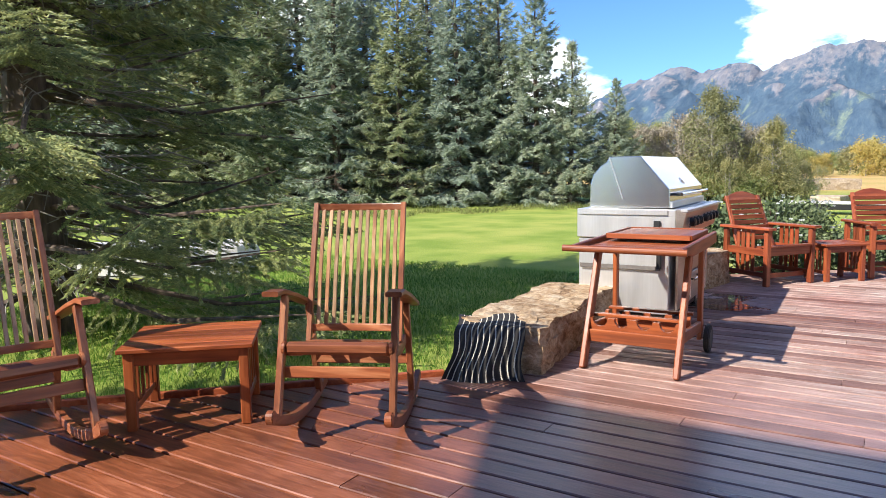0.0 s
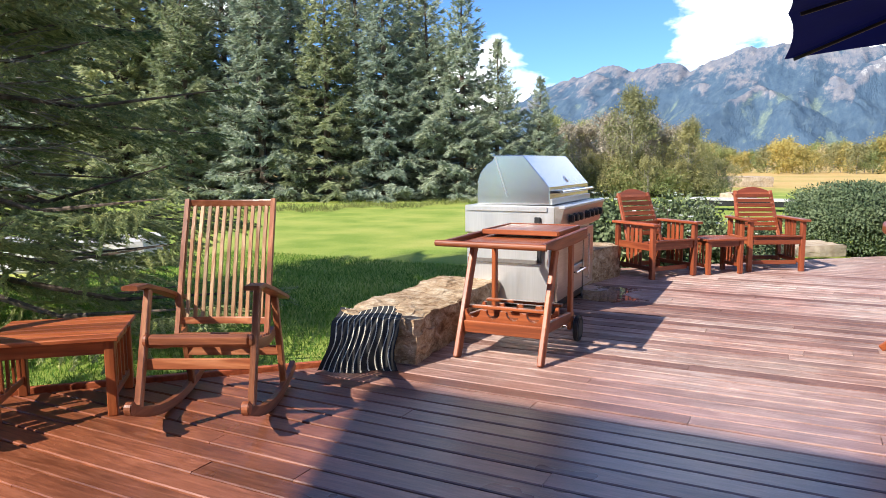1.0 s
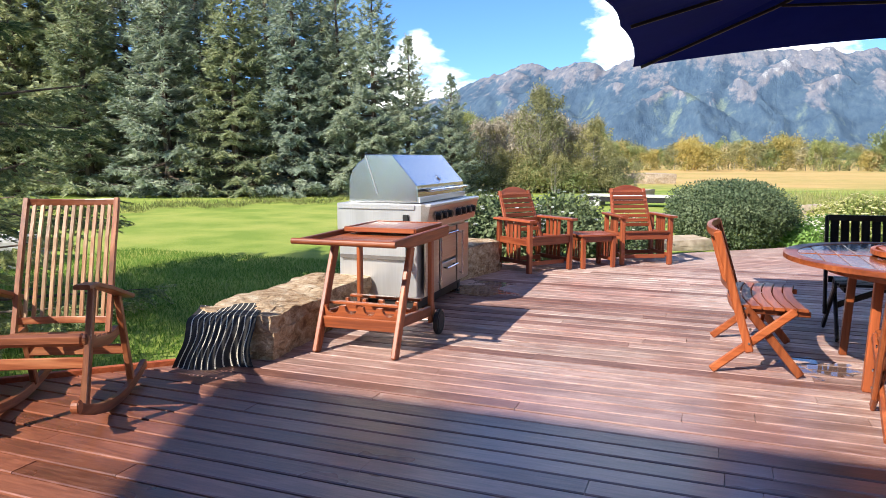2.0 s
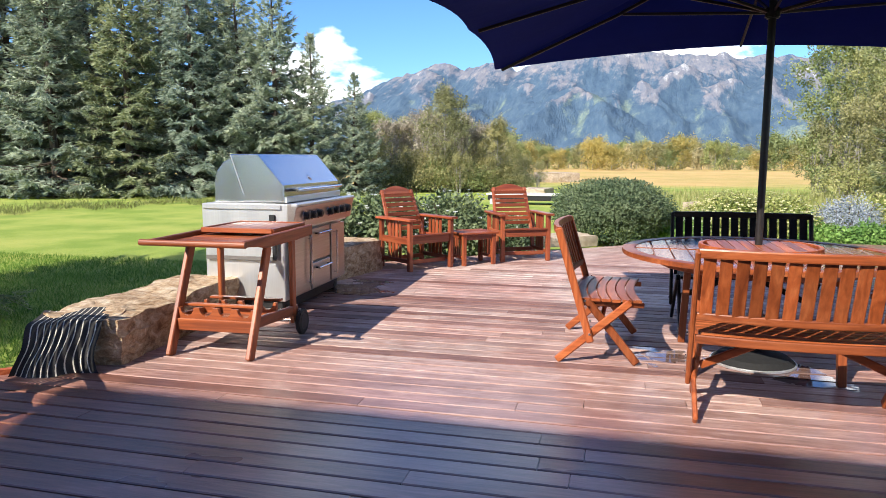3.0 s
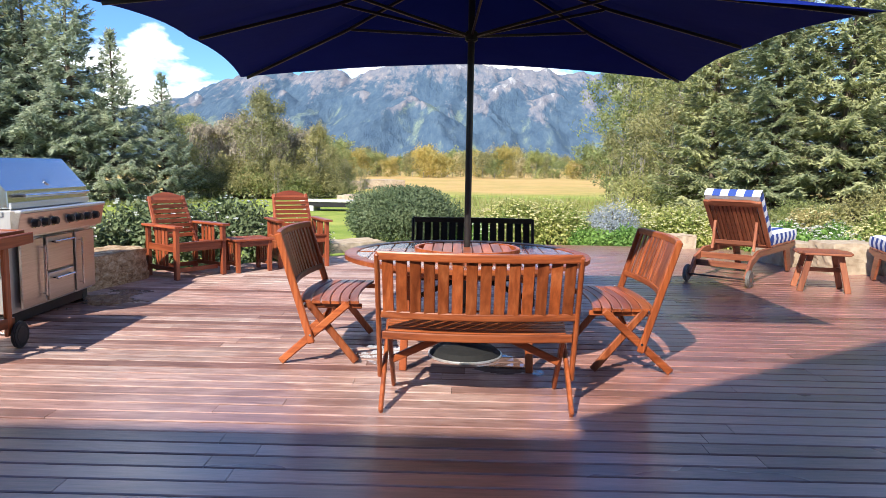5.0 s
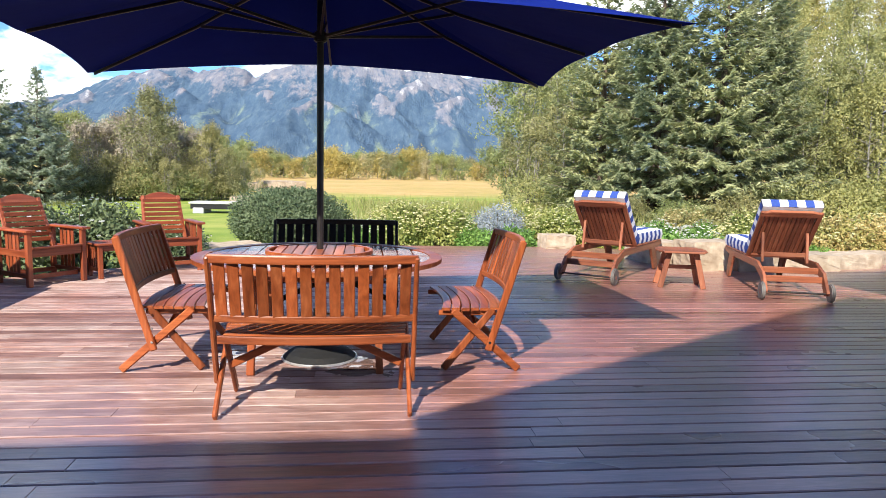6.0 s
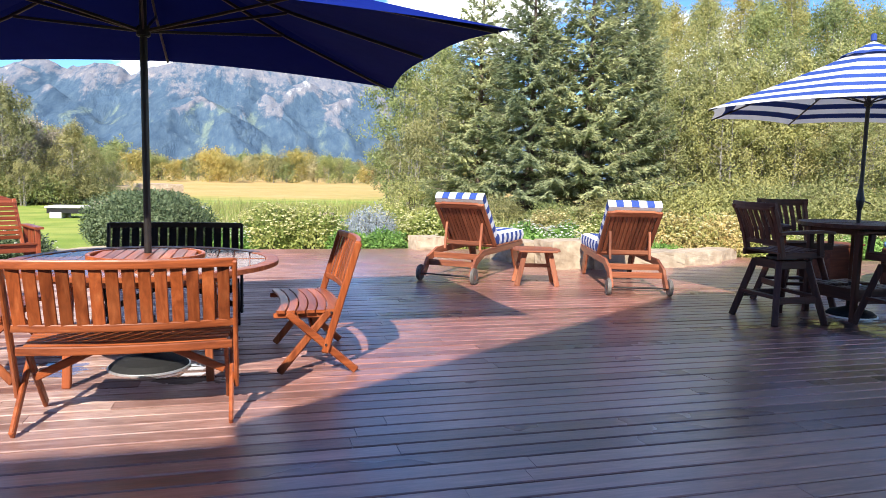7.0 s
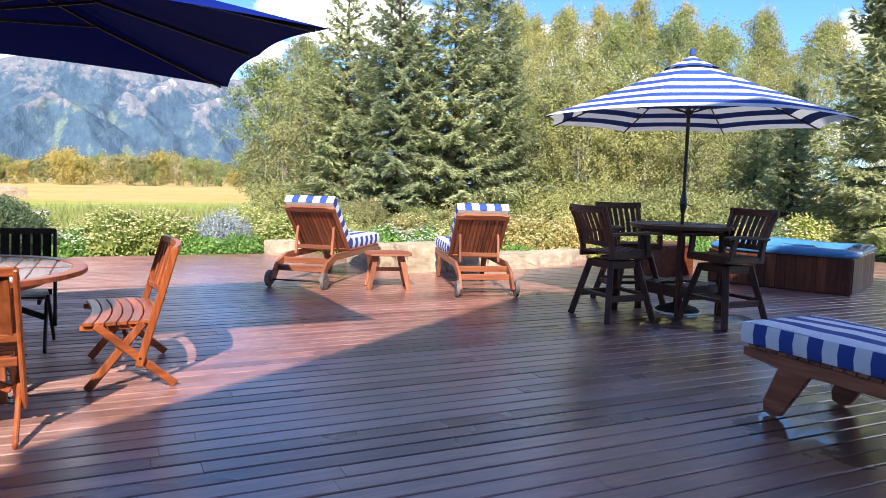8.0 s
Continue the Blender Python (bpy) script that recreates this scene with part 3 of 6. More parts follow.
def ribbon(path, w, h, across=(1, 0, 0), bm=None):
    """A curved bar: section w (along across) x h, following a path."""
    bm = bm or bmesh.new()
    pts = [Vector(q) for q in path]
    ac = Vector(across)
    rings = []
    for i, q in enumerate(pts):
        d = (pts[min(i + 1, len(pts) - 1)] - pts[max(i - 1, 0)]).normalized()
        n = d.cross(ac).normalized()
        rings.append([bm.verts.new(q + ac * sx * w / 2 + n * sy * h / 2) for sx, sy in ((-1, -0.7), (-0.85, -1), (0.85, -1), (1, -0.7), (1, 0.7), (0.85, 1), (-0.85, 1), (-1, 0.7))])
    faces = [bm.faces.new(rings[0]), bm.faces.new(list(reversed(rings[-1])))]
    for r0, r1 in zip(rings, rings[1:]):
        for i in range(8):
            faces.append(bm.faces.new((r0[i], r1[i], r1[(i + 1) % 8], r0[(i + 1) % 8])))
    bmesh.ops.recalc_face_normals(bm, faces=faces)
    return bm


def quads_mesh(name, verts, material, n=4):
    """A mesh of separate n-cornered faces from an array (faces, n, 3)."""
    f = len(verts)
    me = bpy.data.meshes.new(name)
    me.vertices.add(f * n)
    me.vertices.foreach_set("co", np.asarray(verts, dtype=np.float32).ravel())
    me.loops.add(f * n)
    me.loops.foreach_set("vertex_index", np.arange(f * n, dtype=np.int32))
    me.polygons.add(f)
    me.polygons.foreach_set("loop_start", np.arange(0, f * n, n, dtype=np.int32))
    me.materials.append(material)
    me.update(calc_edges=True)
    return me


def unit(a):
    return a / np.maximum(np.linalg.norm(a, axis=-1, keepdims=True), 1e-9)


def leaf_points(base, way, up, length, width):
    """Narrow three-cornered leaves, for plants far off."""
    way = unit(way)
    side = unit(np.cross(way, up)) * width[:, None] / 2
    return np.stack([base - side, base + side, base + way * length[:, None]], axis=1)


def leaf_quads(base, way, up, length, width, fold=0.15):
    """Pointed leaves: base points, directions, rough ups, lengths, widths, as arrays."""
    way = unit(way)
    side = unit(np.cross(way, up))
    nrm = np.cross(side, way)
    length, width = length[:, None], width[:, None]
    mid = base + way * length * 0.45 - nrm * width * fold
    return np.stack([base, mid + side * width / 2, base + way * length, mid - side * width / 2], axis=1)


# ---- setting: ground, mountains, deck, house ----
GZ = -0.2                                             # lawn, below the deck
deck_left = lambda y: y - 6.35 if y < 3.9 else (-2.45 if y < 8.4 else -2.45 + (y - 8.4) * 1.13)
deck_right = lambda y: 17.0 if y < 10.3 else 13.6 - (y - 10.3) * 2.95
DECK_NEAR, DECK_FAR = -4.52, 12.9


def rise(x, y):
    """Height of the ground: flat near the deck, rolling a little beyond."""
    d = math.hypot(x - 2, y - 5)
    k = min(max((d - 16) / 40, 0), 1)
    return GZ + k * (0.5 * noise.noise((x * 0.02, y * 0.02, 3.0)) - 0.25) - (0.0 if d < 60 else min(d - 60, 400) * 0.004)


bm = bmesh.new()
rings = [0.0] + [1.5 * 1.16 ** i for i in range(53)]
prev = None
for r in rings:
    ring = [bm.verts.new((2 + r * math.cos(a), 5 + r * math.sin(a), rise(2 + r * math.cos(a), 5 + r * math.sin(a)))) for a in (2 * math.pi * i / 72 for i in range(72))] if r else [bm.verts.new((2, 5, GZ))]
    if prev is not None:
        for i in range(72):
            if len(prev) == 1:
                bm.faces.new((prev[0], ring[i], ring[(i + 1) % 72]))
            else:
                bm.faces.new((prev[i], ring[i], ring[(i + 1) % 72], prev[(i + 1) % 72]))
    prev = ring
tagged(part("ground", bm, GROUND, smooth=True), "mown green lawn running into a dry tan meadow", "ground", kind="structure")

# mountain range: spurs and gullies falling from one long crest, far off
nx, ny = 560, 120
xs, ys = np.linspace(-2500, 2700, nx), np.linspace(1480, 3000, ny)
CREST = ((-2500, 110), (-1500, 160), (-1020, 246), (-932, 290), (-860, 318), (-780, 340), (-663, 362), (-586, 342), (-489, 362), (-389, 336), (-254, 380), (-109, 408), (60, 384), (300, 372), (600, 352), (1000, 300), (1700, 250), (2700, 180))
top = np.interp(xs, [c[0] for c in CREST], [c[1] for c in CREST])
# spurs that run out from the crest: head (x, y, height), foot (x, y)
SPURS = (((-720, 2520, 318), (-520, 1760)), ((-1000, 2500, 225), (-1080, 1650)), ((-140, 2150, 232), (-290, 1590)), ((-135, 2150, 232), (40, 1620)), ((-470, 2560, 318), (-400, 2050)), ((170, 2400, 312), (20, 1800)),
         ((390, 2300, 262), (450, 1620)), ((-1500, 2500, 150), (-1500, 1600)), ((1000, 2450, 270), (980, 1650)), ((1500, 2500, 220), (1450, 1650)), ((2100, 2500, 190), (2050, 1650)),
         ((-560, 2300, 246), (-640, 1760)), ((-300, 2350, 258), (-225, 1850)), ((60, 2250, 240), (110, 1750)), ((270, 2280, 246), (235, 1700)), ((-850, 2350, 236), (-905, 1750)), ((540, 2400, 290), (610, 1900)), ((740, 2350, 268), (800, 1700)))
verts, faces, bare, valley = [], [], [], []
for j, yy in enumerate(ys):
    s = min(max((yy - 1540) / 1110, 0.0), 1.0)
    over = max(0.0, (yy - 2650) / 350)
    for i, xx in enumerate(xs):
        wx = xx + 70 * noise.noise((xx * 0.004, yy * 0.004, 9.0)) + 22 * noise.noise((xx * 0.013, yy * 0.013, 4.0))
        gully = 1 - abs(noise.noise((wx * 0.0075, yy * 0.0016, 5.1))) * 2
        fine = noise.fractal((xx * 0.012, yy * 0.008, 2.3), 0.85, 2.1, 6)
        crag = noise.fractal((xx * 0.017, 3.0, 7.7), 0.8, 2.1, 5)
        z = top[i] * s ** (1.5 - 0.28 * gully)
        ridge = 0.0
        for (x0, y0, h0), (x1, y1) in SPURS:
            k = (y0 - yy) / (y0 - y1)
            if k > 1.0:
                continue
            centre = x0 + (x1 - x0) * max(k, 0.0)
            away = abs(wx - centre)
            line = h0 * (1 - k) ** 0.85 if k > 0 else h0 - 0.25 * (yy - y0)
            spur = line - (0.50 + 0.10 * gully) * away
            if spur > z:
                z, ridge = spur, max(0.0, 1 - away / 42)
        z += 20 * fine * min(1.0, 3 * s) * (1.12 - s) + 15 * crag * s ** 3
        verts.append((xx, yy, -12 + z * (1 - 0.5 * over)))
        h = z / 370
        bare.append(0.34 * (h - 0.74) + 0.20 * ridge * min(1.0, 1.5 * h) + 0.05 * max(0.0, gully) * h)
        valley.append(0.10 * (0.38 - h) - 0.12 * (h > 0.55))
for j in range(ny - 1):
    for i in range(nx - 1):
        a = j * nx + i
        faces.append((a, a + 1, a + nx + 1, a + nx))
me = bpy.data.meshes.new("backdrop_mountains")
me.from_pydata(verts, [], faces)
for key, values in (("bare", bare), ("valley", valley)):
    me.attributes.new(key, "FLOAT", "POINT").data.foreach_set("value", values)
tagged(part("backdrop_mountains", me, MOUNTAIN, smooth=True), "rugged mountain range with forest and pale rock, tinted blue-grey by haze", "mountains", kind="structure")

# deck: framing under it, then single boards
bm = bmesh.new()
outline = [(deck_left(y) + 0.03, y) for y in (DECK_NEAR, 3.89, 3.91, 8.4, DECK_FAR - 0.03)] + [(deck_right(y) - 0.03, y) for y in (DECK_FAR - 0.03, 10.31, 10.29, DECK_NEAR)]
slab(outline, 0.13, "z", bm, 0.0, -0.105)
deck = tagged(part("deck", bm, CASTBLACK), "broad red-brown stained timber deck of narrow boards, worn and damp in places", "deck", kind="structure")

random.seed(4)
PITCH, GAP = 0.14, 0.012


def board_shape(x0a, x0b, x1a, x1b, w):
    """Corners of one board, its ends cut along the deck's edge; eased top edges."""
    e, h = 0.005, 0.034
    rows = ((0.0, 0.0, -h), (0.0, 0.0, -e), (e, e, 0.0), (w - e, -e, 0.0), (w, 0.0, -e), (w, 0.0, -h))
    vs = []
    for yy, off, z in rows:
        k = yy / w
        vs.append((x0a + (x0b - x0a) * k, yy, z))
    for yy, off, z in rows:
        k = yy / w
        vs.append((x1a + (x1b - x1a) * k, yy, z))
    fs = [(i, i + 6, i + 7, i + 1) for i in range(5)] + [(5, 4, 3, 2, 1, 0), (6, 7, 8, 9, 10, 11)]
    return vs, fs


boards = []
row = 0
y = DECK_NEAR
while y < DECK_FAR - PITCH:
    y1 = y + PITCH - GAP
    la, lb, ra, rb = deck_left(y), deck_left(y1), deck_right(y), deck_right(y1)
    if abs(la - lb) > 0.3:
        lb = la
    if abs(ra - rb) > 0.5:
        ra = rb = min(ra, rb)
    x = min(la, lb)
    cuts = []
    c = max(la, lb) + random.uniform(1.2, 4.5)
    while c < min(ra, rb) - 1.0:
        cuts.append(c)
        c += random.choice((2.4, 3.05, 3.66, 4.27, 4.88))
    ends = [(la, lb)] + [(c, c) for c in cuts] + [(ra, rb)]
    for (a0, a1), (b0, b1) in zip(ends, ends[1:]):
        boards.append((y, a0 + 0.0015, a1 + 0.0015, b0 - 0.0015, b1 - 0.0015, random.uniform(-0.0012, 0.0012)))
    y += PITCH
    row += 1
near = sorted(boards, key=lambda b: abs(b[0] - 4.6) + 0.35 * max(0.0, abs((b[1] + b[3]) / 2 - 2.2) - 3.0))

# border board along the deck's lawn side
bm = bmesh.new()
for (xa, ya), (xb, yb) in (((-8.5, -2.15), (-5.5, 0.85)), ((-5.5, 0.85), (-2.47, 3.88))):
    beam((xa - 0.03, ya + 0.03, -0.055), (xb - 0.03, yb + 0.03, -0.055), 0.036, 0.17, 0.005, (0, 0, 1), bm)
part("border_board", bm, REDWOOD[0], deck, "red-stained board along the deck's edge")

# house behind: wall, low eave, and a taller gabled wing
house = thing("house", "timber-boarded house wall with eaves and a gabled wing", "house", kind="structure")
part("wall", block((4.9, 0.2, 6.8), (-2.21, -4.7, 3.2), 0.0), STUCCO, house)
part("gable_wall", slab([(0.24, -0.2), (9.3, -0.2), (9.3, 8.20), (4.4, 8.28), (3.16, 8.66), (0.24, 5.81)], 0.2, "y", None, 0.0, -4.7), STUCCO, house)
bm = bmesh.new()
slab([(-2.45, 5.51), (-2.45, 5.63), (-8.0, 7.85), (-8.0, 7.73)], 5.0, "x", bm, 0.0, -2.46)
part("eave_roof", bm, ROOFING, house)
# unseen roof line, dipped to light the striped parasol and raised to shade the tub
bm = bmesh.new()
slab([(-0.26, 5.43), (3.16, 8.74), (4.4, 8.36), (5.7, 8.34), (6.4, 8.72), (9.6, 8.66), (9.6, 8.83), (6.4, 8.89), (5.7, 8.51), (4.4, 8.53), (3.16, 8.91), (-0.36, 5.55)], 5.9, "y", bm, 0.0, -5.05)
part("wing_roof", bm, ROOFING, house)


# ---- plants ----
def spruce(name, label, H, R, z0, seed, material, step=0.40, reach=0.20, spray=0.22, blunt=0.80, droop=-0.22, per=6, boughs=8, thick=None, slim=(0.17, 0.30), fine_below=None, thin_side=None, wild=0.10):
    """Conifer: trunk, tiers of drooping boughs with side twigs in a fan, each twig clad in flat needle sprays."""
    rg = np.random.RandomState(seed)
    tree = thing(name, label, "tree")
    thick = thick or H * 0.017
    bm = bmesh.new()
    n = 9
    for i in range(n):
        a, b = i / n, (i + 1) / n
        rod((0.05 * math.sin(a * 7 + seed), 0.05 * math.cos(a * 5), H * a - 0.2 * (i == 0)), (0.05 * math.sin(b * 7 + seed), 0.05 * math.cos(b * 5), H * b), thick * (1 - a) ** 0.9 + 0.012, thick * (1 - b) ** 0.9 + 0.012, 9, bm)
    B, D, U, L = [], [], [], []
    z = z0
    while z < H - 0.15:
        f = (z - z0) / (H - z0)
        size = spray if fine_below is None or z < fine_below else spray * 2.0
        rad0 = R * (1 - f) ** blunt
        turn = rg.uniform(0, 6.28)
        count = boughs if f < 0.75 else max(5, boughs - 2)
        for k in range(count):
            az = turn + 2 * math.pi * (k + rg.uniform(-0.35, 0.35)) / count
            if thin_side is not None and math.cos(az - thin_side) > 0.35 and rg.rand() < 0.4:
                continue
            rad = max(0.13, rad0 * rg.uniform(0.62, 1.14))
            out = np.array((math.cos(az), math.sin(az), 0.0))
            lat = np.array((-out[1], out[0], 0.0))
            slope = droop * (1 - f) + 0.55 * f ** 2 + rg.uniform(-wild, wild)
            zz = z + rg.uniform(-0.30, 0.30) * step
            at = lambda t: out * (t * rad) + np.array((0, 0, zz + slope * rad * t + 0.20 * rad * t ** 3))
            if rad > 0.5:
                rod(at(0.0), at(0.5), 0.008 + 0.009 * rad, 0.005 + 0.005 * rad, 5, bm)
                rod(at(0.5), at(0.95), 0.005 + 0.005 * rad, 0.004, 5, bm)
            face = out * 0.62 + np.array((0, 0, 0.62))
            m = max(2, int(rad / reach))
            for i in range(m):
                t = 0.18 + 0.80 * ((i + rg.uniform(0.2, 0.8)) / m) ** 0.8
                p0 = at(t)
                tl = min(0.60, 0.42 * rad * (1 - t) + 0.10 + 0.04 * rad)
                for sgn in (-1, 1):
                    ang = rg.uniform(0.60, 1.05)
                    d = out * math.cos(ang) + lat * sgn * math.sin(ang) + np.array((0, 0, rg.uniform(-0.48, -0.03)))
                    s = max(1, int(tl / (size * 0.62)))
                    for q in range(s):
                        B.append(p0 + d * tl * q / s)
                        D.append(d)
                        U.append(face)
                        L.append(size)
            B.append(at(0.93)); D.append(out + np.array((0, 0, slope + 0.3))); U.append(face); L.append(size * 1.2)
        z += step * (0.8 + 0.4 * rg.rand()) * (1 - 0.42 * f)
    for zt in np.linspace(H - 0.5, H + 0.02, 9):
        for k in range(4):
            B.append(np.array((0, 0, zt))); D.append(np.array((rg.uniform(-0.5, 0.5), rg.uniform(-0.5, 0.5), 1.0))); U.append(rg.normal(0, 1, 3)); L.append(spray * 0.8)
    part("trunk", bm, BARK, tree)
    B, D, U, L = np.repeat(np.array(B), per, 0), np.repeat(unit(np.array(D)), per, 0), np.repeat(np.array(U), per, 0), np.repeat(np.array(L), per)
    D = D + rg.normal(0, 0.30, D.shape)
    B = B + rg.normal(0, 0.13, B.shape) * L[:, None]
    U = U + rg.normal(0, 0.40, D.shape)
    part("crown", quads_mesh("crown", leaf_points(B, D, U, L * rg.uniform(0.6, 1.15, len(L)), L * rg.uniform(slim[0], slim[1], len(L))), material, 3), material, tree)
    return tree


def broadleaf(name, label, H, R, z0, seed, material, clumps=90, per=90, leaf=0.10, spread=0.42, bark=None, lean=0.0, stems=1, thick=None, upright=1.3):
    """Leafy tree: tapered stems, limbs, and separate rounded clumps of leaves with gaps between."""
    rg = np.random.RandomState(seed)
    tree = thing(name, label, "tree")
    bm = bmesh.new()
    B, N = [], []
    thick = thick or H * 0.012
    for s in range(stems):
        off = np.array((rg.uniform(-1, 1), rg.uniform(-1, 1), 0)) * 0.25 * (stems > 1)
        bend = np.array((rg.uniform(-1, 1), rg.uniform(-1, 1), 0)) * (0.05 + lean) * H
        crook = rg.uniform(0, 6)
        at = lambda t: off + bend * t * t + np.array((0.012 * H * math.sin(5 * t + crook), 0.012 * H * math.cos(6 * t + crook), H * 0.95 * t))
        for i in range(8):
            rod(at(i / 8) - np.array((0, 0, 0.15 * (i == 0))), at((i + 1) / 8), thick * (1 - i / 8.4), thick * (1 - (i + 1) / 8.4), 7, bm)
        for k in range(clumps // stems):
            t = z0 / H + (1 - z0 / H) * rg.uniform(0, 1) ** 0.85
            f = (t - z0 / H) / (1 - z0 / H)
            prof = math.sin(math.pi * min(0.99, 0.18 + 0.81 * f)) ** 0.8
            az, rr = rg.uniform(0, 2 * math.pi), R * prof * rg.uniform(0.25, 1.0)
            p0 = at(t * 0.9)
            tip = p0 + np.array((rr * math.cos(az), rr * math.sin(az), rr * rg.uniform(0.3, 1.0)))
            if k % 2 == 0:
                rod(p0, tip, thick * 0.30 * (1.1 - t), 0.006, 5, bm)
            way = unit(rg.normal(0, 1, (per, 3)))
            ball = way * (rg.uniform(0, 1, (per, 1)) ** 0.45) * spread * rg.uniform(0.5, 1.3)
            ball = ball * np.array((1, 1, upright * rg.uniform(0.7, 1.3)))
            ball[:, 2] -= 0.25 * np.abs(ball[:, 0]) + 0.25 * np.abs(ball[:, 1])
            B.append(ball + tip)
            N.append(way + np.array((0.35 * math.cos(az), 0.35 * math.sin(az), 0.45)))
    part("trunk", bm, bark or PALEBARK, tree)
    B, N = np.concatenate(B), np.concatenate(N)
    n = len(B)
    D = rg.normal(0, 1, B.shape) + np.array((0, 0, -0.3))
    U = N + rg.normal(0, 0.45, B.shape)
    part("crown", quads_mesh("crown", leaf_points(B, D, U, leaf * rg.uniform(0.7, 1.35, n), leaf * rg.uniform(0.5, 0.95, n)), material, 3), material, tree)
    return tree


def shrub(name, label, rx, ry, h, seed, material, count=6000, leaf=0.05, blossom=None, blossoms=0, ragged=0.25, category="shrub", low=0.8, clipped=0.0):
    """A bush: short stems and leaves in a shell of uneven thickness, some with blossoms."""
    rg = np.random.RandomState(seed)
    bush = thing(name, label, category)
    bm = bmesh.new()
    for k in range(14):
        az, rr = rg.uniform(0, 2 * math.pi), rg.uniform(0.2, 0.8)
        rod((0.1 * rx * math.cos(az), 0.1 * ry * math.sin(az), -0.05), (rr * rx * math.cos(az), rr * ry * math.sin(az), h * rg.uniform(0.45, 0.85)), 0.012, 0.005, 5, bm)
    part("stem", bm, BARK, bush)
    d = unit(rg.normal(0, 1, (count, 3)))
    d[:, 2] = np.abs(d[:, 2]) - low * rg.rand(count) ** 1.6
    lump = np.array([noise.noise((v[0] * 2.3 + seed, v[1] * 2.3, v[2] * 2.3)) + 0.5 * noise.noise((v[0] * 6 + seed, v[1] * 6, v[2] * 6)) for v in d])
    r = (rg.uniform(0.35, 1.0, count) ** 0.4) * (1 + ragged * lump)
    zc = h * 0.42
    B = np.stack([d[:, 0] * r * rx, d[:, 1] * r * ry, np.maximum(zc + d[:, 2] * r * (h - zc), 0.02)], 1)
    if clipped:
        f = B[:, 2] / h
        B[:, :2] *= (1.06 - clipped * np.clip(0.55 - f, 0, 1) ** 1.3)[:, None]
        B[:, 2] = np.where(f > 0.86, h * (0.86 + (f - 0.86) * 0.45), B[:, 2])
    D = 0.5 * unit(d) + rg.normal(0, 0.75, B.shape)
    U = unit(d) + np.array((0, 0, 0.35)) + rg.normal(0, 0.45, B.shape)
    part("foliage", quads_mesh("foliage", leaf_quads(B, D, U, leaf * rg.uniform(0.7, 1.4, count), leaf * rg.uniform(0.4, 0.7, count)), material), material, bush)
    if blossoms:
        d = unit(rg.normal(0, 1, (blossoms, 3)))
        d[:, 2] = np.abs(d[:, 2])
        lump = np.array([noise.noise((v[0] * 2.3 + seed, v[1] * 2.3, v[2] * 2.3)) for v in d])
        r = 1.03 * (1 + ragged * lump)
        c = np.stack([d[:, 0] * r * rx, d[:, 1] * r * ry, zc + d[:, 2] * r * (h - zc)], 1)
        B = np.repeat(c, 5, 0)
        a = np.tile(np.arange(5) * 2 * math.pi / 5, blossoms) + np.repeat(rg.uniform(0, 6, blossoms), 5)
        D = np.stack([np.cos(a), np.sin(a), 0.25 + 0 * a], 1) + 0.4 * np.repeat(d, 5, 0)
        U = np.repeat(d, 5, 0) + 0.01
        part("blossoms", quads_mesh("blossoms", leaf_quads(B, D, U, np.full(len(B), leaf * 0.45), np.full(len(B), leaf * 0.4)), blossom), blossom, bush)
    return bush


# the near spruce beside the deck
big = spruce("spruce_tree", "large green spruce with low drooping boughs and bare inner twigs", 7.4, 3.1, 0.55, 3, NEARSPRUCE, 0.34, 0.11, 0.048, 0.62, -0.30, 8, 8, 0.24, (0.20, 0.32), 2.9, radians(224), 0.25)
rs = np.random.RandomState(77)
bm = bmesh.new()
for i in range(900):
    az, z, r0 = rs.uniform(0, 2 * math.pi), rs.uniform(0.5, 4.0), rs.uniform(0.1, 1.2)
    a = np.array((r0 * math.cos(az), r0 * math.sin(az), z))
    way = np.array((math.cos(az + rs.uniform(-0.9, 0.9)), math.sin(az + rs.uniform(-0.9, 0.9)), rs.uniform(-0.4, 0.2)))
    l = rs.uniform(0.25, 0.8)
    rod(a, a + way * l * 0.6, 0.007, 0.005, 4, bm)
    rod(a + way * l * 0.6, a + way * l + rs.normal(0, 0.08, 3), 0.005, 0.002, 4, bm)
tagged(part("twig_tangle", bm, PALEBARK, big, "bare grey-brown dead twigs"), kind="stuff")
put(big, -6.85, 3.75, GZ, 20)

# the spruce wood along the lawn
wood_a = spruce("spruce_tree", "blue-green spruce at the lawn's edge", 9.5, 2.35, 0.4, 11, BLUESPRUCE, blunt=0.72)
wood_b = spruce("spruce_tree", "blue-green spruce at the lawn's edge", 8.0, 2.1, 0.3, 12, BLUESPRUCE, blunt=0.74)
wood_c = spruce("spruce_tree", "green spruce at the lawn's edge", 9.0, 2.3, 0.4, 13, GREENSPRUCE, blunt=0.72)
wood_d = spruce("spruce_tree", "slender open blue spruce at the lawn's edge", 7.6, 2.5, 0.2, 14, BLUESPRUCE, 0.36, 0.19, 0.20, 0.88, -0.04)

wood_e = spruce("spruce_tree", "grey-green spruce behind the flower bed", 9.2, 2.5, 0.3, 15, GREENSPRUCE, 0.38, 0.19, 0.20, 0.68, -0.2, 7, 8)
put(wood_e, 11.8, 22.53, GZ - 0.1, 80, 0.98)


def polar(az, dist, eye=(0.0, 0.2)):
    return eye[0] + dist * math.sin(radians(az)), eye[1] + dist * math.cos(radians(az))


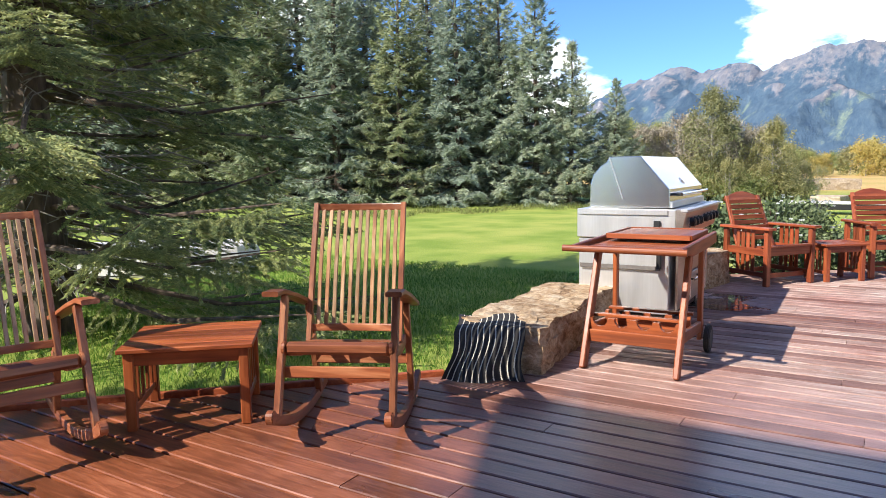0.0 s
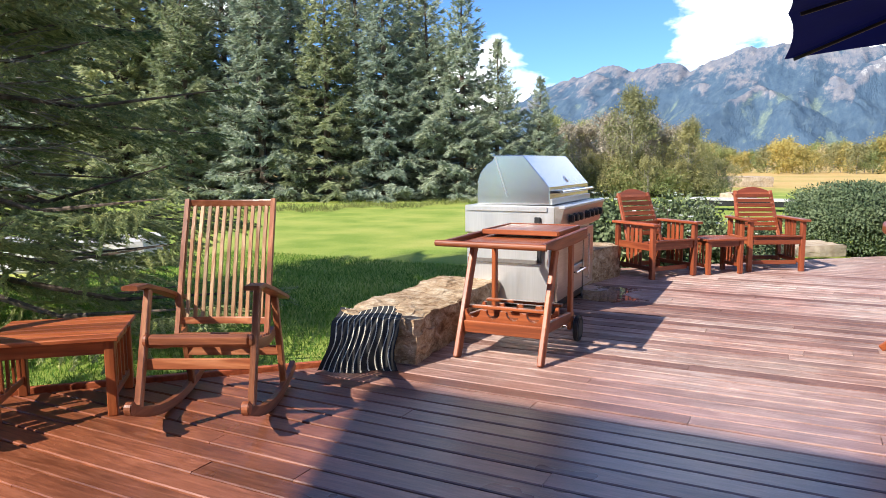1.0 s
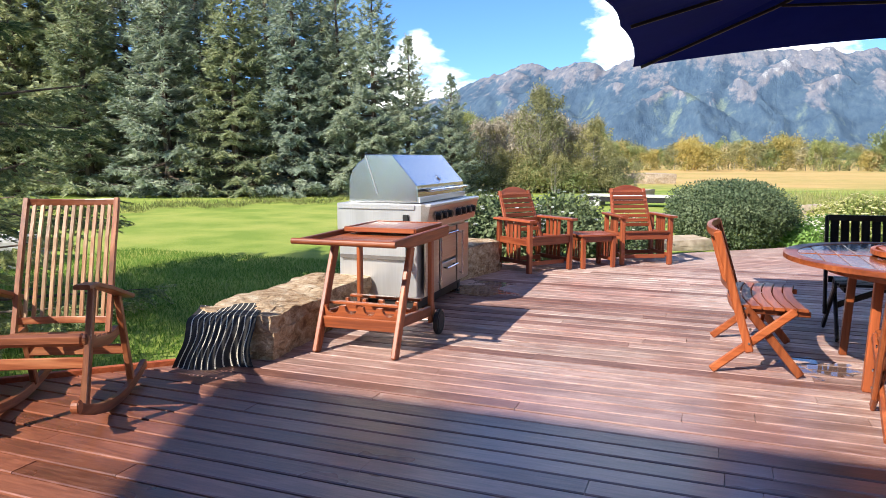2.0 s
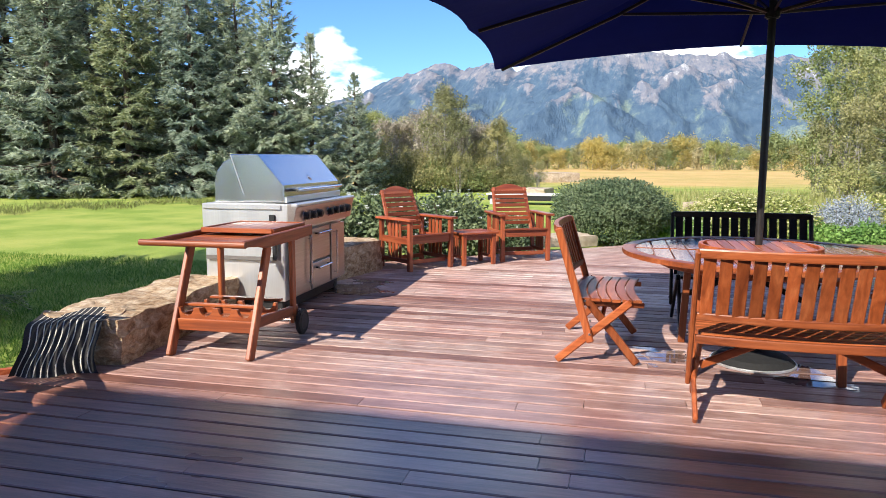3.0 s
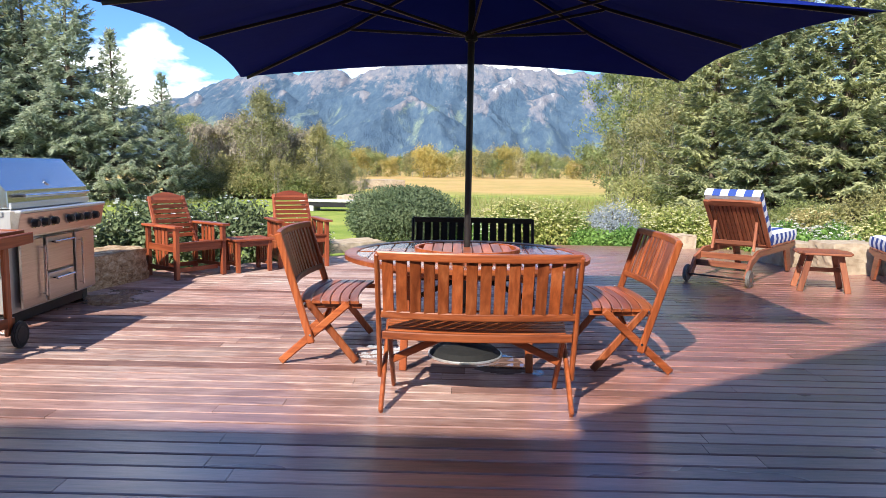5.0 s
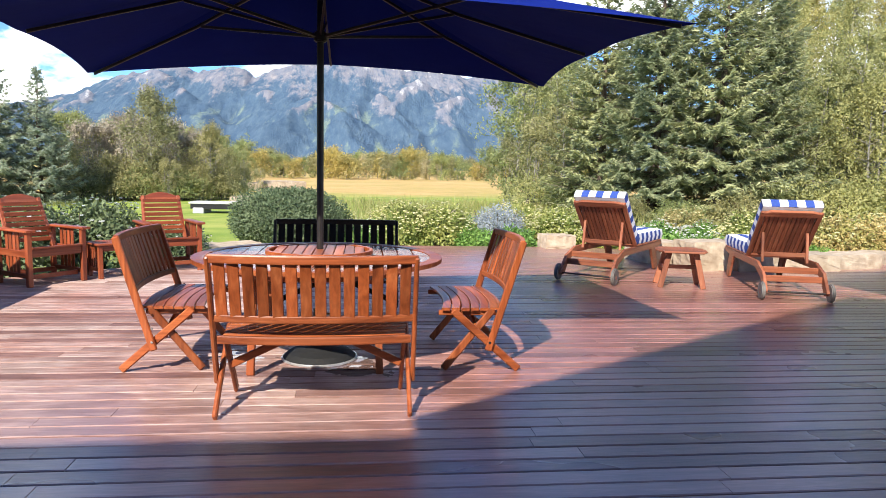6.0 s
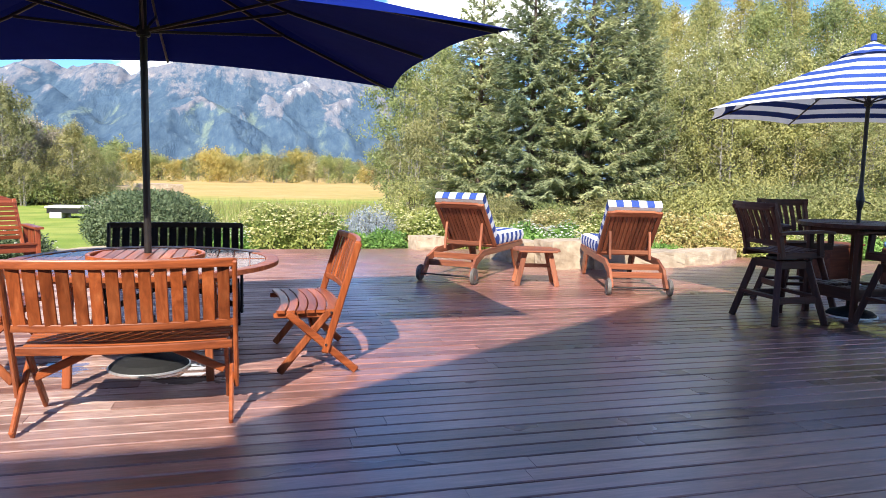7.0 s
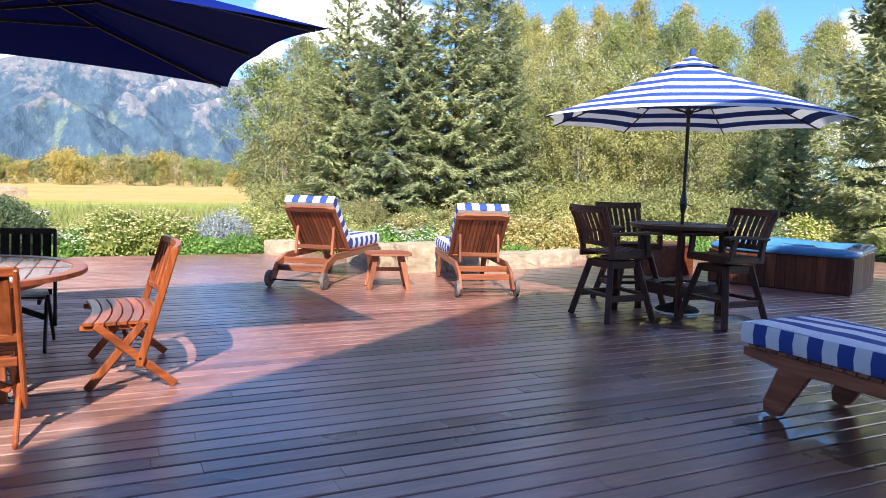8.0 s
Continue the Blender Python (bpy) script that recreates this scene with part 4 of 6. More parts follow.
for ob, az, dist, size, turn in ((wood_d, -19.0, 28, 0.62, 0), (wood_d, -22.4, 27, 0.78, 120), (wood_b, -25.2, 26.5, 0.98, 40), (wood_d, -28.0, 27.5, 1.08, 200),
                                 (wood_a, -31.4, 25.5, 0.92, 10), (wood_c, -36.0, 24.2, 0.88, 90), (wood_a, -41.0, 22.8, 0.85, 210), (wood_c, -46.5, 22.0, 0.80, 300), (wood_b, -55.0, 28, 1.0, 250), (wood_c, -60.0, 29, 0.9, 170), (wood_b, -65.0, 30, 0.9, 60),
                                 (wood_a, -33.6, 30, 1.1, 33), (wood_b, -38.6, 28.5, 1.25, 66), (wood_a, -43.8, 27.5, 1.05, 99), (wood_c, -49.5, 27, 1.0, 15), (wood_c, -29.4, 33, 1.15, 200), (wood_c, -41.0, 35, 1.4, 140), (wood_b, -53.0, 33, 1.3, 75), (wood_a, -47.0, 30.5, 1.25, 20), (wood_c, -51.0, 23.5, 0.95, 130), (wood_a, -57.5, 24, 1.0, 55), (wood_c, -56.0, 33, 1.5, 80), (wood_a, -62.5, 30.5, 1.5, 150)):
    away = (28.5 + 0.12 * az + 0.8 * (dist - 26 - 0.15 * max(0, az + 40))) / math.cos(radians(az)) if dist > 30 else (27.5 + 0.10 * (az + 18)) / math.cos(radians(az)) + 0.5 * (dist - 26)
    size *= away / dist
    x, y = polar(az, away)
    if ob.location.length < 0.01:
        put(ob, x, y, GZ - 0.1, turn, size)
    else:
        again(ob, x, y, GZ - 0.1, turn, size)

# unseen spruce by the house, added to shade the lawn's near corner
again(wood_b, -6.8, -2.7, GZ - 0.1, 35, 0.8)

# spruces and aspens on the other side
for ob, az, dist, size, turn in ((wood_c, 17.5, 26, 1.0, 10), (wood_c, 26.0, 23.5, 1.02, 160), (wood_e, 28.6, 25.5, 1.0, 240), (wood_c, 51.5, 22, 0.52, 30), (wood_e, 58.5, 19, 1.05, 130), (wood_c, 49.0, 25, 0.5, 200)):
    x, y = polar(az, dist, (3.0, 0.2))
    again(ob, x, y, GZ - 0.1, turn, size)
aspen_a = broadleaf("aspen_tree", "tall yellow-green aspen with a pale trunk", 10.2, 1.7, 1.6, 21, ASPEN, 190, 84, 0.078, 0.44, None, 0.02, 1, None, 1.1)
aspen_b = broadleaf("aspen_tree", "tall green aspen with a pale trunk", 9.2, 1.7, 0.8, 22, GREENLEAF, 190, 84, 0.078, 0.44, None, 0.03, 1, None, 1.1)
aspen_c = broadleaf("cottonwood_tree", "green cottonwood with an open crown", 7.5, 1.9, 0.4, 23, GREENLEAF, 150, 62, 0.11, 0.46, None, 0.04, 2, None, 1.0)
aspen_d = broadleaf("aspen_tree", "tall aspen turning yellow, with a pale trunk", 9.8, 1.7, 1.2, 27, LIMELEAF, 180, 84, 0.078, 0.44, None, 0.02, 1, None, 1.1)
willow = broadleaf("willow_shrub", "thin grey-green willow with bare pale stems", 4.6, 1.6, 0.3, 24, OLIVELEAF, 72, 70, 0.085, 0.34, None, 0.06, 6, 0.035)
thicket = broadleaf("bare_thicket", "leafless grey-brown thicket of thin stems", 4.4, 1.5, 0.2, 26, DRYTWIG, 54, 50, 0.10, 0.32, None, 0.08, 9, 0.03)
sapling = broadleaf("young_birch", "slender grey-green birch with light foliage", 5.6, 1.35, 0.4, 25, OLIVELEAF, 120, 70, 0.09, 0.34)
pole = broadleaf("young_aspen", "slender young aspen with bare pale stems", 7.2, 0.9, 3.4, 28, ASPEN, 34, 70, 0.09, 0.32, None, 0.03, 1, 0.06)
undergrowth = shrub("undergrowth_bush", "loose olive-green undergrowth bush at the wood's edge", 1.5, 1.4, 1.9, 29, OLIVELEAF, 4000, 0.10, None, 0, 0.55)
scrub = shrub("undergrowth_bush", "loose green undergrowth bush at the wood's edge", 1.4, 1.3, 1.6, 30, GREENLEAF, 4000, 0.10, None, 0, 0.6)
light_scrub = shrub("undergrowth_bush", "pale yellow-green undergrowth at the edge of the aspens", 1.4, 1.2, 1.5, 35, ASPEN, 4200, 0.085, None, 0, 0.6)
aspen_e = broadleaf("young_aspen", "young bushy aspen leafed down to the ground", 5.2, 1.3, 0.3, 36, ASPEN, 120, 84, 0.070, 0.36, None, 0.04, 2, 0.045)
first = set()


def plant(ob, x, y, size=1.0, turn=0.0, tall=1.0):
    if ob.name in first:
        return again(ob, x, y, rise(x, y) - 0.05, turn, size, tall)
    first.add(ob.name)
    ob.matrix_basis = pose(x, y, rise(x, y) - 0.05, 0, 0, turn) @ Matrix.Diagonal((size, size, size * tall, 1))
    return ob


rg = random.Random(8)
for az, dist, ob, size in ((11.8, 33, aspen_c, 1.05), (14.0, 36, aspen_a, 0.95), (16.0, 33, aspen_b, 0.95), (18.5, 40, aspen_d, 0.95), (23.5, 38, aspen_b, 1.1), (30.5, 34, aspen_a, 1.0),
                           (32.5, 37, aspen_d, 1.05), (34.5, 33, aspen_a, 0.95), (36.5, 38, aspen_d, 1.1), (38.5, 33, aspen_b, 0.98), (40.5, 37, aspen_d, 1.12), (42.5, 33, aspen_b, 1.0),
                           (44.5, 36, aspen_d, 1.05), (46.5, 32, aspen_b, 0.92), (48.5, 35, aspen_a, 0.95), (50.5, 36, aspen_d, 0.9), (52.5, 32, aspen_a, 0.82), (54.5, 36, aspen_d, 0.92), (57.0, 33, aspen_a, 0.9), (60.0, 34, aspen_b, 0.95),
                           (33.5, 29, aspen_c, 0.75), (41.5, 29, aspen_c, 0.7), (46.0, 28, willow, 1.0), (37.5, 28, willow, 1.0), (12.8, 30, willow, 0.9), (15.3, 28, willow, 1.0), (31.0, 27, willow, 0.95), (44.0, 27, willow, 0.9), (34.5, 26, scrub, 0.75), (36.2, 27, undergrowth, 0.88), (39.5, 26, scrub, 0.81), (42.6, 25, undergrowth, 0.75), (47.5, 26, scrub, 0.88), (49.8, 24, undergrowth, 0.75), (53.5, 26, scrub, 0.88), (10.9, 33, willow, 0.8), (17.0, 27, scrub, 0.88), (19.5, 22, undergrowth, 0.56), (24.0, 21.5, scrub, 0.56), (28.0, 22, undergrowth, 0.62), (55.5, 25, scrub, 0.75), (35.5, 30, aspen_c, 0.8), (39.0, 30, aspen_c, 0.85), (44.2, 30, aspen_c, 0.8), (48.0, 30, aspen_c, 0.7), (31.5, 45, aspen_b, 1.3), (35.0, 46, aspen_b, 1.3), (38.0, 45, aspen_b, 1.35), (41.5, 46, aspen_b, 1.35), (45.0, 45, aspen_b, 1.25), (48.5, 46, aspen_b, 1.2), (15.5, 46, aspen_b, 1.15), (52.0, 45, aspen_b, 1.1)):
    x, y = polar(az, dist, (2.8, 0.2))
    plant(ob, x, y, size, rg.uniform(0, 360), 1.14 if ob in (aspen_a, aspen_b, aspen_d) and az > 20 else 1.0)
for az, dist, size in ((31.6, 28.5, 1.0), (33.2, 27, 0.9), (35.4, 28, 1.05), (37.0, 29, 1.1), (38.4, 27.2, 0.9), (40.2, 28.4, 1.05), (41.9, 27.4, 0.95), (43.4, 28.8, 1.05), (45.2, 27.6, 0.95), (48.6, 28.4, 0.9), (12.4, 31, 0.9), (14.6, 30, 1.0), (16.4, 31, 0.95)):
    x, y = polar(az, dist, (2.8, 0.2))
    plant(pole, x, y, size, rg.uniform(0, 360))
for az, dist, ob, size in ((30.5, 24.5, light_scrub, 1.0), (33.0, 25.5, light_scrub, 1.2), (35.5, 24.5, light_scrub, 1.0), (38.0, 25.5, light_scrub, 1.25), (40.8, 24.0, light_scrub, 1.05), (43.2, 25.0, light_scrub, 1.2), (45.8, 24.0, light_scrub, 1.0), (48.5, 23.0, light_scrub, 1.1), (13.0, 29, light_scrub, 1.1), (16.2, 28, light_scrub, 1.0), (52.8, 23.0, light_scrub, 1.0),
                           (32.0, 27.0, aspen_e, 0.95), (36.8, 26.5, aspen_e, 1.05), (41.2, 27.0, aspen_e, 1.0), (45.0, 26.0, aspen_e, 0.9), (49.6, 26.5, aspen_e, 0.9), (14.4, 31.0, aspen_e, 1.0), (39.2, 28.0, aspen_e, 1.15), (34.4, 28.5, aspen_e, 1.2)):
    x, y = polar(az, dist, (2.8, 0.2))
    plant(ob, x, y, size, rg.uniform(0, 360))
# loose trees between lawn and mountains
for az, dist, ob, size in ((-20.6, 38, aspen_c, 0.62), (-19.2, 40, aspen_c, 0.60), (-18.0, 37, willow, 0.85), (-16.9, 37, thicket, 0.9), (-15.8, 36, thicket, 0.8), (-14.4, 33, sapling, 0.98), (-13.9, 37, willow, 0.92), (-12.8, 36, thicket, 0.75),
                           (-11.8, 37, willow, 0.8), (-10.4, 33.5, sapling, 0.70), (-10.1, 37, aspen_c, 0.48), (-9.1, 37, willow, 0.6), (-8.1, 36, willow, 0.42), (-7.0, 38, willow, 0.36), (-17.5, 33, willow, 0.5), (-15.0, 33, scrub, 0.95), (-12.2, 33, scrub, 0.85), (-19.6, 33, undergrowth, 0.9), (-18.4, 34, scrub, 0.9), (-17.0, 34, undergrowth, 1.1), (-16.0, 33, undergrowth, 0.9), (-14.2, 34, undergrowth, 1.1), (-13.0, 34, scrub, 1.0), (-11.4, 34, undergrowth, 1.0), (-10.4, 35, scrub, 0.8), (-9.4, 34, undergrowth, 0.7), (-8.6, 35, scrub, 0.6), (-16.4, 35, thicket, 1.0), (-13.4, 35.5, thicket, 0.95), (-11.2, 36, thicket, 0.85), (-18.8, 36, thicket, 0.9), (-13.4, 32, willow, 0.45), (-20.5, 32, willow, 0.6), (-11.0, 33, willow, 0.4),
                           (-20.0, 48, aspen_c, 0.75), (-17.4, 50, aspen_c, 0.72), (-14.9, 50, aspen_c, 0.75), (-12.3, 50, aspen_c, 0.66), (-10.0, 50, aspen_c, 0.58), (-8.4, 52, aspen_c, 0.45)):
    x, y = polar(az, dist, (1.5, 0.3))
    plant(ob, x, y, size, rg.uniform(0, 360))
# far line of yellowing brush across the meadow
gold = broadleaf("brush_tree", "rounded autumn-gold brush tree across the meadow", 4.6, 2.2, 0.2, 31, GOLDLEAF, 40, 60, 0.24, 0.75)
olive = broadleaf("brush_tree", "rounded olive-green brush tree across the meadow", 5.2, 2.4, 0.2, 32, OLIVELEAF, 40, 60, 0.25, 0.8)
pale = broadleaf("brush_tree", "pale dry brush tree across the meadow", 4.2, 2.0, 0.2, 33, STRAWLEAF, 40, 60, 0.24, 0.75)
fargreen = broadleaf("brush_tree", "rounded green brush tree across the meadow", 5.0, 2.3, 0.2, 34, GREENLEAF, 40, 60, 0.25, 0.8)
for i in range(72):
    az = -14 + 34 * (i + rg.uniform(-0.4, 0.4)) / 72
    dist = rg.choice((118, 128, 140, 155))
    x, y = polar(az, dist, (2.0, 0.2))
    plant(rg.choice((gold, olive, olive, fargreen, gold, pale, fargreen)) if dist < 150 else fargreen, x, y, rg.uniform(0.75, 1.25) * (1.25 if dist > 150 else 1.0), rg.uniform(0, 360), rg.uniform(0.8, 1.1))


# ---- furniture ----
def arc(w, bow, n=9, shrink=1.0):
    return [(w * shrink * (i / (n - 1) - 0.5), bow * (1 - (2 * i / (n - 1) - 1) ** 2)) for i in range(n)]


def folding_bench(w, label, bow=0.06, TEAK=TEAK):
    """Curved folding bench, sitter looking to -y: crossed legs, slatted seat and back."""
    b = thing("folding_bench", label, "bench", "benches round the table")
    h = w / 2
    lean = lambda z: (z - 0.17) * 0.30
    for s in (-1, 1):
        part("leg", beam((s * (h - 0.012), 0.215, 0.012), (s * (h - 0.012), -0.25, 0.425), 0.024, 0.052, 0.01), TEAK, b)
        part("leg", beam((s * (h - 0.040), -0.305, 0.012), (s * (h - 0.040), 0.03, 0.425), 0.024, 0.052, 0.01), TEAK, b)
        part("back_post", beam((s * (h + 0.014), -0.005, 0.15), (s * (h + 0.014), lean(0.90), 0.90), 0.026, 0.050, 0.008), TEAK, b)
        part("seat_rail", beam((s * (h - 0.066), 0.06, 0.40), (s * (h - 0.066), -0.34, 0.40), 0.024, 0.036, 0.005), TEAK, b)
        part("brace", beam((s * 0.10, -0.10, 0.41), (s * (h - 0.05), -0.06, 0.235), 0.022, 0.045, 0.005), TEAK, b)
        for p in ((0.0, 0.005, 0.21), (0.0, 0.0, 0.30), (0.0, 0.075, 0.43)):
            part("bolt", disc(0.008, 0.006, (s * (h + 0.03), p[1] * 0.5, p[2]), "x", 10, 0.0), CHROME, b)
    for z, hh, t in ((0.885, 0.046, 0.034), (0.545, 0.040, 0.028)):
        part("back_rail", ribbon([(x, lean(z) + dy, z) for x, dy in arc(w + 0.02, bow)], t, hh, (0, 1, 0)), TEAK, b)
    n = 14
    for i in range(n):
        x = w * (i - (n - 1) / 2) / (n + 0.15)
        dy = bow * (1 - (2 * x / w) ** 2)
        part("back_slat", beam((x, lean(0.555) + dy, 0.555), (x, lean(0.87) + dy, 0.872), 0.056 * w / 1.0, 0.014, 0.003, (0, 1, 0)), TEAK, b)
    for i in range(6):
        yy = 0.035 - 0.066 * i
        part("seat_slat", ribbon([(x, yy + dy * 0.8, 0.43) for x, dy in arc(w, bow, 9, 0.97 - 0.012 * abs(i - 3))], 0.058, 0.02, (0, 1, 0)), TEAK, b)
    part("seat_back_rail", ribbon([(x, 0.075 + dy * 0.8, 0.415) for x, dy in arc(w, bow, 9, 0.99)], 0.024, 0.045, (0, 1, 0)), TEAK, b)
    return b


near_bench = folding_bench(1.08, "oiled reddish teak folding bench with slatted back and curved seat", 0.065)
put(near_bench, 2.105, 4.27, 0, 180)
side_bench = folding_bench(0.95, "oiled reddish teak folding bench beside the round table", 0.055)
put(side_bench, 1.0, 5.47, 0, 90)
again(side_bench, 3.225, 5.40, 0, -90)
# same bench as the others, darkened by colour because it stands in shade
put(folding_bench(1.04, "folding bench on the far side of the table, coloured near-black for its shade", 0.06, SHADEWOOD), 2.13, 6.40, 0, 0)

# round table with a turning tray, cast base and the big parasol
TX, TY = 2.06, 5.33
table = thing("round_table", "round teak garden table with a slatted turning tray", "table")
part("rim", ribbon([(0.83 * math.cos(a), 0.83 * math.sin(a), 0.735) for a in (2 * math.pi * i / 48 for i in range(49))], 0.034, 0.085, (0, 0, 1)), TEAK[0], table)
for i in range(14):
    x0 = -0.785 + 1.57 * (i + 0.5) / 14
    half = math.sqrt(max(0.02, 0.80 ** 2 - x0 ** 2))
    for s in (-1, 1):
        part("top_slat", beam((x0, s * 0.02, 0.735), (x0, s * half, 0.735), 0.106, 0.022, 0.003), WETTEAK, table)
part("apron", ribbon([(0.62 * math.cos(a), 0.62 * math.sin(a), 0.685) for a in (2 * math.pi * i / 32 for i in range(33))], 0.07, 0.022, (0, 0, 1)), TEAK[0], table)
for a in (45, 135, 225, 315):
    c, s = math.cos(radians(a)), math.sin(radians(a))
    part("leg", beam((0.60 * c, 0.60 * s, 0), (0.56 * c, 0.56 * s, 0.70), 0.05, 0.05, 0.005), TEAK, table)
    part("brace", beam((0.57 * c, 0.57 * s, 0.62), (0.18 * c, 0.18 * s, 0.66), 0.03, 0.05, 0.004), TEAK, table)
put(table, TX, TY)
tray = thing("turning_tray", "round slatted teak turning tray on the garden table", "tray")
for i in range(9):
    x0 = -0.315 + 0.63 * (i + 0.5) / 9
    half = math.sqrt(0.352 ** 2 - x0 ** 2)
    part("slat", beam((x0, -half, 0.032), (x0, half, 0.032), 0.064, 0.018, 0.003), TEAK, tray)
part("rim", ribbon([(0.365 * math.cos(a), 0.365 * math.sin(a), 0.030) for a in (2 * math.pi * i / 40 for i in range(41))], 0.034, 0.026, (0, 0, 1)), TEAK[0], tray)
part("pivot", disc(0.10, 0.02, (0, 0, 0.01), "z", 24, 0.0), BLACKMETAL, tray)
put(tray, TX, TY, 0.747)


def parasol_base(label, r, rim=True):
    base = thing("parasol_stand", label, "parasol stand")
    bm = bmesh.new()
    prof = ((r, 0.0), (r, 0.02), (r * 0.86, 0.05), (r * 0.5, 0.075), (r * 0.2, 0.10), (0.045, 0.14), (0.04, 0.30))
    rings = [[bm.verts.new((q * math.cos(a), q * math.sin(a), z)) for a in (2 * math.pi * i / 36 for i in range(36))] for q, z in prof]
    for r0, r1 in zip(rings, rings[1:]):
        for i in range(36):
            bm.faces.new((r0[i], r0[(i + 1) % 36], r1[(i + 1) % 36], r1[i]))
    bm.faces.new(rings[-1])
    part("weight", bm, CASTBLACK, base)
    if rim:
        part("rim", disc(r + 0.012, 0.016, (0, 0, 0.008), "z", 40, 0.003), STEEL, base, "dull silver rim")
    part("collar", rod((0, 0, 0.28), (0, 0, 0.36), 0.046, 0.046, 20), BLACKMETAL, base)
    part("screw", rod((0.04, 0, 0.32), (0.10, 0, 0.32), 0.008, 0.008, 8), CHROME, base)
    return base


put(parasol_base("round black parasol base with a silver rim", 0.26), TX, TY)


def canopy_panels(parent, corners, apex, sag, edge_in, steps, mats, name="panel"):
    """Cloth between ribs: corners are rim points in order; each panel sags a little and its rim curves in."""
    n = len(corners)
    for k in range(n):
        a, b = Vector(corners[k]), Vector(corners[(k + 1) % n])
        bm = bmesh.new()
        grid = []
        for i in range(steps + 1):
            t = i / steps
            line = []
            for j in range(9):
                s = j / 8
                rim = a.lerp(b, s)
                q = Vector(apex).lerp(rim, t)
                curve = 4 * s * (1 - s)
                q += (Vector((apex[0], apex[1], q.z)) - q) * edge_in * curve * t
                q.z += -sag * math.sin(math.pi * t) * 0.6 - sag * 0.9 * curve * t * (1 - t) + 0.02 * curve * t
                line.append(bm.verts.new(q))
            grid.append(line)
        for i in range(steps):
            for j in range(8):
                try:
                    f = bm.faces.new((grid[i][j], grid[i + 1][j], grid[i + 1][j + 1], grid[i][j + 1]))
                    f.material_index = i % len(mats)
                except ValueError:
                    pass
        bmesh.ops.remove_doubles(bm, verts=bm.verts, dist=0.0005)
        bmesh.ops.recalc_face_normals(bm, faces=bm.faces)
        me = as_mesh(bm, name)
        for m in mats:
            me.materials.append(m)
        part(name, me, None, parent, smooth=True)


parasol = thing("parasol", "large rectangular navy canvas parasol on a dark pole", "parasol")
AZ = 2.86
# the canopy hangs a little off its pole and tilts
rim = [(-2.06, -1.36, 2.16), (0.05, -1.34, 2.27), (2.06, -1.38, 2.215), (2.04, 0.05, 2.265), (2.13, 1.47, 2.18), (0.12, 1.38, 2.275), (-1.90, 1.39, 2.115), (-1.95, 0.03, 2.22)]
canopy_panels(parasol, rim, (0, 0, AZ), 0.05, 0.022, 10, [NAVY])
part("pole", rod((0, 0, 0.12), (0, 0, AZ - 0.02), 0.024, 0.024, 20), BLACKMETAL, parasol, smooth=False)
part("hub", disc(0.045, 0.07, (0, 0, 2.27), "z", 20, 0.008), BLACKMETAL, parasol)
part("crown_hub", disc(0.05, 0.06, (0, 0, AZ - 0.07), "z", 20, 0.008), BLACKMETAL, parasol)
part("finial", disc(0.04, 0.07, (0, 0, AZ + 0.03), "z", 16, 0.015), BLACKMETAL, parasol)
for q in rim:
    a, b = Vector((0, 0, AZ - 0.07)), Vector((q[0] * 0.965, q[1] * 0.965, q[2] - 0.01))
    mid = a.lerp(b, 0.5) - Vector((0, 0, 0.04))
    rib = part("rib", beam(a, mid, 0.016, 0.024, 0.003), BLACKMETAL, parasol)
    part("rib", beam(mid, b, 0.016, 0.024, 0.003), BLACKMETAL, parasol)
    part("strut", beam((0, 0, 2.27), a.lerp(b, 0.48) - Vector((0, 0, 0.05)), 0.014, 0.02, 0.003), BLACKMETAL, parasol)
put(parasol, TX, TY + 0.04, 0, 4.5)


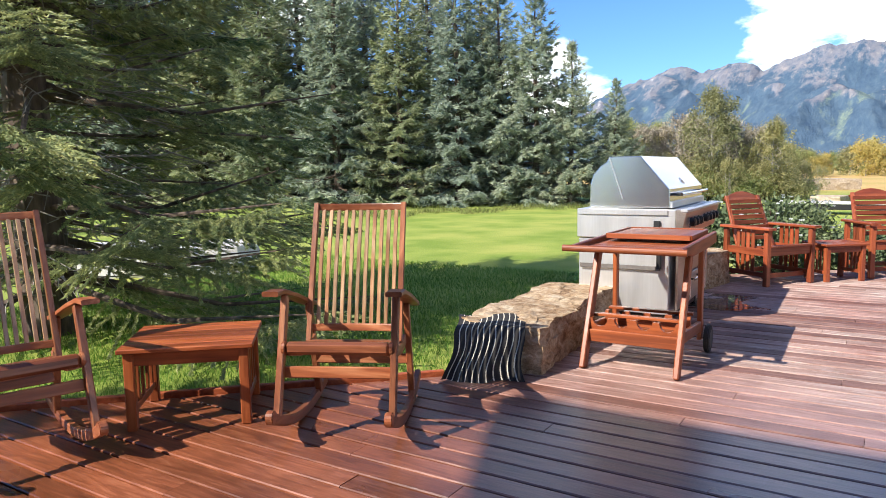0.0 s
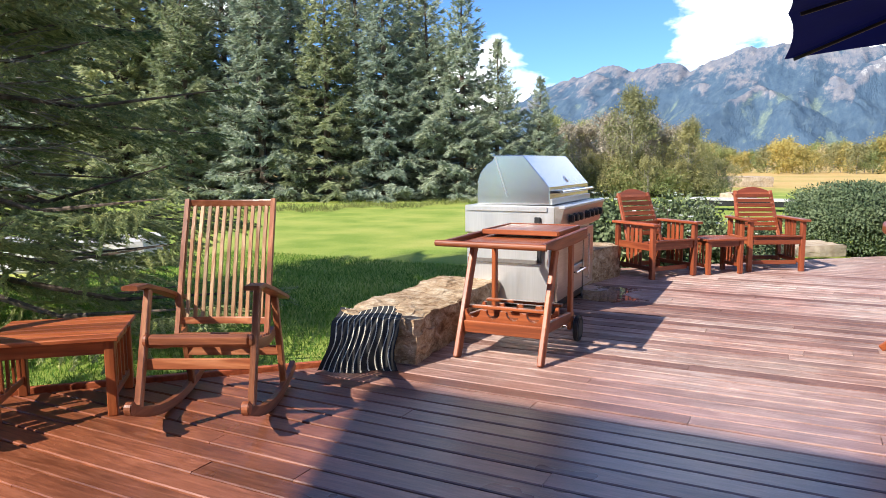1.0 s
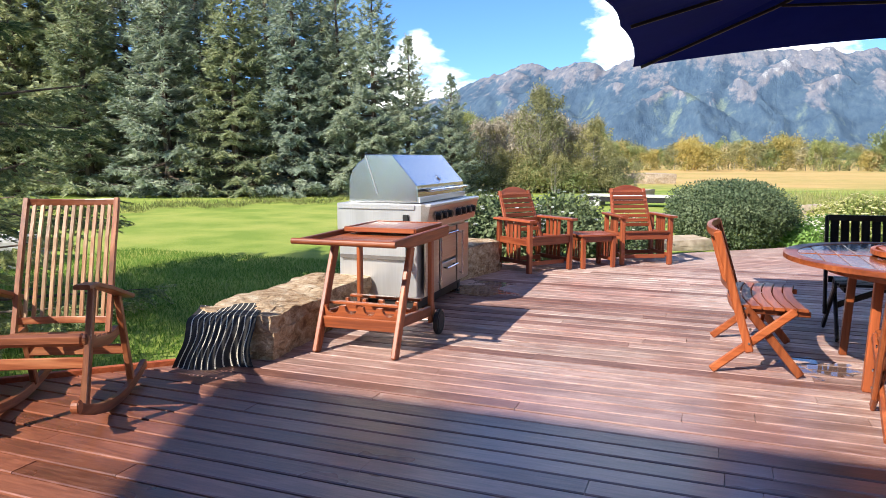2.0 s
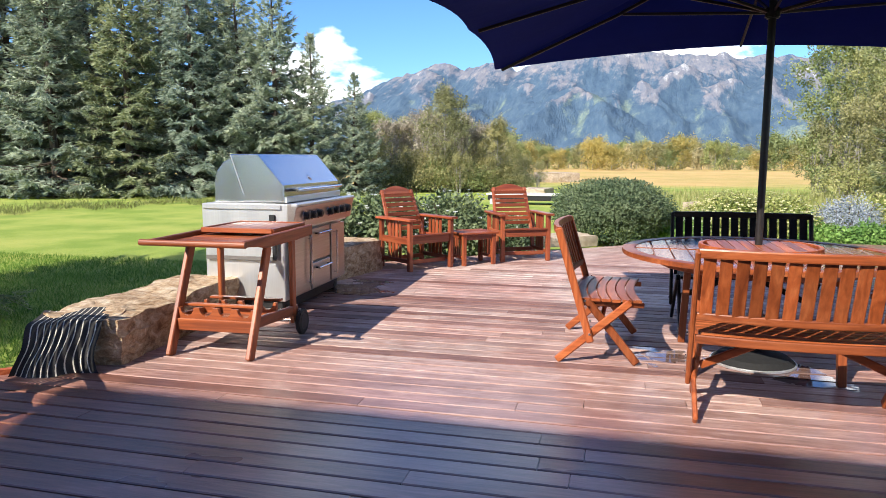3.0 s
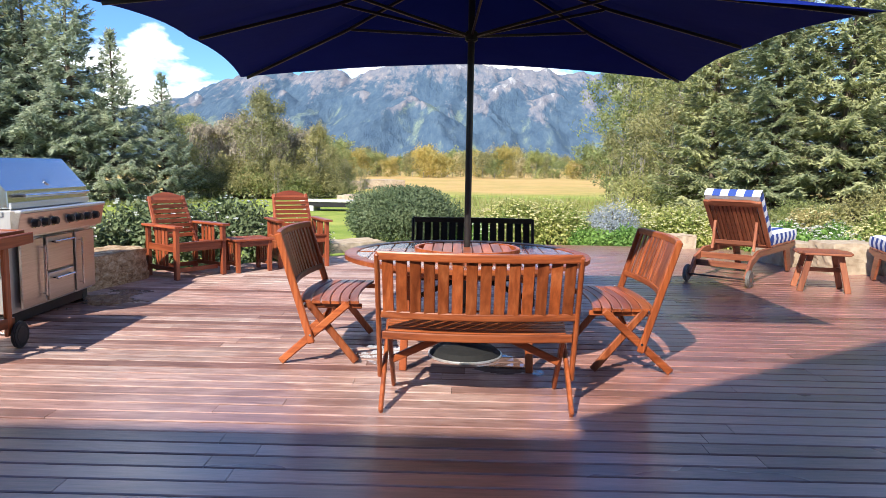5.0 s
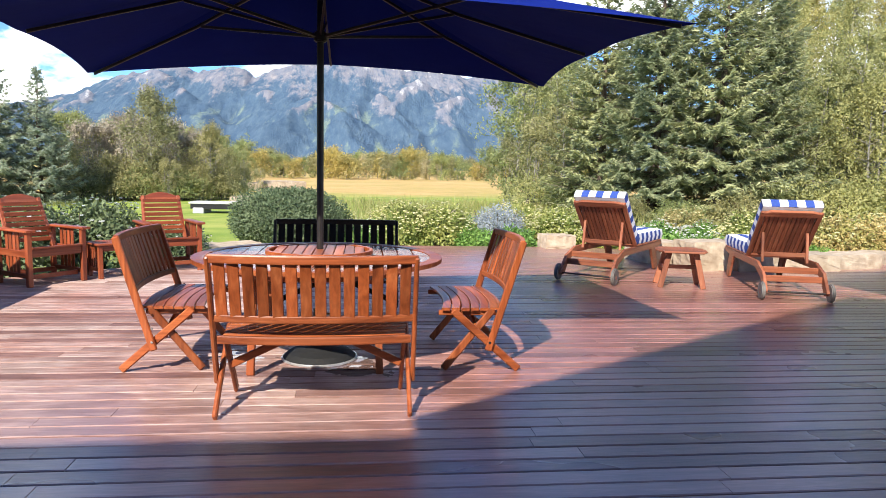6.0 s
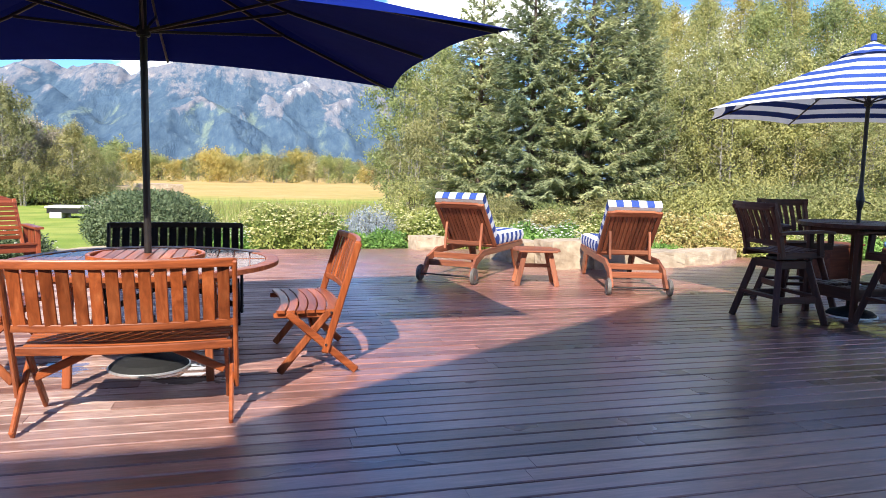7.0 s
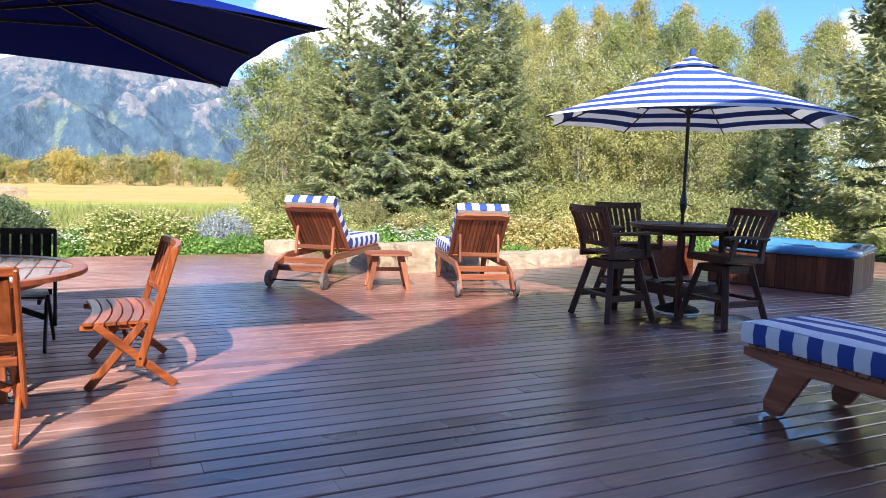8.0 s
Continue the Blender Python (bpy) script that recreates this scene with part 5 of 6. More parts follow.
def rocking_chair(label):
    """Slatted rocking chair, sitter looking to -y."""
    r = thing("rocking_chair", label, "rocking chair", "rocking chairs on the deck")
    W = ROCKER_WOOD
    for s in (-1, 1):
        x = s * 0.275
        part("runner", ribbon([(x, yy, 0.028 + 0.40 * yy * yy) for yy in (-0.47, -0.38, -0.28, -0.16, -0.04, 0.08, 0.2, 0.32, 0.44, 0.54)], 0.034, 0.052), W, r)
        part("runner_tip", disc(0.034, 0.036, (x, -0.465, 0.118), "x", 16, 0.004), W, r)
        part("front_post", beam((x, -0.37, 0.10), (x, -0.245, 0.665), 0.034, 0.042, 0.005), W, r)
        part("rear_post", beam((x * 0.97, 0.33, 0.08), (x * 0.97, 0.13, 0.60), 0.034, 0.042, 0.005), W, r)
        part("arm", ribbon([(x * 1.06, -0.42, 0.682), (x * 1.06, -0.30, 0.688), (x * 1.06, -0.1, 0.655), (x * 1.06, 0.1, 0.612), (x * 1.04, 0.24, 0.585)], 0.078, 0.024), W, r)
        part("seat_side", ribbon([(x * 0.9, -0.29, 0.405), (x * 0.9, -0.12, 0.375), (x * 0.9, 0.04, 0.37), (x * 0.9, 0.16, 0.40)], 0.03, 0.055), W, r)
        part("seat_end", disc(0.036, 0.02, (s * 0.262, -0.30, 0.415), "x", 16, 0.004), W, r)
        part("back_stile", ribbon([(s * 0.243, 0.05, 0.40), (s * 0.243, 0.10, 0.62), (s * 0.243, 0.16, 0.88), (s * 0.243, 0.23, 1.14)], 0.028, 0.034), W, r)
    part("front_rail", beam((-0.255, -0.30, 0.415), (0.255, -0.30, 0.415), 0.055, 0.062, 0.016), W, r)
    part("lower_rail", beam((-0.26, -0.30, 0.30), (0.26, -0.30, 0.30), 0.024, 0.055, 0.004), W, r)
    part("rear_rail", beam((-0.26, 0.25, 0.28), (0.26, 0.25, 0.28), 0.024, 0.055, 0.004), W, r)
    for i, (yy, z) in enumerate(((-0.235, 0.418), (-0.165, 0.408), (-0.095, 0.400), (-0.025, 0.397), (0.04, 0.40))):
        part("seat_slat", beam((-0.25, yy, z), (0.25, yy, z), 0.055, 0.018, 0.003), W, r)
    bow = 0.035
    part("top_rail", ribbon([(x, 0.226 + dy, 1.12) for x, dy in arc(0.486, bow)], 0.024, 0.038, (0, 1, 0)), W, r)
    part("low_rail", ribbon([(x, 0.075 + dy, 0.47) for x, dy in arc(0.486, bow)], 0.024, 0.038, (0, 1, 0)), W, r)
    n = 11
    for i in range(n):
        x = 0.486 * (i - (n - 1) / 2) / (n + 1)
        dy = bow * (1 - (x / 0.243) ** 2)
        part("back_slat", ribbon([(x, 0.075 + dy, 0.475), (x, 0.118 + dy, 0.70), (x, 0.168 + dy, 0.92), (x, 0.226 + dy, 1.115)], 0.020, 0.016), SLATWOOD, r)
    return r


rocker = rocking_chair("slatted teak rocking chair with sunlit pale back slats at the deck's edge")
put(rocker, -2.47, 2.966)
rocker.matrix_basis = pose(-2.47, 2.966, 0.007, -6, 0, 27)
again(rocker, -3.58, 1.825).matrix_basis = pose(-3.58, 1.825, 0.007, -6, 0, 74)


def slatted_table(name, label, lx, ly, h, W, group=""):
    t = thing(name, label, "side table", group)
    n = 6
    for i in range(n):
        part("top_slat", beam((-lx / 2, ly * ((i + 0.5) / n - 0.5), h - 0.012), (lx / 2, ly * ((i + 0.5) / n - 0.5), h - 0.012), ly / n - 0.007, 0.024, 0.004), W, t)
    for s in (-1, 1):
        part("apron", beam((-lx / 2 + 0.03, s * (ly / 2 - 0.05), h - 0.06), (lx / 2 - 0.03, s * (ly / 2 - 0.05), h - 0.06), 0.022, 0.07, 0.003), W, t)
        part("end_apron", beam((s * (lx / 2 - 0.05), -ly / 2 + 0.06, h - 0.055), (s * (lx / 2 - 0.05), ly / 2 - 0.06, h - 0.055), 0.022, 0.055, 0.003), W, t)
        part("stretcher", beam((s * (lx / 2 - 0.05), -ly / 2 + 0.06, 0.10), (s * (lx / 2 - 0.05), ly / 2 - 0.06, 0.10), 0.022, 0.04, 0.003), W, t)
        for k in (-1, 1):
            part("leg", beam((s * (lx / 2 - 0.05), k * (ly / 2 - 0.05), 0), (s * (lx / 2 - 0.05), k * (ly / 2 - 0.05), h - 0.024), 0.05, 0.05, 0.005), W, t)
        for k in range(5):
            yy = (ly - 0.2) * (k / 4 - 0.5)
            part("side_slat", beam((s * (lx / 2 - 0.05), yy, 0.12), (s * (lx / 2 - 0.05), yy, h - 0.08), 0.014, 0.024, 0.002, (0, 1, 0)), W, t)
    return t


put(slatted_table("side_table", "slatted reddish teak side table between the rocking chairs", 0.66, 0.58, 0.43, TEAK), -3.30, 2.66, 0, 42)


def garden_chair(label):
    """Deep red armchair: slatted sides, seat and arched back of horizontal slats; sitter looks to -y."""
    c = thing("garden_armchair", label, "armchair", "red armchairs by the planting")
    W = REDWOOD
    for s in (-1, 1):
        x = s * 0.315
        part("front_post", beam((x, -0.30, 0), (x, -0.30, 0.60), 0.055, 0.055, 0.005), W, c)
        part("rear_post", beam((x, 0.28, 0), (x, 0.28, 0.60), 0.05, 0.055, 0.005), W, c)
        part("arm", slab([(-0.37, 0.60), (0.33, 0.60), (0.33, 0.628), (-0.37, 0.628)], 0.11, "x", None, 0.006, x * 1.02), W, c)
        part("side_rail", beam((x, -0.28, 0.36), (x, 0.28, 0.36), 0.024, 0.08, 0.004), W, c)
        part("low_rail", beam((x, -0.28, 0.12), (x, 0.28, 0.12), 0.024, 0.05, 0.004), W, c)
        for k in range(4):
            yy = -0.105 + 0.07 * k
            part("side_slat", beam((x, yy, 0.13), (x, yy, 0.60), 0.014, 0.048, 0.003, (0, 1, 0)), W, c)
        part("back_stile", beam((s * 0.255, 0.16, 0.36), (s * 0.225, 0.40, 0.94), 0.045, 0.028, 0.004), W, c)
    part("front_rail", beam((-0.30, -0.30, 0.37), (0.30, -0.30, 0.37), 0.028, 0.09, 0.004), W, c)
    part("rear_rail", beam((-0.30, 0.20, 0.33), (0.30, 0.20, 0.33), 0.028, 0.07, 0.004), W, c)
    for i in range(7):
        yy = -0.31 + 0.075 * i
        part("seat_slat", beam((-0.29, yy, 0.425 - 0.012 * i), (0.29, yy, 0.425 - 0.012 * i), 0.066, 0.02, 0.003), W, c)
    for i in range(8):
        z = 0.47 + 0.058 * i
        yy = 0.16 + (z - 0.36) * 0.414
        part("back_slat", beam((-0.235, yy - 0.016, z), (0.235, yy - 0.016, z), 0.016, 0.046, 0.003), W, c)
    top = [(-0.265 + 0.53 * i / 12, 0.905 + 0.085 * math.sin(math.pi * i / 12)) for i in range(13)]
    bm = slab(top + [(0.25, 0.885), (-0.25, 0.885)], 0.03, "y", None, 0.004, 0.0)
    bmesh.ops.transform(bm, matrix=Matrix.Translation((0, 0.40, 0)) @ Matrix.Translation((0, 0, 0.9)) @ Matrix.Rotation(radians(-22), 4, "X") @ Matrix.Translation((0, 0, -0.9)), verts=bm.verts)
    part("top_board", bm, W, c)
    for yy in (-0.22, 0.22):
        part("foot_rail", beam((-0.29, yy, 0.10), (0.29, yy, 0.10), 0.024, 0.05, 0.003), W, c)
    return c


armchair = garden_chair("red-stained slatted wooden armchair with an arched back")
put(armchair, -1.29, 8.73, 0, 54)
again(armchair, -0.17, 9.81, 0, 28)
put(slatted_table("corner_table", "small red-stained slatted table between two armchairs", 0.52, 0.44, 0.42, REDWOOD), -0.66, 9.18, 0, 40)

# ---- the serving cart ----
cart = thing("serving_cart", "teak serving cart with tray top, bottle rack and two wheels", "serving cart")
CX0, CX1 = -0.63, 0.0
for x in (CX0 + 0.02, CX1 - 0.02):
    part("front_leg", beam((x, -0.01, 0.0), (x, 0.30, 0.735), 0.034, 0.078, 0.006, (0, 1, 0)), TEAK, cart)
    part("rear_leg", beam((x, 0.70, 0.10), (x, 0.70, 0.735), 0.032, 0.060, 0.006, (0, 1, 0)), TEAK, cart)
    part("shelf_rail", beam((x, 0.10, 0.235), (x, 0.76, 0.19), 0.028, 0.075, 0.005), TEAK, cart)
    bm = slab([(-0.17, 0.785), (-0.17, 0.815), (1.00, 0.825), (1.00, 0.745), (0.72, 0.735), (0.20, 0.735), (0.10, 0.755)], 0.03, "x", None, 0.006, x + (0.03 if x > -0.3 else -0.03))
    part("top_rail", bm, TEAK, cart)
    wheel = part("wheel", disc(0.098, 0.034, (x + (0.045 if x > -0.3 else -0.045), 0.76, 0.098), "x", 28, 0.008), RUBBER, cart)
    part("wheel_disc", disc(0.066, 0.040, (x + (0.045 if x > -0.3 else -0.045), 0.76, 0.098), "x", 24, 0.004), BLACKPLASTIC, cart)
part("axle", rod((CX0 - 0.02, 0.76, 0.098), (CX1 + 0.02, 0.76, 0.098), 0.010, 0.010, 10), CHROME, cart)
part("handle", rod((CX0 - 0.06, -0.165, 0.798), (CX1 + 0.06, -0.165, 0.798), 0.021, 0.021, 16), TEAK, cart)
for i in range(8):
    yy = 0.03 + 0.118 * i
    part("top_slat", beam((CX0, yy, 0.775), (CX1, yy, 0.775), 0.108, 0.02, 0.003), TEAK, cart)
for x in (CX0 + 0.04, CX1 - 0.04):
    part("tray_side", beam((x, 0.42, 0.826), (x, 0.98, 0.826), 0.022, 0.034, 0.003), TEAK, cart)
for yy in (0.42, 0.98):
    part("tray_end", beam((CX0 + 0.04, yy, 0.826), (CX1 - 0.04, yy, 0.826), 0.022, 0.034, 0.003), TEAK, cart)
part("lid", block((CX1 - CX0 - 0.12, 0.54, 0.024), ((CX0 + CX1) / 2, 0.70, 0.824), 0.003), TEAK, cart)
# bottle rack: boards with four round bites
for yy, z, hh in ((0.10, 0.215, 0.105), (0.44, 0.205, 0.10)):
    out = [(CX0 + 0.03, 0.0), (CX1 - 0.03, 0.0), (CX1 - 0.03, hh)]
    for k in range(4):
        cx = CX1 - 0.03 - (CX1 - CX0 - 0.06) * (k + 0.5) / 4
        out += [(cx + 0.050 * math.cos(a), hh - 0.056 * math.sin(a)) for a in (math.pi * i / 8 for i in range(9))]
    out.append((CX0 + 0.03, hh))
    part("bottle_rack", slab([(u, v + z) for u, v in out], 0.03, "y", None, 0.0, yy), TEAK, cart)
    part("rack_strip", beam((CX0 + 0.03, yy + 0.085, z + hh + 0.004), (CX1 - 0.03, yy + 0.085, z + hh + 0.004), 0.05, 0.018, 0.003), TEAK, cart)
part("shelf_front", beam((CX0 + 0.03, 0.075, 0.205), (CX1 - 0.03, 0.075, 0.205), 0.024, 0.08, 0.004), TEAK, cart)
for i in range(7):
    yy = 0.15 + 0.09 * i
    part("shelf_slat", beam((CX0 + 0.03, yy, 0.215 - 0.03 * i / 7), (CX1 - 0.03, yy, 0.215 - 0.03 * i / 7), 0.055, 0.016, 0.003), TEAK, cart)
put(cart, -1.18, 4.50, 0, 2)

# ---- the gas grill ----
grill = thing("gas_grill", "large stainless steel gas grill with closed hood on a cabinet", "grill")
D, LW = 0.80, 1.42          # depth (towards -x) and length (along y)
part("cabinet", block((D - 0.06, LW - 0.04, 0.60), (-D / 2 - 0.02, LW / 2, 0.41), 0.006), STEEL, grill)
part("firebox", block((D, LW, 0.235), (-D / 2, LW / 2, 0.835), 0.006), STEEL, grill)
part("kick_plate", block((D - 0.12, LW - 0.10, 0.10), (-D / 2 - 0.03, LW / 2, 0.062), 0.004), BLACKPLASTIC, grill)
for x in (-0.1, -0.7):
    for yy in (0.12, LW - 0.12):
        part("caster", disc(0.035, 0.03, (x, yy, 0.035), "x", 16, 0.004), RUBBER, grill)
part("side_trim", block((D - 0.08, 0.012, 0.045), (-D / 2 - 0.02, -0.008, 0.93), 0.003), STEEL, grill)
part("side_band", block((0.66, 0.010, 0.035), (-0.44, -0.006, 0.485), 0.003), GREYPLASTIC, grill)
part("side_handle", block((0.035, 0.03, 0.24), (-0.12, -0.016, 0.60), 0.006), BLACKPLASTIC, grill)
part("side_clip", block((0.05, 0.02, 0.07), (-0.14, -0.012, 0.83), 0.004), BLACKPLASTIC, grill)
hood = [(-0.72, 0.955), (-0.715, 1.15), (-0.69, 1.23), (-0.63, 1.30), (-0.575, 1.335), (-0.56, 1.375), (-0.30, 1.375), (-0.07, 1.11), (-0.065, 0.965)]
part("hood", slab(hood, LW - 0.10, "y", None, 0.006, LW / 2 + 0.03), HOODSTEEL, grill)
seam = [(-0.560, 1.37), (-0.553, 1.37), (-0.438, 1.03), (-0.445, 1.03)]
part("hood_seam", slab(seam, 0.006, "y", None, 0.0, 0.079), STEEL, grill)
part("hood_lip", block((0.02, LW - 0.12, 0.05), (-0.055, LW / 2 + 0.03, 0.985), 0.004), STEEL, grill)
bar = part("hood_handle", rod((-0.005, 0.22, 1.065), (-0.005, LW - 0.12, 1.065), 0.014, 0.014, 14), CHROME, grill)
for yy in (0.24, LW - 0.14):
    part("handle_post", rod((-0.07, yy, 1.065), (-0.005, yy, 1.065), 0.012, 0.012, 10), BLACKPLASTIC, grill)
gauge = part("gauge", disc(0.035, 0.014, (0, 0, 0), "z", 20, 0.003), CHROME, grill)
gauge.matrix_basis = pose(-0.115, LW / 2 + 0.05, 1.166, 0, 49, 0)
part("control_panel", slab([(0.0, 0.955), (0.075, 0.955), (0.085, 0.935), (0.045, 0.745), (0.0, 0.735)], LW + 0.02, "y", None, 0.004, LW / 2), DOORSTEEL, grill)
part("nose_rail", block((0.06, LW + 0.03, 0.03), (0.065, LW / 2, 0.945), 0.008), STEEL, grill)
for yy in (0.20, 0.35, 0.50, 0.76, 0.92, 1.08, 1.24):
    knob = part("knob", disc(0.034, 0.05, (0.090, yy, 0.845), "x", 18, 0.008), BLACKPLASTIC, grill)
    part("bezel", disc(0.046, 0.012, (0.068, yy, 0.845), "x", 20, 0.003), CHROME, knob, "chrome ring")
for yy, w, z0, z1 in ((0.27, 0.34, 0.14, 0.70), (0.72, 0.44, 0.40, 0.70), (0.72, 0.44, 0.14, 0.38), (1.17, 0.36, 0.14, 0.70)):
    door = part("door" if w < 0.4 else "drawer", block((0.024, w, z1 - z0), (-0.006, yy, (z0 + z1) / 2), 0.005), DOORSTEEL, grill)
    if w < 0.4:
        hy = yy + (0.13 if yy < 0.5 else -0.13)
        part("handle", rod((0.04, hy, z0 + 0.06), (0.04, hy, z1 - 0.06), 0.009, 0.009, 10), CHROME, door)
        for z in (z0 + 0.08, z1 - 0.08):
            part("handle_post", rod((0.0, hy, z), (0.04, hy, z), 0.007, 0.007, 8), CHROME, door)
    else:
        part("handle", rod((0.045, yy - 0.16, z1 - 0.05), (0.045, yy + 0.16, z1 - 0.05), 0.011, 0.011, 10), CHROME, door)
        for k in (-0.14, 0.14):
            part("handle_post", rod((0.0, yy + k, z1 - 0.05), (0.045, yy + k, z1 - 0.05), 0.008, 0.008, 8), BLACKPLASTIC, door)
put(grill, -1.56, 5.82, 0, 2)


# ---- loungers ----
def stripes_of(lx, ly, n, z0, z1, name, parent, ends=True, lift=None):
    """A box cushion with lengthwise stripes on top and short bands round its border."""
    lift = lift or (lambda x, y: 0.0)
    edge = 0.030
    for i in range(n):
        a, b = -lx / 2 + lx * i / n, -lx / 2 + lx * (i + 1) / n
        bm = bmesh.new()
        ring = []
        m = 14
        for j in range(m + 1):
            yy = -ly / 2 + ly * j / m
            dy = 0.0
            drop = edge * (1 if j in (0, m) else 0)
            row = []
            for x in (a, (a + b) / 2, b):
                dx = edge * 0.8 if abs(abs(x) - lx / 2) < 1e-6 else 0.0
                puff = 0.018 * math.sin(math.pi * (x / lx + 0.5)) * math.sin(math.pi * j / m) + 0.006 * noise.noise((x * 6, yy * 5, 1.3))
                row.append(bm.verts.new((x, yy, z1 + puff - max(drop, dx) * 0.6 + lift(x, yy))))
            ring.append(row)
        for r0, r1 in zip(ring, ring[1:]):
            for k in range(2):
                bm.faces.new((r0[k], r0[k + 1], r1[k + 1], r1[k]))
        part("stripe", bm, BLUECLOTH if i % 2 else WHITECLOTH, parent, smooth=True)
    # border bands
    runs = [((-lx / 2, -ly / 2), (lx / 2, -ly / 2)), ((lx / 2, -ly / 2), (lx / 2, ly / 2)), ((lx / 2, ly / 2), (-lx / 2, ly / 2)), ((-lx / 2, ly / 2), (-lx / 2, -ly / 2))]
    k = 0
    for (x0, y0), (x1, y1) in runs:
        length = math.hypot(x1 - x0, y1 - y0)
        c = max(3, round(length / (lx / n)))
        for i in range(c):
            bm = bmesh.new()
            cols = []
            for t in (i / c, (i + 1) / c):
                x, y = x0 + (x1 - x0) * t, y0 + (y1 - y0) * t
                ox, oy = (0.012 if x1 == x0 else 0) * (1 if x > 0 else -1), (0.012 if y1 == y0 else 0) * (1 if y > 0 else -1)
                l = lift(x, y)
                cols.append([bm.verts.new((x, y, z0 + l)), bm.verts.new((x + ox, y + oy, (z0 + z1) / 2 - 0.006 + l)), bm.verts.new((x, y, z1 - edge * 0.5 + l))])
            for q in range(2):
                bm.faces.new((cols[0][q], cols[1][q], cols[1][q + 1], cols[0][q + 1]))
            part("border_band", bm, BLUECLOTH if k % 2 else WHITECLOTH, parent, smooth=True)
            k += 1
    bm = block((lx - 0.01, ly - 0.01, 0.006), (0, 0, z0 + 0.004), 0.0)
    part("underside", bm, WHITECLOTH, parent)


def lounger(label, back_up=46.0):
    """Wheeled sun lounger, head end with wheels at y = 0, foot end at y = 2."""
    l = thing("sun_lounger", label, "sun lounger", "sun loungers on the deck")
    W = LOUNGE_WOOD
    for s in (-1, 1):
        x = s * 0.315
        side = [(-0.03, 0.10), (0.07, 0.06), (0.20, 0.22), (0.45, 0.305), (1.52, 0.305), (1.70, 0.02), (1.76, 0.0), (1.82, 0.02), (1.83, 0.08), (1.74, 0.305), (2.0, 0.335), (2.0, 0.385), (0.40, 0.385), (0.14, 0.30)]
        part("side_frame", slab(side, 0.034, "x", None, 0.005, x), W, l)
        wheel = part("wheel", disc(0.10, 0.04, (x + s * 0.038, 0.02, 0.10), "x", 26, 0.010), GREYPLASTIC, l)
        part("hub_cap", disc(0.030, 0.044, (x + s * 0.038, 0.02, 0.09), "x", 16, 0.004), LOUNGE_WOOD[0], wheel)
        a = radians(back_up)
        part("back_prop", beam((s * 0.24, 0.50, 0.36), (s * 0.24, 0.88 - 0.42 * math.cos(a) - 0.03, 0.40 + 0.42 * math.sin(a)), 0.03, 0.024, 0.003), W, l)
    part("axle", rod((-0.34, 0.02, 0.09), (0.34, 0.02, 0.09), 0.010, 0.010, 10), BLACKMETAL, l)
    for yy, z in ((0.16, 0.22), (0.30, 0.30), (1.95, 0.35)):
        part("cross_rail", beam((-0.30, yy, z), (0.30, yy, z), 0.03, 0.07, 0.004), W, l)
    part("prop_bar", beam((-0.25, 0.53, 0.45), (0.25, 0.53, 0.45), 0.024, 0.05, 0.003), W, l)
    for i in range(15):
        yy = 0.92 + 0.072 * i
        part("bed_slat", beam((-0.335, yy, 0.396), (0.335, yy, 0.396), 0.062, 0.018, 0.003), W, l)
    # raised back: two stiles, top rail and long slats
    rest = part("backrest", beam((-0.33, 0.0, 0.0), (0.33, 0.0, 0.0), 0.05, 0.03, 0.003), W, l)
    rest.matrix_basis = pose(0, 0.88, 0.40, -back_up, 0, 0)
    for s in (-1, 1):
        part("stile", beam((s * 0.305, 0.0, 0.0), (s * 0.305, -0.76, 0.0), 0.05, 0.034, 0.004), W, rest)
    part("top_rail", slab([(-0.33, -0.74), (-0.22, -0.775), (0.22, -0.775), (0.33, -0.74), (0.33, -0.69), (-0.33, -0.69)], 0.036, "z", None, 0.004), W, rest)
    for i in range(11):
        x = -0.245 + 0.049 * i
        part("back_slat", beam((x, -0.03, 0.002), (x, -0.70, 0.002), 0.042, 0.016, 0.002), W, rest)
    return l


def lounger_cushion(label, back_up=46.0):
    c = thing("lounger_cushion", label, "cushion", "striped cushions on the loungers")
    a = radians(back_up)
    seat = part("seat_pad", block((0.60, 1.08, 0.05), (0, 0, 0.035), 0.01), WHITECLOTH, c)
    seat.matrix_basis = pose(0, 1.46, 0.405)
    stripes_of(0.64, 1.14, 7, 0.004, 0.15, "seat", seat)
    back = part("back_pad", block((0.60, 0.72, 0.05), (0, 0, 0.035), 0.01), WHITECLOTH, c)
    back.matrix_basis = pose(0, 0.88, 0.41, -back_up, 0, 0) @ pose(0, -0.41, 0.018)
    stripes_of(0.64, 0.80, 7, 0.004, 0.13, "back", back)
    return c


WHEELED = ((5.13, 8.755, -39), (7.14, 7.495, -16))
lounge = lounger("brown slatted wooden sun lounger with raised back and wheels")
pad = lounger_cushion("blue and white striped cushion on a sun lounger")
put(lounge, *WHEELED[0][:2], 0, WHEELED[0][2], 1.05)
put(pad, *WHEELED[0][:2], 0, WHEELED[0][2], 1.05)
again(lounge, *WHEELED[1][:2], 0, WHEELED[1][2], 1.02)
again(pad, *WHEELED[1][:2], 0, WHEELED[1][2], 1.02)
again(lounge, 7.03, 1.32, 0, 0)
again(pad, 7.03, 1.32, 0, 0)

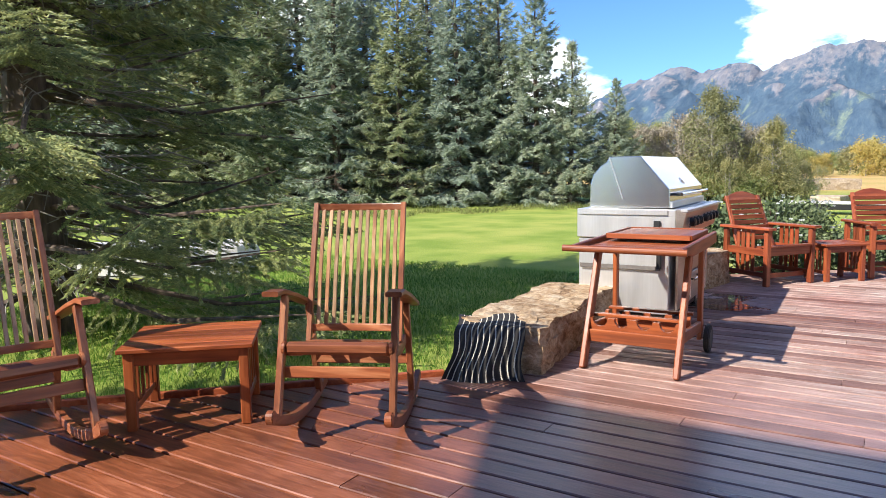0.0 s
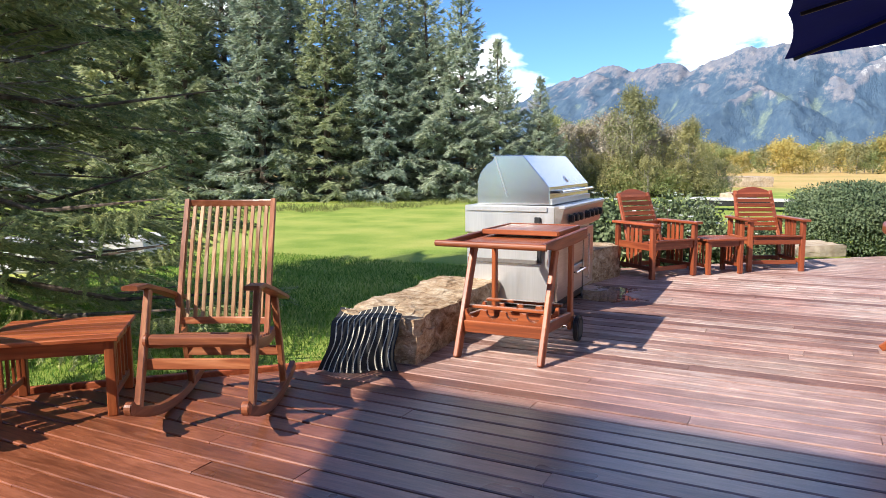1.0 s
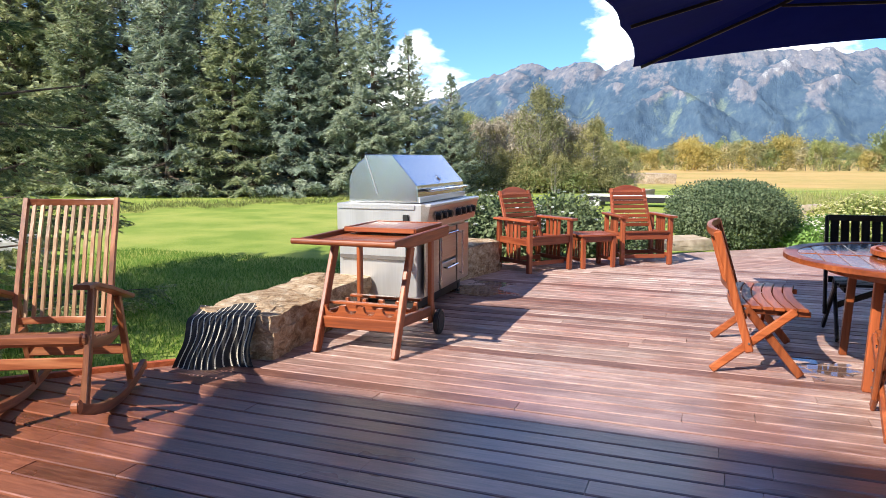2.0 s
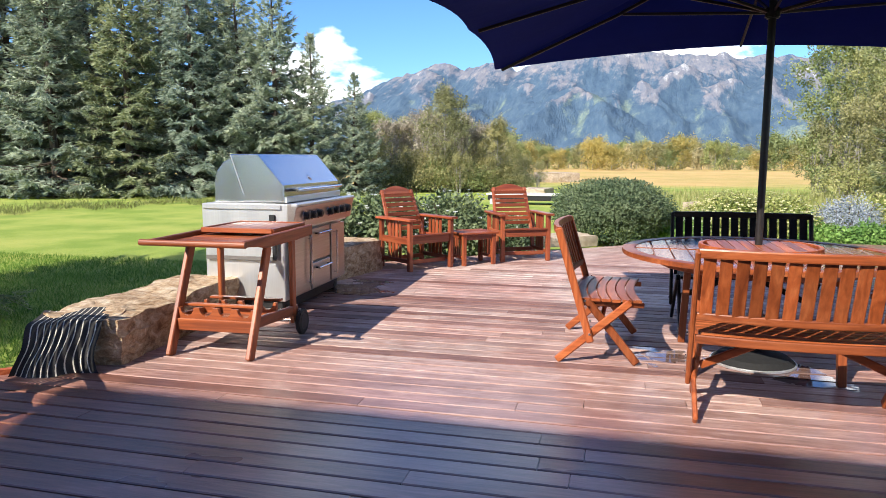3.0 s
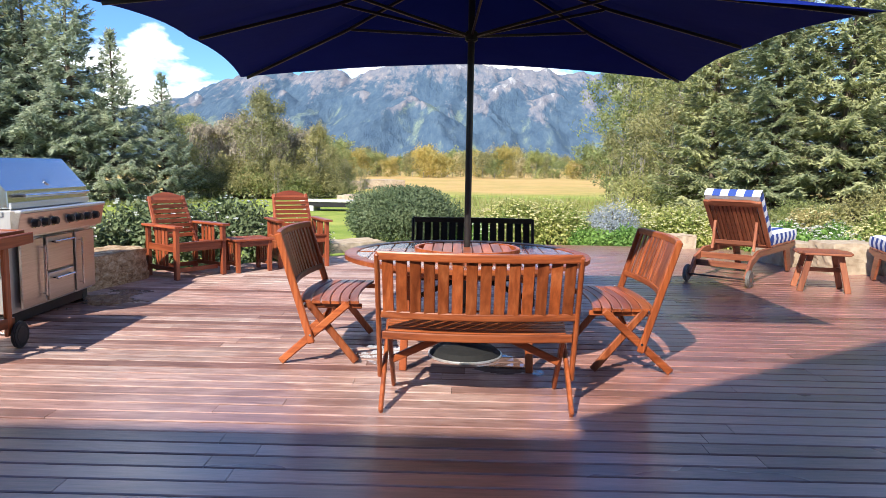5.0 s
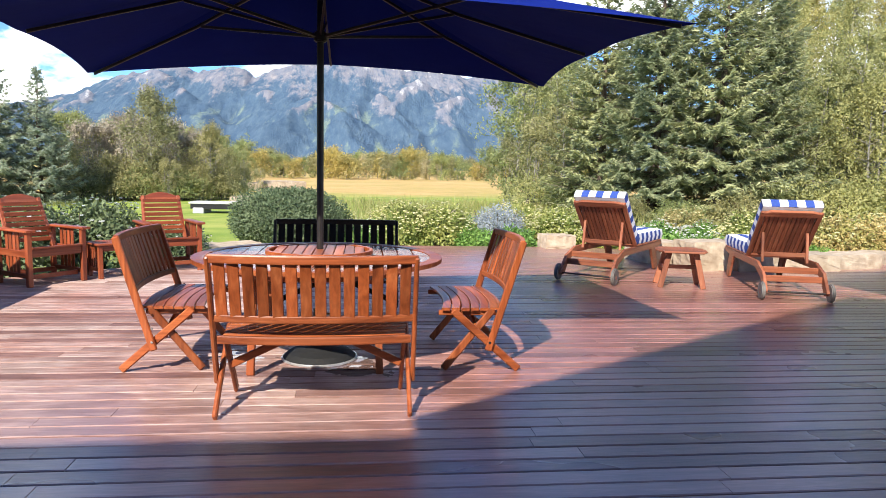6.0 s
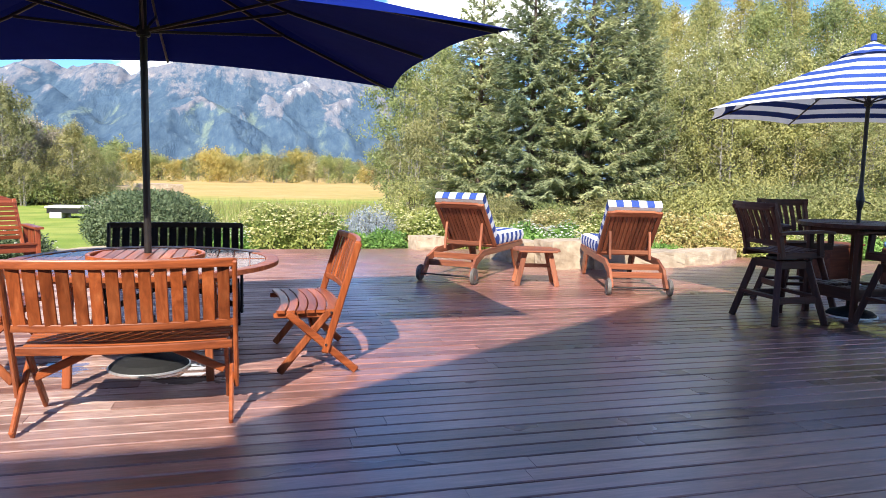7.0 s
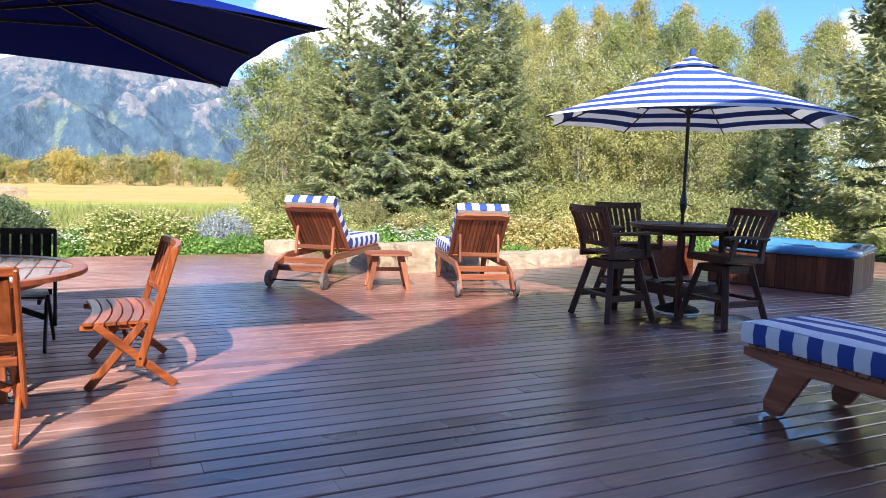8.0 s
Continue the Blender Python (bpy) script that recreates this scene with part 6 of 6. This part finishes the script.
stool_table = thing("round_side_table", "small round-cornered teak table between the loungers", "side table")
for i in range(5):
    half = (0.20, 0.24, 0.25, 0.24, 0.20)[i]
    part("top_slat", beam((-half, -0.19 + 0.095 * i, 0.37), (half, -0.19 + 0.095 * i, 0.37), 0.088, 0.022, 0.006), LOUNGE_WOOD, stool_table)
for s in (-1, 1):
    for k in (-1, 1):
        part("leg", beam((s * 0.21, k * 0.16, 0), (s * 0.13, k * 0.13, 0.36), 0.055, 0.026, 0.004, (0, 1, 0)), LOUNGE_WOOD, stool_table)
    part("stretcher", beam((s * 0.165, -0.15, 0.20), (s * 0.165, 0.15, 0.20), 0.02, 0.04, 0.003), LOUNGE_WOOD, stool_table)
part("cross_rail", beam((-0.16, 0, 0.20), (0.16, 0, 0.20), 0.02, 0.04, 0.003), LOUNGE_WOOD, stool_table)
put(stool_table, 6.25, 8.52, 0, -15, 1.2)


# ---- bar set ----
def bar_stool(label):
    """High swivel stool with arms on a splayed base; sitter looks to -y."""
    st = thing("bar_stool", label, "bar stool", "bar stools at the high table")
    W = DARKWOOD
    for s in (-1, 1):
        for k in (-1, 1):
            part("leg", beam((s * 0.31, k * 0.29, 0), (s * 0.165, k * 0.165, 0.60), 0.062, 0.062, 0.006), W, st)
        part("foot_rail", beam((s * 0.25, -0.23, 0.235), (s * 0.25, 0.23, 0.235), 0.034, 0.065, 0.004), W, st)
        part("front_foot_rail", beam((-0.25, s * 0.23, 0.265), (0.25, s * 0.23, 0.265), 0.065, 0.034, 0.004), W, st)
        part("base_apron", beam((s * 0.165, -0.165, 0.57), (s * 0.165, 0.165, 0.57), 0.03, 0.08, 0.004), W, st)
        part("end_apron", beam((-0.165, s * 0.165, 0.57), (0.165, s * 0.165, 0.57), 0.03, 0.08, 0.004), W, st)
        part("arm_post", beam((s * 0.265, -0.22, 0.67), (s * 0.275, -0.19, 0.885), 0.04, 0.06, 0.005), W, st)
        part("arm", ribbon([(s * 0.285, -0.32, 0.895), (s * 0.29, -0.2, 0.905), (s * 0.285, 0.0, 0.90), (s * 0.265, 0.16, 0.89), (s * 0.255, 0.27, 0.88)], 0.085, 0.028), W, st)
        part("back_stile", ribbon([(s * 0.245, 0.20, 0.66), (s * 0.245, 0.245, 0.85), (s * 0.255, 0.31, 1.03), (s * 0.27, 0.37, 1.15)], 0.045, 0.05), W, st)
        part("seat_rail", beam((s * 0.245, -0.26, 0.68), (s * 0.245, 0.25, 0.665), 0.034, 0.06, 0.004), W, st)
    part("swivel_plate", disc(0.14, 0.03, (0, 0, 0.628), "z", 24, 0.004), BLACKMETAL, st)
    part("seat_front", beam((-0.26, -0.265, 0.68), (0.26, -0.265, 0.68), 0.03, 0.07, 0.006), W, st)
    for i in range(6):
        yy = -0.245 + 0.088 * i
        part("seat_slat", beam((-0.235, yy, 0.708 - 0.003 * i), (0.235, yy, 0.708 - 0.003 * i), 0.078, 0.022, 0.005), W, st)
    part("top_rail", ribbon([(x, 0.355 + dy, 1.135 + 0.2 * (0.03 - dy)) for x, dy in arc(0.60, 0.035)], 0.032, 0.075, (0, 1, 0)), W, st)
    part("low_rail", ribbon([(x, 0.225 + dy, 0.79) for x, dy in arc(0.49, 0.03)], 0.026, 0.05, (0, 1, 0)), W, st)
    for i in range(6):
        x = -0.185 + 0.074 * i
        dy = 0.03 * (1 - (x / 0.26) ** 2)
        part("back_slat", ribbon([(x, 0.228 + dy, 0.80), (x, 0.265 + dy, 0.93), (x * 1.04, 0.352 + dy, 1.11)], 0.052, 0.014), W, st)
    return st


BX, BY = 8.78, 6.08
stool = bar_stool("dark brown slatted wooden bar stool with arms")
put(stool, 7.83, 6.04, 0, 90)
again(stool, 8.76, 5.42, 0, -90)
again(stool, 8.66, 6.78, 0, -12)
bar_table = thing("bar_table", "high dark wooden bar table with a lower shelf", "bar table")
part("table_edge", ribbon([(0.53 * math.cos(a), 0.53 * math.sin(a), 0.955) for a in (2 * math.pi * i / 40 for i in range(41))], 0.04, 0.06, (0, 0, 1)), DARKWOOD[0], bar_table)
for i in range(9):
    x0 = -0.50 + 1.0 * (i + 0.5) / 9
    half = math.sqrt(0.515 ** 2 - x0 ** 2)
    for s in (-1, 1):
        part("top_slat", beam((x0, s * 0.03, 0.96), (x0, s * half, 0.96), 0.105, 0.022, 0.003), DARKWOOD, bar_table)
for s in (-1, 1):
    for k in (-1, 1):
        part("leg", beam((s * 0.30, k * 0.30, 0), (s * 0.30, k * 0.30, 0.945), 0.056, 0.056, 0.006), DARKWOOD, bar_table)
    part("shelf_rail", beam((s * 0.30, -0.30, 0.27), (s * 0.30, 0.30, 0.27), 0.03, 0.12, 0.004), DARKWOOD, bar_table)
    part("shelf_end", beam((-0.30, s * 0.30, 0.27), (0.30, s * 0.30, 0.27), 0.03, 0.12, 0.004), DARKWOOD, bar_table)
    part("apron", beam((s * 0.30, -0.30, 0.90), (s * 0.30, 0.30, 0.90), 0.03, 0.07, 0.004), DARKWOOD, bar_table)
    part("end_apron", beam((-0.30, s * 0.30, 0.90), (0.30, s * 0.30, 0.90), 0.03, 0.07, 0.004), DARKWOOD, bar_table)
for i in range(5):
    for s in (-1, 1):
        part("shelf_slat", beam((-0.24 + 0.12 * i, s * 0.07, 0.325), (-0.24 + 0.12 * i, s * 0.30, 0.325), 0.10, 0.018, 0.003), DARKWOOD, bar_table)
put(bar_table, BX, BY, 0, 2)
put(parasol_base("round black parasol base with a silver rim under the bar table", 0.24), BX, BY)

striped = thing("striped_parasol", "blue and white striped round parasol over the bar table", "parasol")
R8, Z8, A8 = 1.62, 2.085, 2.80
rim8 = [(R8 * math.cos(radians(22.5 + 45 * i)), R8 * math.sin(radians(22.5 + 45 * i)), Z8) for i in range(8)]
canopy_panels(striped, rim8, (0, 0, A8 - 0.04), 0.04, 0.03, 13, [CANVASWHITE, CANVASBLUE])
cap = [(0.33 * math.cos(radians(22.5 + 45 * i)), 0.33 * math.sin(radians(22.5 + 45 * i)), A8 - 0.165) for i in range(8)]
canopy_panels(striped, cap, (0, 0, A8 + 0.0), 0.01, 0.10, 4, [CANVASWHITE, CANVASBLUE], "vent_panel")
part("pole", rod((0, 0, 0.12), (0, 0, A8), 0.020, 0.020, 16), BLACKMETAL, striped)
crank = part("crank_housing", rod((0, 0, 1.10), (0, 0, 1.20), 0.024, 0.042, 16, rod((0, 0, 1.20), (0, 0, 1.32), 0.042, 0.024, 16)), BLACKPLASTIC, striped)
part("crank_handle", rod((0.03, 0, 1.2), (0.13, -0.02, 1.17), 0.008, 0.008, 8), BLACKPLASTIC, crank)
part("finial", disc(0.028, 0.08, (0, 0, A8 + 0.03), "z", 12, 0.01), BLUECLOTH, striped)
part("hub", disc(0.04, 0.06, (0, 0, 2.18), "z", 16, 0.006), BLACKMETAL, striped)
for q in rim8:
    a, b = Vector((0, 0, A8 - 0.07)), Vector(q) - Vector((0, 0, 0.015))
    mid = a.lerp(b, 0.5) - Vector((0, 0, 0.03))
    part("rib", beam(a, mid, 0.012, 0.016, 0.002), BLACKMETAL, striped)
    part("rib", beam(mid, b, 0.012, 0.016, 0.002), BLACKMETAL, striped)
    part("strut", beam((0, 0, 2.18), a.lerp(b, 0.45) - Vector((0, 0, 0.045)), 0.010, 0.014, 0.002), BLACKMETAL, striped)
put(striped, BX, BY, 0, 8)

# ---- hot tub ----
tub = thing("hot_tub", "square hot tub with blue shell and red cedar skirt, uncovered", "hot tub")
S = 0.95
for k in range(4):
    side = part("side_panel", block((2 * S - 0.06, 0.03, 0.50), (0, 0, 0.25), 0.004), CEDAR, tub)
    side.matrix_basis = pose(0, 0, 0, 0, 0, 90 * k) @ pose(0, -S + 0.03, 0)
    for i in range(14):
        part("skirt_board", beam((-S + 0.05 + (2 * S - 0.1) * (i + 0.5) / 14, -0.022, 0.02), (-S + 0.05 + (2 * S - 0.1) * (i + 0.5) / 14, -0.022, 0.485), (2 * S - 0.1) / 14 - 0.006, 0.016, 0.003, (0, 1, 0)), CEDAR, side)
bm = bmesh.new()
prof = ((S + 0.03, 0.50), (S + 0.05, 0.53), (S + 0.04, 0.575), (S - 0.02, 0.60), (S - 0.18, 0.60), (S - 0.24, 0.575), (S - 0.27, 0.48), (S - 0.42, 0.25), (S - 0.55, 0.20))
rings = []
for q, z in prof:
    ring = []
    for i in range(48):
        a = 2 * math.pi * i / 48
        c, s = math.cos(a), math.sin(a)
        k = q / (abs(c) ** 8 + abs(s) ** 8) ** 0.125
        ring.append(bm.verts.new((k * c, k * s, z + (0.012 * math.sin(4 * a) if 0.59 < z else 0))))
    rings.append(ring)
for r0, r1 in zip(rings, rings[1:]):
    for i in range(48):
        bm.faces.new((r0[i], r0[(i + 1) % 48], r1[(i + 1) % 48], r1[i]))
bm.faces.new(rings[-1])
part("shell", bm, TUBSHELL, tub, smooth=True)
part("water", block((2 * S - 0.60, 2 * S - 0.60, 0.01), (0, 0, 0.46), 0.0), WATER, tub)
for x, yy, w, d in ((-0.45, 0.70, 0.45, 0.12), (0.45, 0.70, 0.35, 0.12), (-0.70, -0.2, 0.12, 0.45)):
    part("headrest", block((w, d, 0.05), (x, yy, 0.60), 0.02), TUBSHELL, tub)
part("control_pad", block((0.22, 0.10, 0.02), (0.1, -0.83, 0.605), 0.008), GREYPLASTIC, tub)
put(tub, 12.36, 7.49, 0, 26)
step_box = thing("planter_box", "low red cedar box beside the hot tub", "box")
part("body", block((0.8, 0.5, 0.46), (0, 0, 0.23), 0.006), CEDAR, step_box)
part("lid", block((0.84, 0.54, 0.03), (0, 0, 0.475), 0.006), CEDAR, step_box)
put(step_box, 11.0, 8.7, 0, 15)


# ---- stones ----
def boulder(name, label, sx, sy, sz, seed, material, rough=0.10, cuts=5):
    """A roughly squared block of stone with broken faces."""
    bm = bmesh.new()
    bmesh.ops.create_cube(bm, size=1.0)
    bmesh.ops.subdivide_edges(bm, edges=bm.edges, cuts=cuts * 2, use_grid_fill=True)
    for v in bm.verts:
        c = v.co.copy()
        r = max(abs(c.x), abs(c.y), abs(c.z)) * 2
        soft = c.normalized() * 0.62
        q = c.lerp(soft, 0.05 + 0.16 * max(0.0, noise.noise(Vector((c.x * sx, c.y * sy, c.z * sz)) * 3.3 + Vector((seed, 2, 4)))))
        p = Vector((q.x * sx, q.y * sy, q.z * sz))
        n = noise.noise_vector((p * 2.1) + Vector((seed, 0, 0))) * rough * 0.75 + noise.noise_vector((p * 6) + Vector((seed, 5, 0))) * rough * 0.45 + noise.noise_vector((p * 17) + Vector((seed, 5, 3))) * rough * 0.2
        n.z *= 0.55 if c.z > 0.45 else 1.0
        ledge = 0.03 * round(noise.noise(p * 3 + Vector((0, seed, 0))) * 2)
        v.co = p + n * 0.6 + Vector((ledge * 0.4, ledge * 0.3, ledge * 0.25))
        v.co.z += sz / 2
    ob = part(name, bm, material)
    return tagged(ob, label, "stone")


put(boulder("boulder", "long flat-topped sandstone boulder at the deck's edge", 0.58, 1.74, 0.37, 2.0, STONE, 0.11, 15), -2.30, 5.00, -0.06, 4)
put(boulder("boulder", "low sandstone block in the edging beside the grill", 0.55, 1.15, 0.40, 5.0, STONE, 0.07, 5), -2.02, 7.95, -0.04, -14)
put(boulder("boulder", "flat tan stone under the clipped bush", 1.3, 0.6, 0.16, 7.0, PALESTONE, 0.06, 5), 0.15, 11.9, -0.06, 40)
for x, y, sx, sy, sz, turn, seed in ((7.35, 10.05, 0.75, 0.55, 0.44, 8, 11.0), (8.05, 9.98, 0.62, 0.55, 0.40, -4, 12.0), (8.85, 10.05, 0.95, 0.5, 0.26, 5, 13.0), (9.75, 10.3, 0.95, 0.5, 0.24, 16, 14.0), (10.6, 10.85, 0.85, 0.45, 0.20, 30, 15.0), (6.9, 10.9, 0.5, 0.8, 0.36, 15, 16.0), (5.85, 12.75, 0.55, 0.4, 0.26, 10, 17.0)):
    ob = put(boulder("wall_stone", "pale tan squared stone of the low planting wall", sx, sy, sz, seed, PALESTONE, 0.05, 4), x, y, -0.02, turn)
    tagged(ob, group="stones of the planting wall")

# striped towel over the boulder's end
towel = thing("towel", "black towel with thin cream stripes draped over the boulder", "towel")
LINES = 11


def drape(x, t):
    """The towel's cloth: over the top of the stone for t < 0.34, then falling outwards in loose folds."""
    down = max(0.0, t - 0.34) / 0.66
    fold = math.sin(x * 19 + 2.2 * t) * 0.035 * down + math.sin(x * 43 + 7 * t) * 0.012 * down
    yy = 0.24 - 0.36 * min(t / 0.34, 1) - 0.17 * math.sin(down * 1.45) - fold
    z = 0.335 - 0.02 * t - 0.345 * down ** 1.3 + 0.010 * math.sin(15 * x + 3 * t) * (1 - down)
    sway = 0.035 * math.sin(5.5 * t + 6 * x) * down - 0.10 * down * (0.5 - x) + 0.006 * math.sin(13 * t + 3 * x)
    return x + sway, yy, max(z, 0.006)


for i in range(2 * LINES + 1):
    wide = 0.46 / (LINES * 1.22 + 1) * (0.22 if i % 2 else 1.0)
    u = -0.23 + 0.46 / (LINES * 1.22 + 1) * (i // 2 * 1.22 + (1.0 if i % 2 else 0.0))
    bm = bmesh.new()
    cols = [[bm.verts.new(drape(u + off, j / 26)) for j in range(27)] for off in (0.0, wide / 2, wide)]
    for c0, c1 in zip(cols, cols[1:]):
        for j in range(26):
            bm.faces.new((c0[j], c1[j], c1[j + 1], c0[j + 1]))
    bmesh.ops.recalc_face_normals(bm, faces=bm.faces)
    part("stripe" if i % 2 else "band", bm, CREAMCLOTH if i % 2 else BLACKCLOTH, towel, smooth=True)
put(towel, -2.28, 4.14, 0.0, 27, 0.95)

put(boulder("boulder", "pale flat rock on the lawn beyond the spruce", 3.0, 1.3, 0.5, 21.0, CONCRETE, 0.10, 5), -9.7, 6.9, GZ - 0.08, 35)
for x, y, sx, sz, seed in ((-1.9, 27.0, 1.3, 0.5, 22.0), (-6.0, 52.0, 2.6, 0.7, 23.0), (-3.6, 54.0, 3.2, 0.8, 24.0), (3.2, 19.5, 0.8, 0.5, 25.0), (4.6, 21.0, 0.9, 0.45, 26.0), (6.6, 17.6, 0.8, 0.5, 27.0)):
    put(boulder("meadow_rock", "pale weathered rock lying in the meadow", sx, sx * 0.7, sz, seed, PALESTONE, 0.10, 4), x, y, rise(x, y) - 0.08, seed * 20)

bridge = thing("footbridge", "low flat footbridge of dark timber with a pale worn top", "footbridge")
part("walkway", block((4.6, 0.9, 0.06), (0, 0, 0.33), 0.01), CONCRETE, bridge, "pale worn boards")
for k in (-0.38, 0.38):
    part("bearer", block((4.5, 0.10, 0.16), (0, k, 0.22), 0.01), CASTBLACK, bridge)
for k in (-2.0, 2.0):
    part("footing", block((0.35, 0.9, 0.20), (k, 0, 0.08), 0.02), CONCRETE, bridge)
put(bridge, -0.9, 24.0, GZ + 0.0, -4)


# ---- planting round the deck ----
put(shrub("clipped_bush", "large rounded clipped dark green bush", 1.10, 0.95, 1.28, 41, HEDGE, 46000, 0.046, None, 0, 0.12, clipped=0.9), 1.0, 13.5, GZ)
flower_a = shrub("flowering_shrub", "yellow-green shrub dotted with small cream flowers", 0.62, 0.55, 0.85, 42, POTENTILLA, 6000, 0.055, YELLOWPETAL, 260)
flower_b = shrub("flowering_shrub", "low bright green plant with white flowers", 0.55, 0.5, 0.6, 43, BEDLEAF, 4500, 0.06, PETAL, 300, 0.35)
flower_c = shrub("lavender_clump", "pale blue-grey flowering clump", 0.60, 0.5, 0.92, 44, SAGELEAF, 6500, 0.035, None, 0, 0.2)
flower_d = shrub("russet_shrub", "russet and yellow shrub in the bed", 0.68, 0.6, 0.9, 45, RUSSETLEAF, 5800, 0.055, YELLOWPETAL, 160, 0.3)
flower_e = shrub("bed_plant", "leafy bright green bed plant", 0.5, 0.5, 0.55, 46, BEDLEAF, 4000, 0.065, None, 0, 0.35)
shrub_f = shrub("flowering_shrub", "dark green shrub with white flowers behind the armchairs", 0.65, 0.55, 0.9, 47, HEDGE, 6500, 0.055, PETAL, 60, 0.3)
BED = ((flower_e, 2.05, 13.7, 0.9), (flower_b, 2.5, 14.1, 0.9), (flower_a, 3.15, 14.0, 1.1), (flower_a, 3.85, 13.85, 1.05), (flower_e, 4.45, 13.55, 0.95), (flower_c, 4.98, 13.95, 1.05),
       (flower_e, 5.2, 13.45, 0.9), (flower_a, 6.15, 13.75, 1.15), (flower_a, 6.9, 13.4, 0.95), (flower_b, 8.0, 13.2, 1.05), (flower_b, 8.75, 13.0, 1.1), (flower_a, 9.3, 12.1, 1.1), (flower_d, 10.5, 11.95, 1.1),
       (flower_d, 11.3, 11.6, 1.05), (flower_a, 11.9, 11.0, 0.9), (flower_e, 12.3, 11.3, 1.0), (flower_a, 13.0, 11.1, 0.95), (flower_e, 13.8, 10.9, 1.0), (flower_d, 14.8, 10.6, 1.0), (shrub_f, 16.0, 11.5, 1.3), (flower_a, 17.2, 11.0, 1.2),
       (flower_e, 7.5, 12.3, 1.0), (flower_b, 8.3, 11.9, 0.8), (flower_e, 9.9, 11.4, 0.8), (flower_a, 1.7, 15.2, 1.0), (flower_a, 2.9, 15.4, 1.0), (flower_e, 4.3, 15.2, 1.1), (flower_a, 5.6, 15.0, 1.05), (flower_a, 7.3, 14.7, 1.1), (flower_d, 9.0, 14.2, 1.0), (flower_e, 10.3, 13.6, 1.2), (flower_a, 12.2, 13.0, 1.1), (flower_e, 14.3, 12.6, 1.2),
       (shrub_f, -2.75, 8.9, 1.1), (shrub_f, -2.1, 9.75, 1.2), (shrub_f, -1.35, 10.6, 1.2), (flower_e, -2.9, 8.2, 0.8), (shrub_f, -0.45, 11.3, 0.75), (flower_e, -0.95, 11.6, 0.8))
seen = set()
rg = random.Random(5)
for ob, x, y, size in BED:
    if ob.name in seen:
        again(ob, x, y, GZ, rg.uniform(0, 360), size * rg.uniform(0.92, 1.08))
    else:
        seen.add(ob.name)
        put(ob, x, y, GZ, rg.uniform(0, 360), size)


def blades(name, label, spots, lo, hi, wide, material, seed):
    """Single grass blades standing at these spots."""
    rs = np.random.RandomState(seed)
    n = len(spots)
    D = np.stack([rs.normal(0, 0.35, n), rs.normal(0, 0.35, n), np.ones(n)], 1)
    U = rs.normal(0, 1, (n, 3)) * np.array((1, 1, 0.1))
    L = rs.uniform(lo, hi, n)
    me = quads_mesh(name, leaf_quads(spots, D, U, L, np.full(n, wide), 0.2), material)
    return tagged(part(name, me, material), label, "grass", kind="stuff")


rs = np.random.RandomState(3)
n = 90000
x, y = rs.uniform(-8.5, -1.9, n), rs.uniform(-0.5, 9.5, n)
keep = (y > np.where(y < 3.9, x + 6.40, -9)) & ((x < -2.5) | (y < 3.9)) & (y > x + 6.40 - 50 * (y > 3.9))
spots = np.stack([x, y, np.full(n, GZ)], 1)[keep]
blades("lawn_grass", "short mown lawn grass beside the deck", spots, 0.035, 0.07, 0.006, GRASSBLADE, 4)
n = 11000
az = rs.uniform(-75, -15, n)
dist = 0.9 + np.abs(rs.normal(0, 1.6, n)) + 0.7 * np.sin(az * 0.9) + 0.4 * np.sin(az * 2.7)
edge_d = np.interp(az, (-75, -60, -45, -30, -15), (17.5, 18.5, 20.2, 23.0, 26.5)) + dist
spots = np.stack([edge_d * np.sin(np.radians(az)), 0.2 + edge_d * np.cos(np.radians(az)), np.full(n, GZ)], 1)
blades("tall_grass", "tall pale grass along the edge of the wood", spots, 0.05, 0.22, 0.016, TALLGRASS, 6)
n = 30000
x, y = rs.uniform(-6, 30, n), rs.uniform(12, 32, n)
keep = (y > np.where(x > 10, 13.0, 15.5) + np.abs(rs.normal(0, 1.5, n))) & (x > 1.5 - (y - 15) * 0.1)
spots = np.stack([x, y, np.full(n, GZ - 0.03)], 1)[keep]
blades("meadow_grass", "rough meadow grass behind the flower bed", spots, 0.15, 0.55, 0.022, MEADOWGRASS, 7)


# ---- deck boards, one by one ----
tilt = random.Random(12)
for yy, a0, a1, b0, b1, dz in near[:300]:
    vs, fs = board_shape(a0 - a0, a1 - a0, b0 - a0, b1 - a0, PITCH - GAP)
    me = bpy.data.meshes.new("board")
    me.from_pydata(vs, [], fs)
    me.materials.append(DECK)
    ob = new("board", me)
    ob.parent = deck
    ob.location = (a0, yy, dz)
    ob.rotation_euler = (tilt.uniform(-0.011, 0.011), 0, 0)
vs_all, fs_all = [], []
for yy, a0, a1, b0, b1, dz in near[300:]:
    vs, fs = board_shape(a0, a1, b0, b1, PITCH - GAP)
    k = len(vs_all)
    vs_all += [(vx, vy + yy, vz + dz) for vx, vy, vz in vs]
    fs_all += [tuple(i + k for i in f) for f in fs]
me = bpy.data.meshes.new("outer_boards")
me.from_pydata(vs_all, [], fs_all)
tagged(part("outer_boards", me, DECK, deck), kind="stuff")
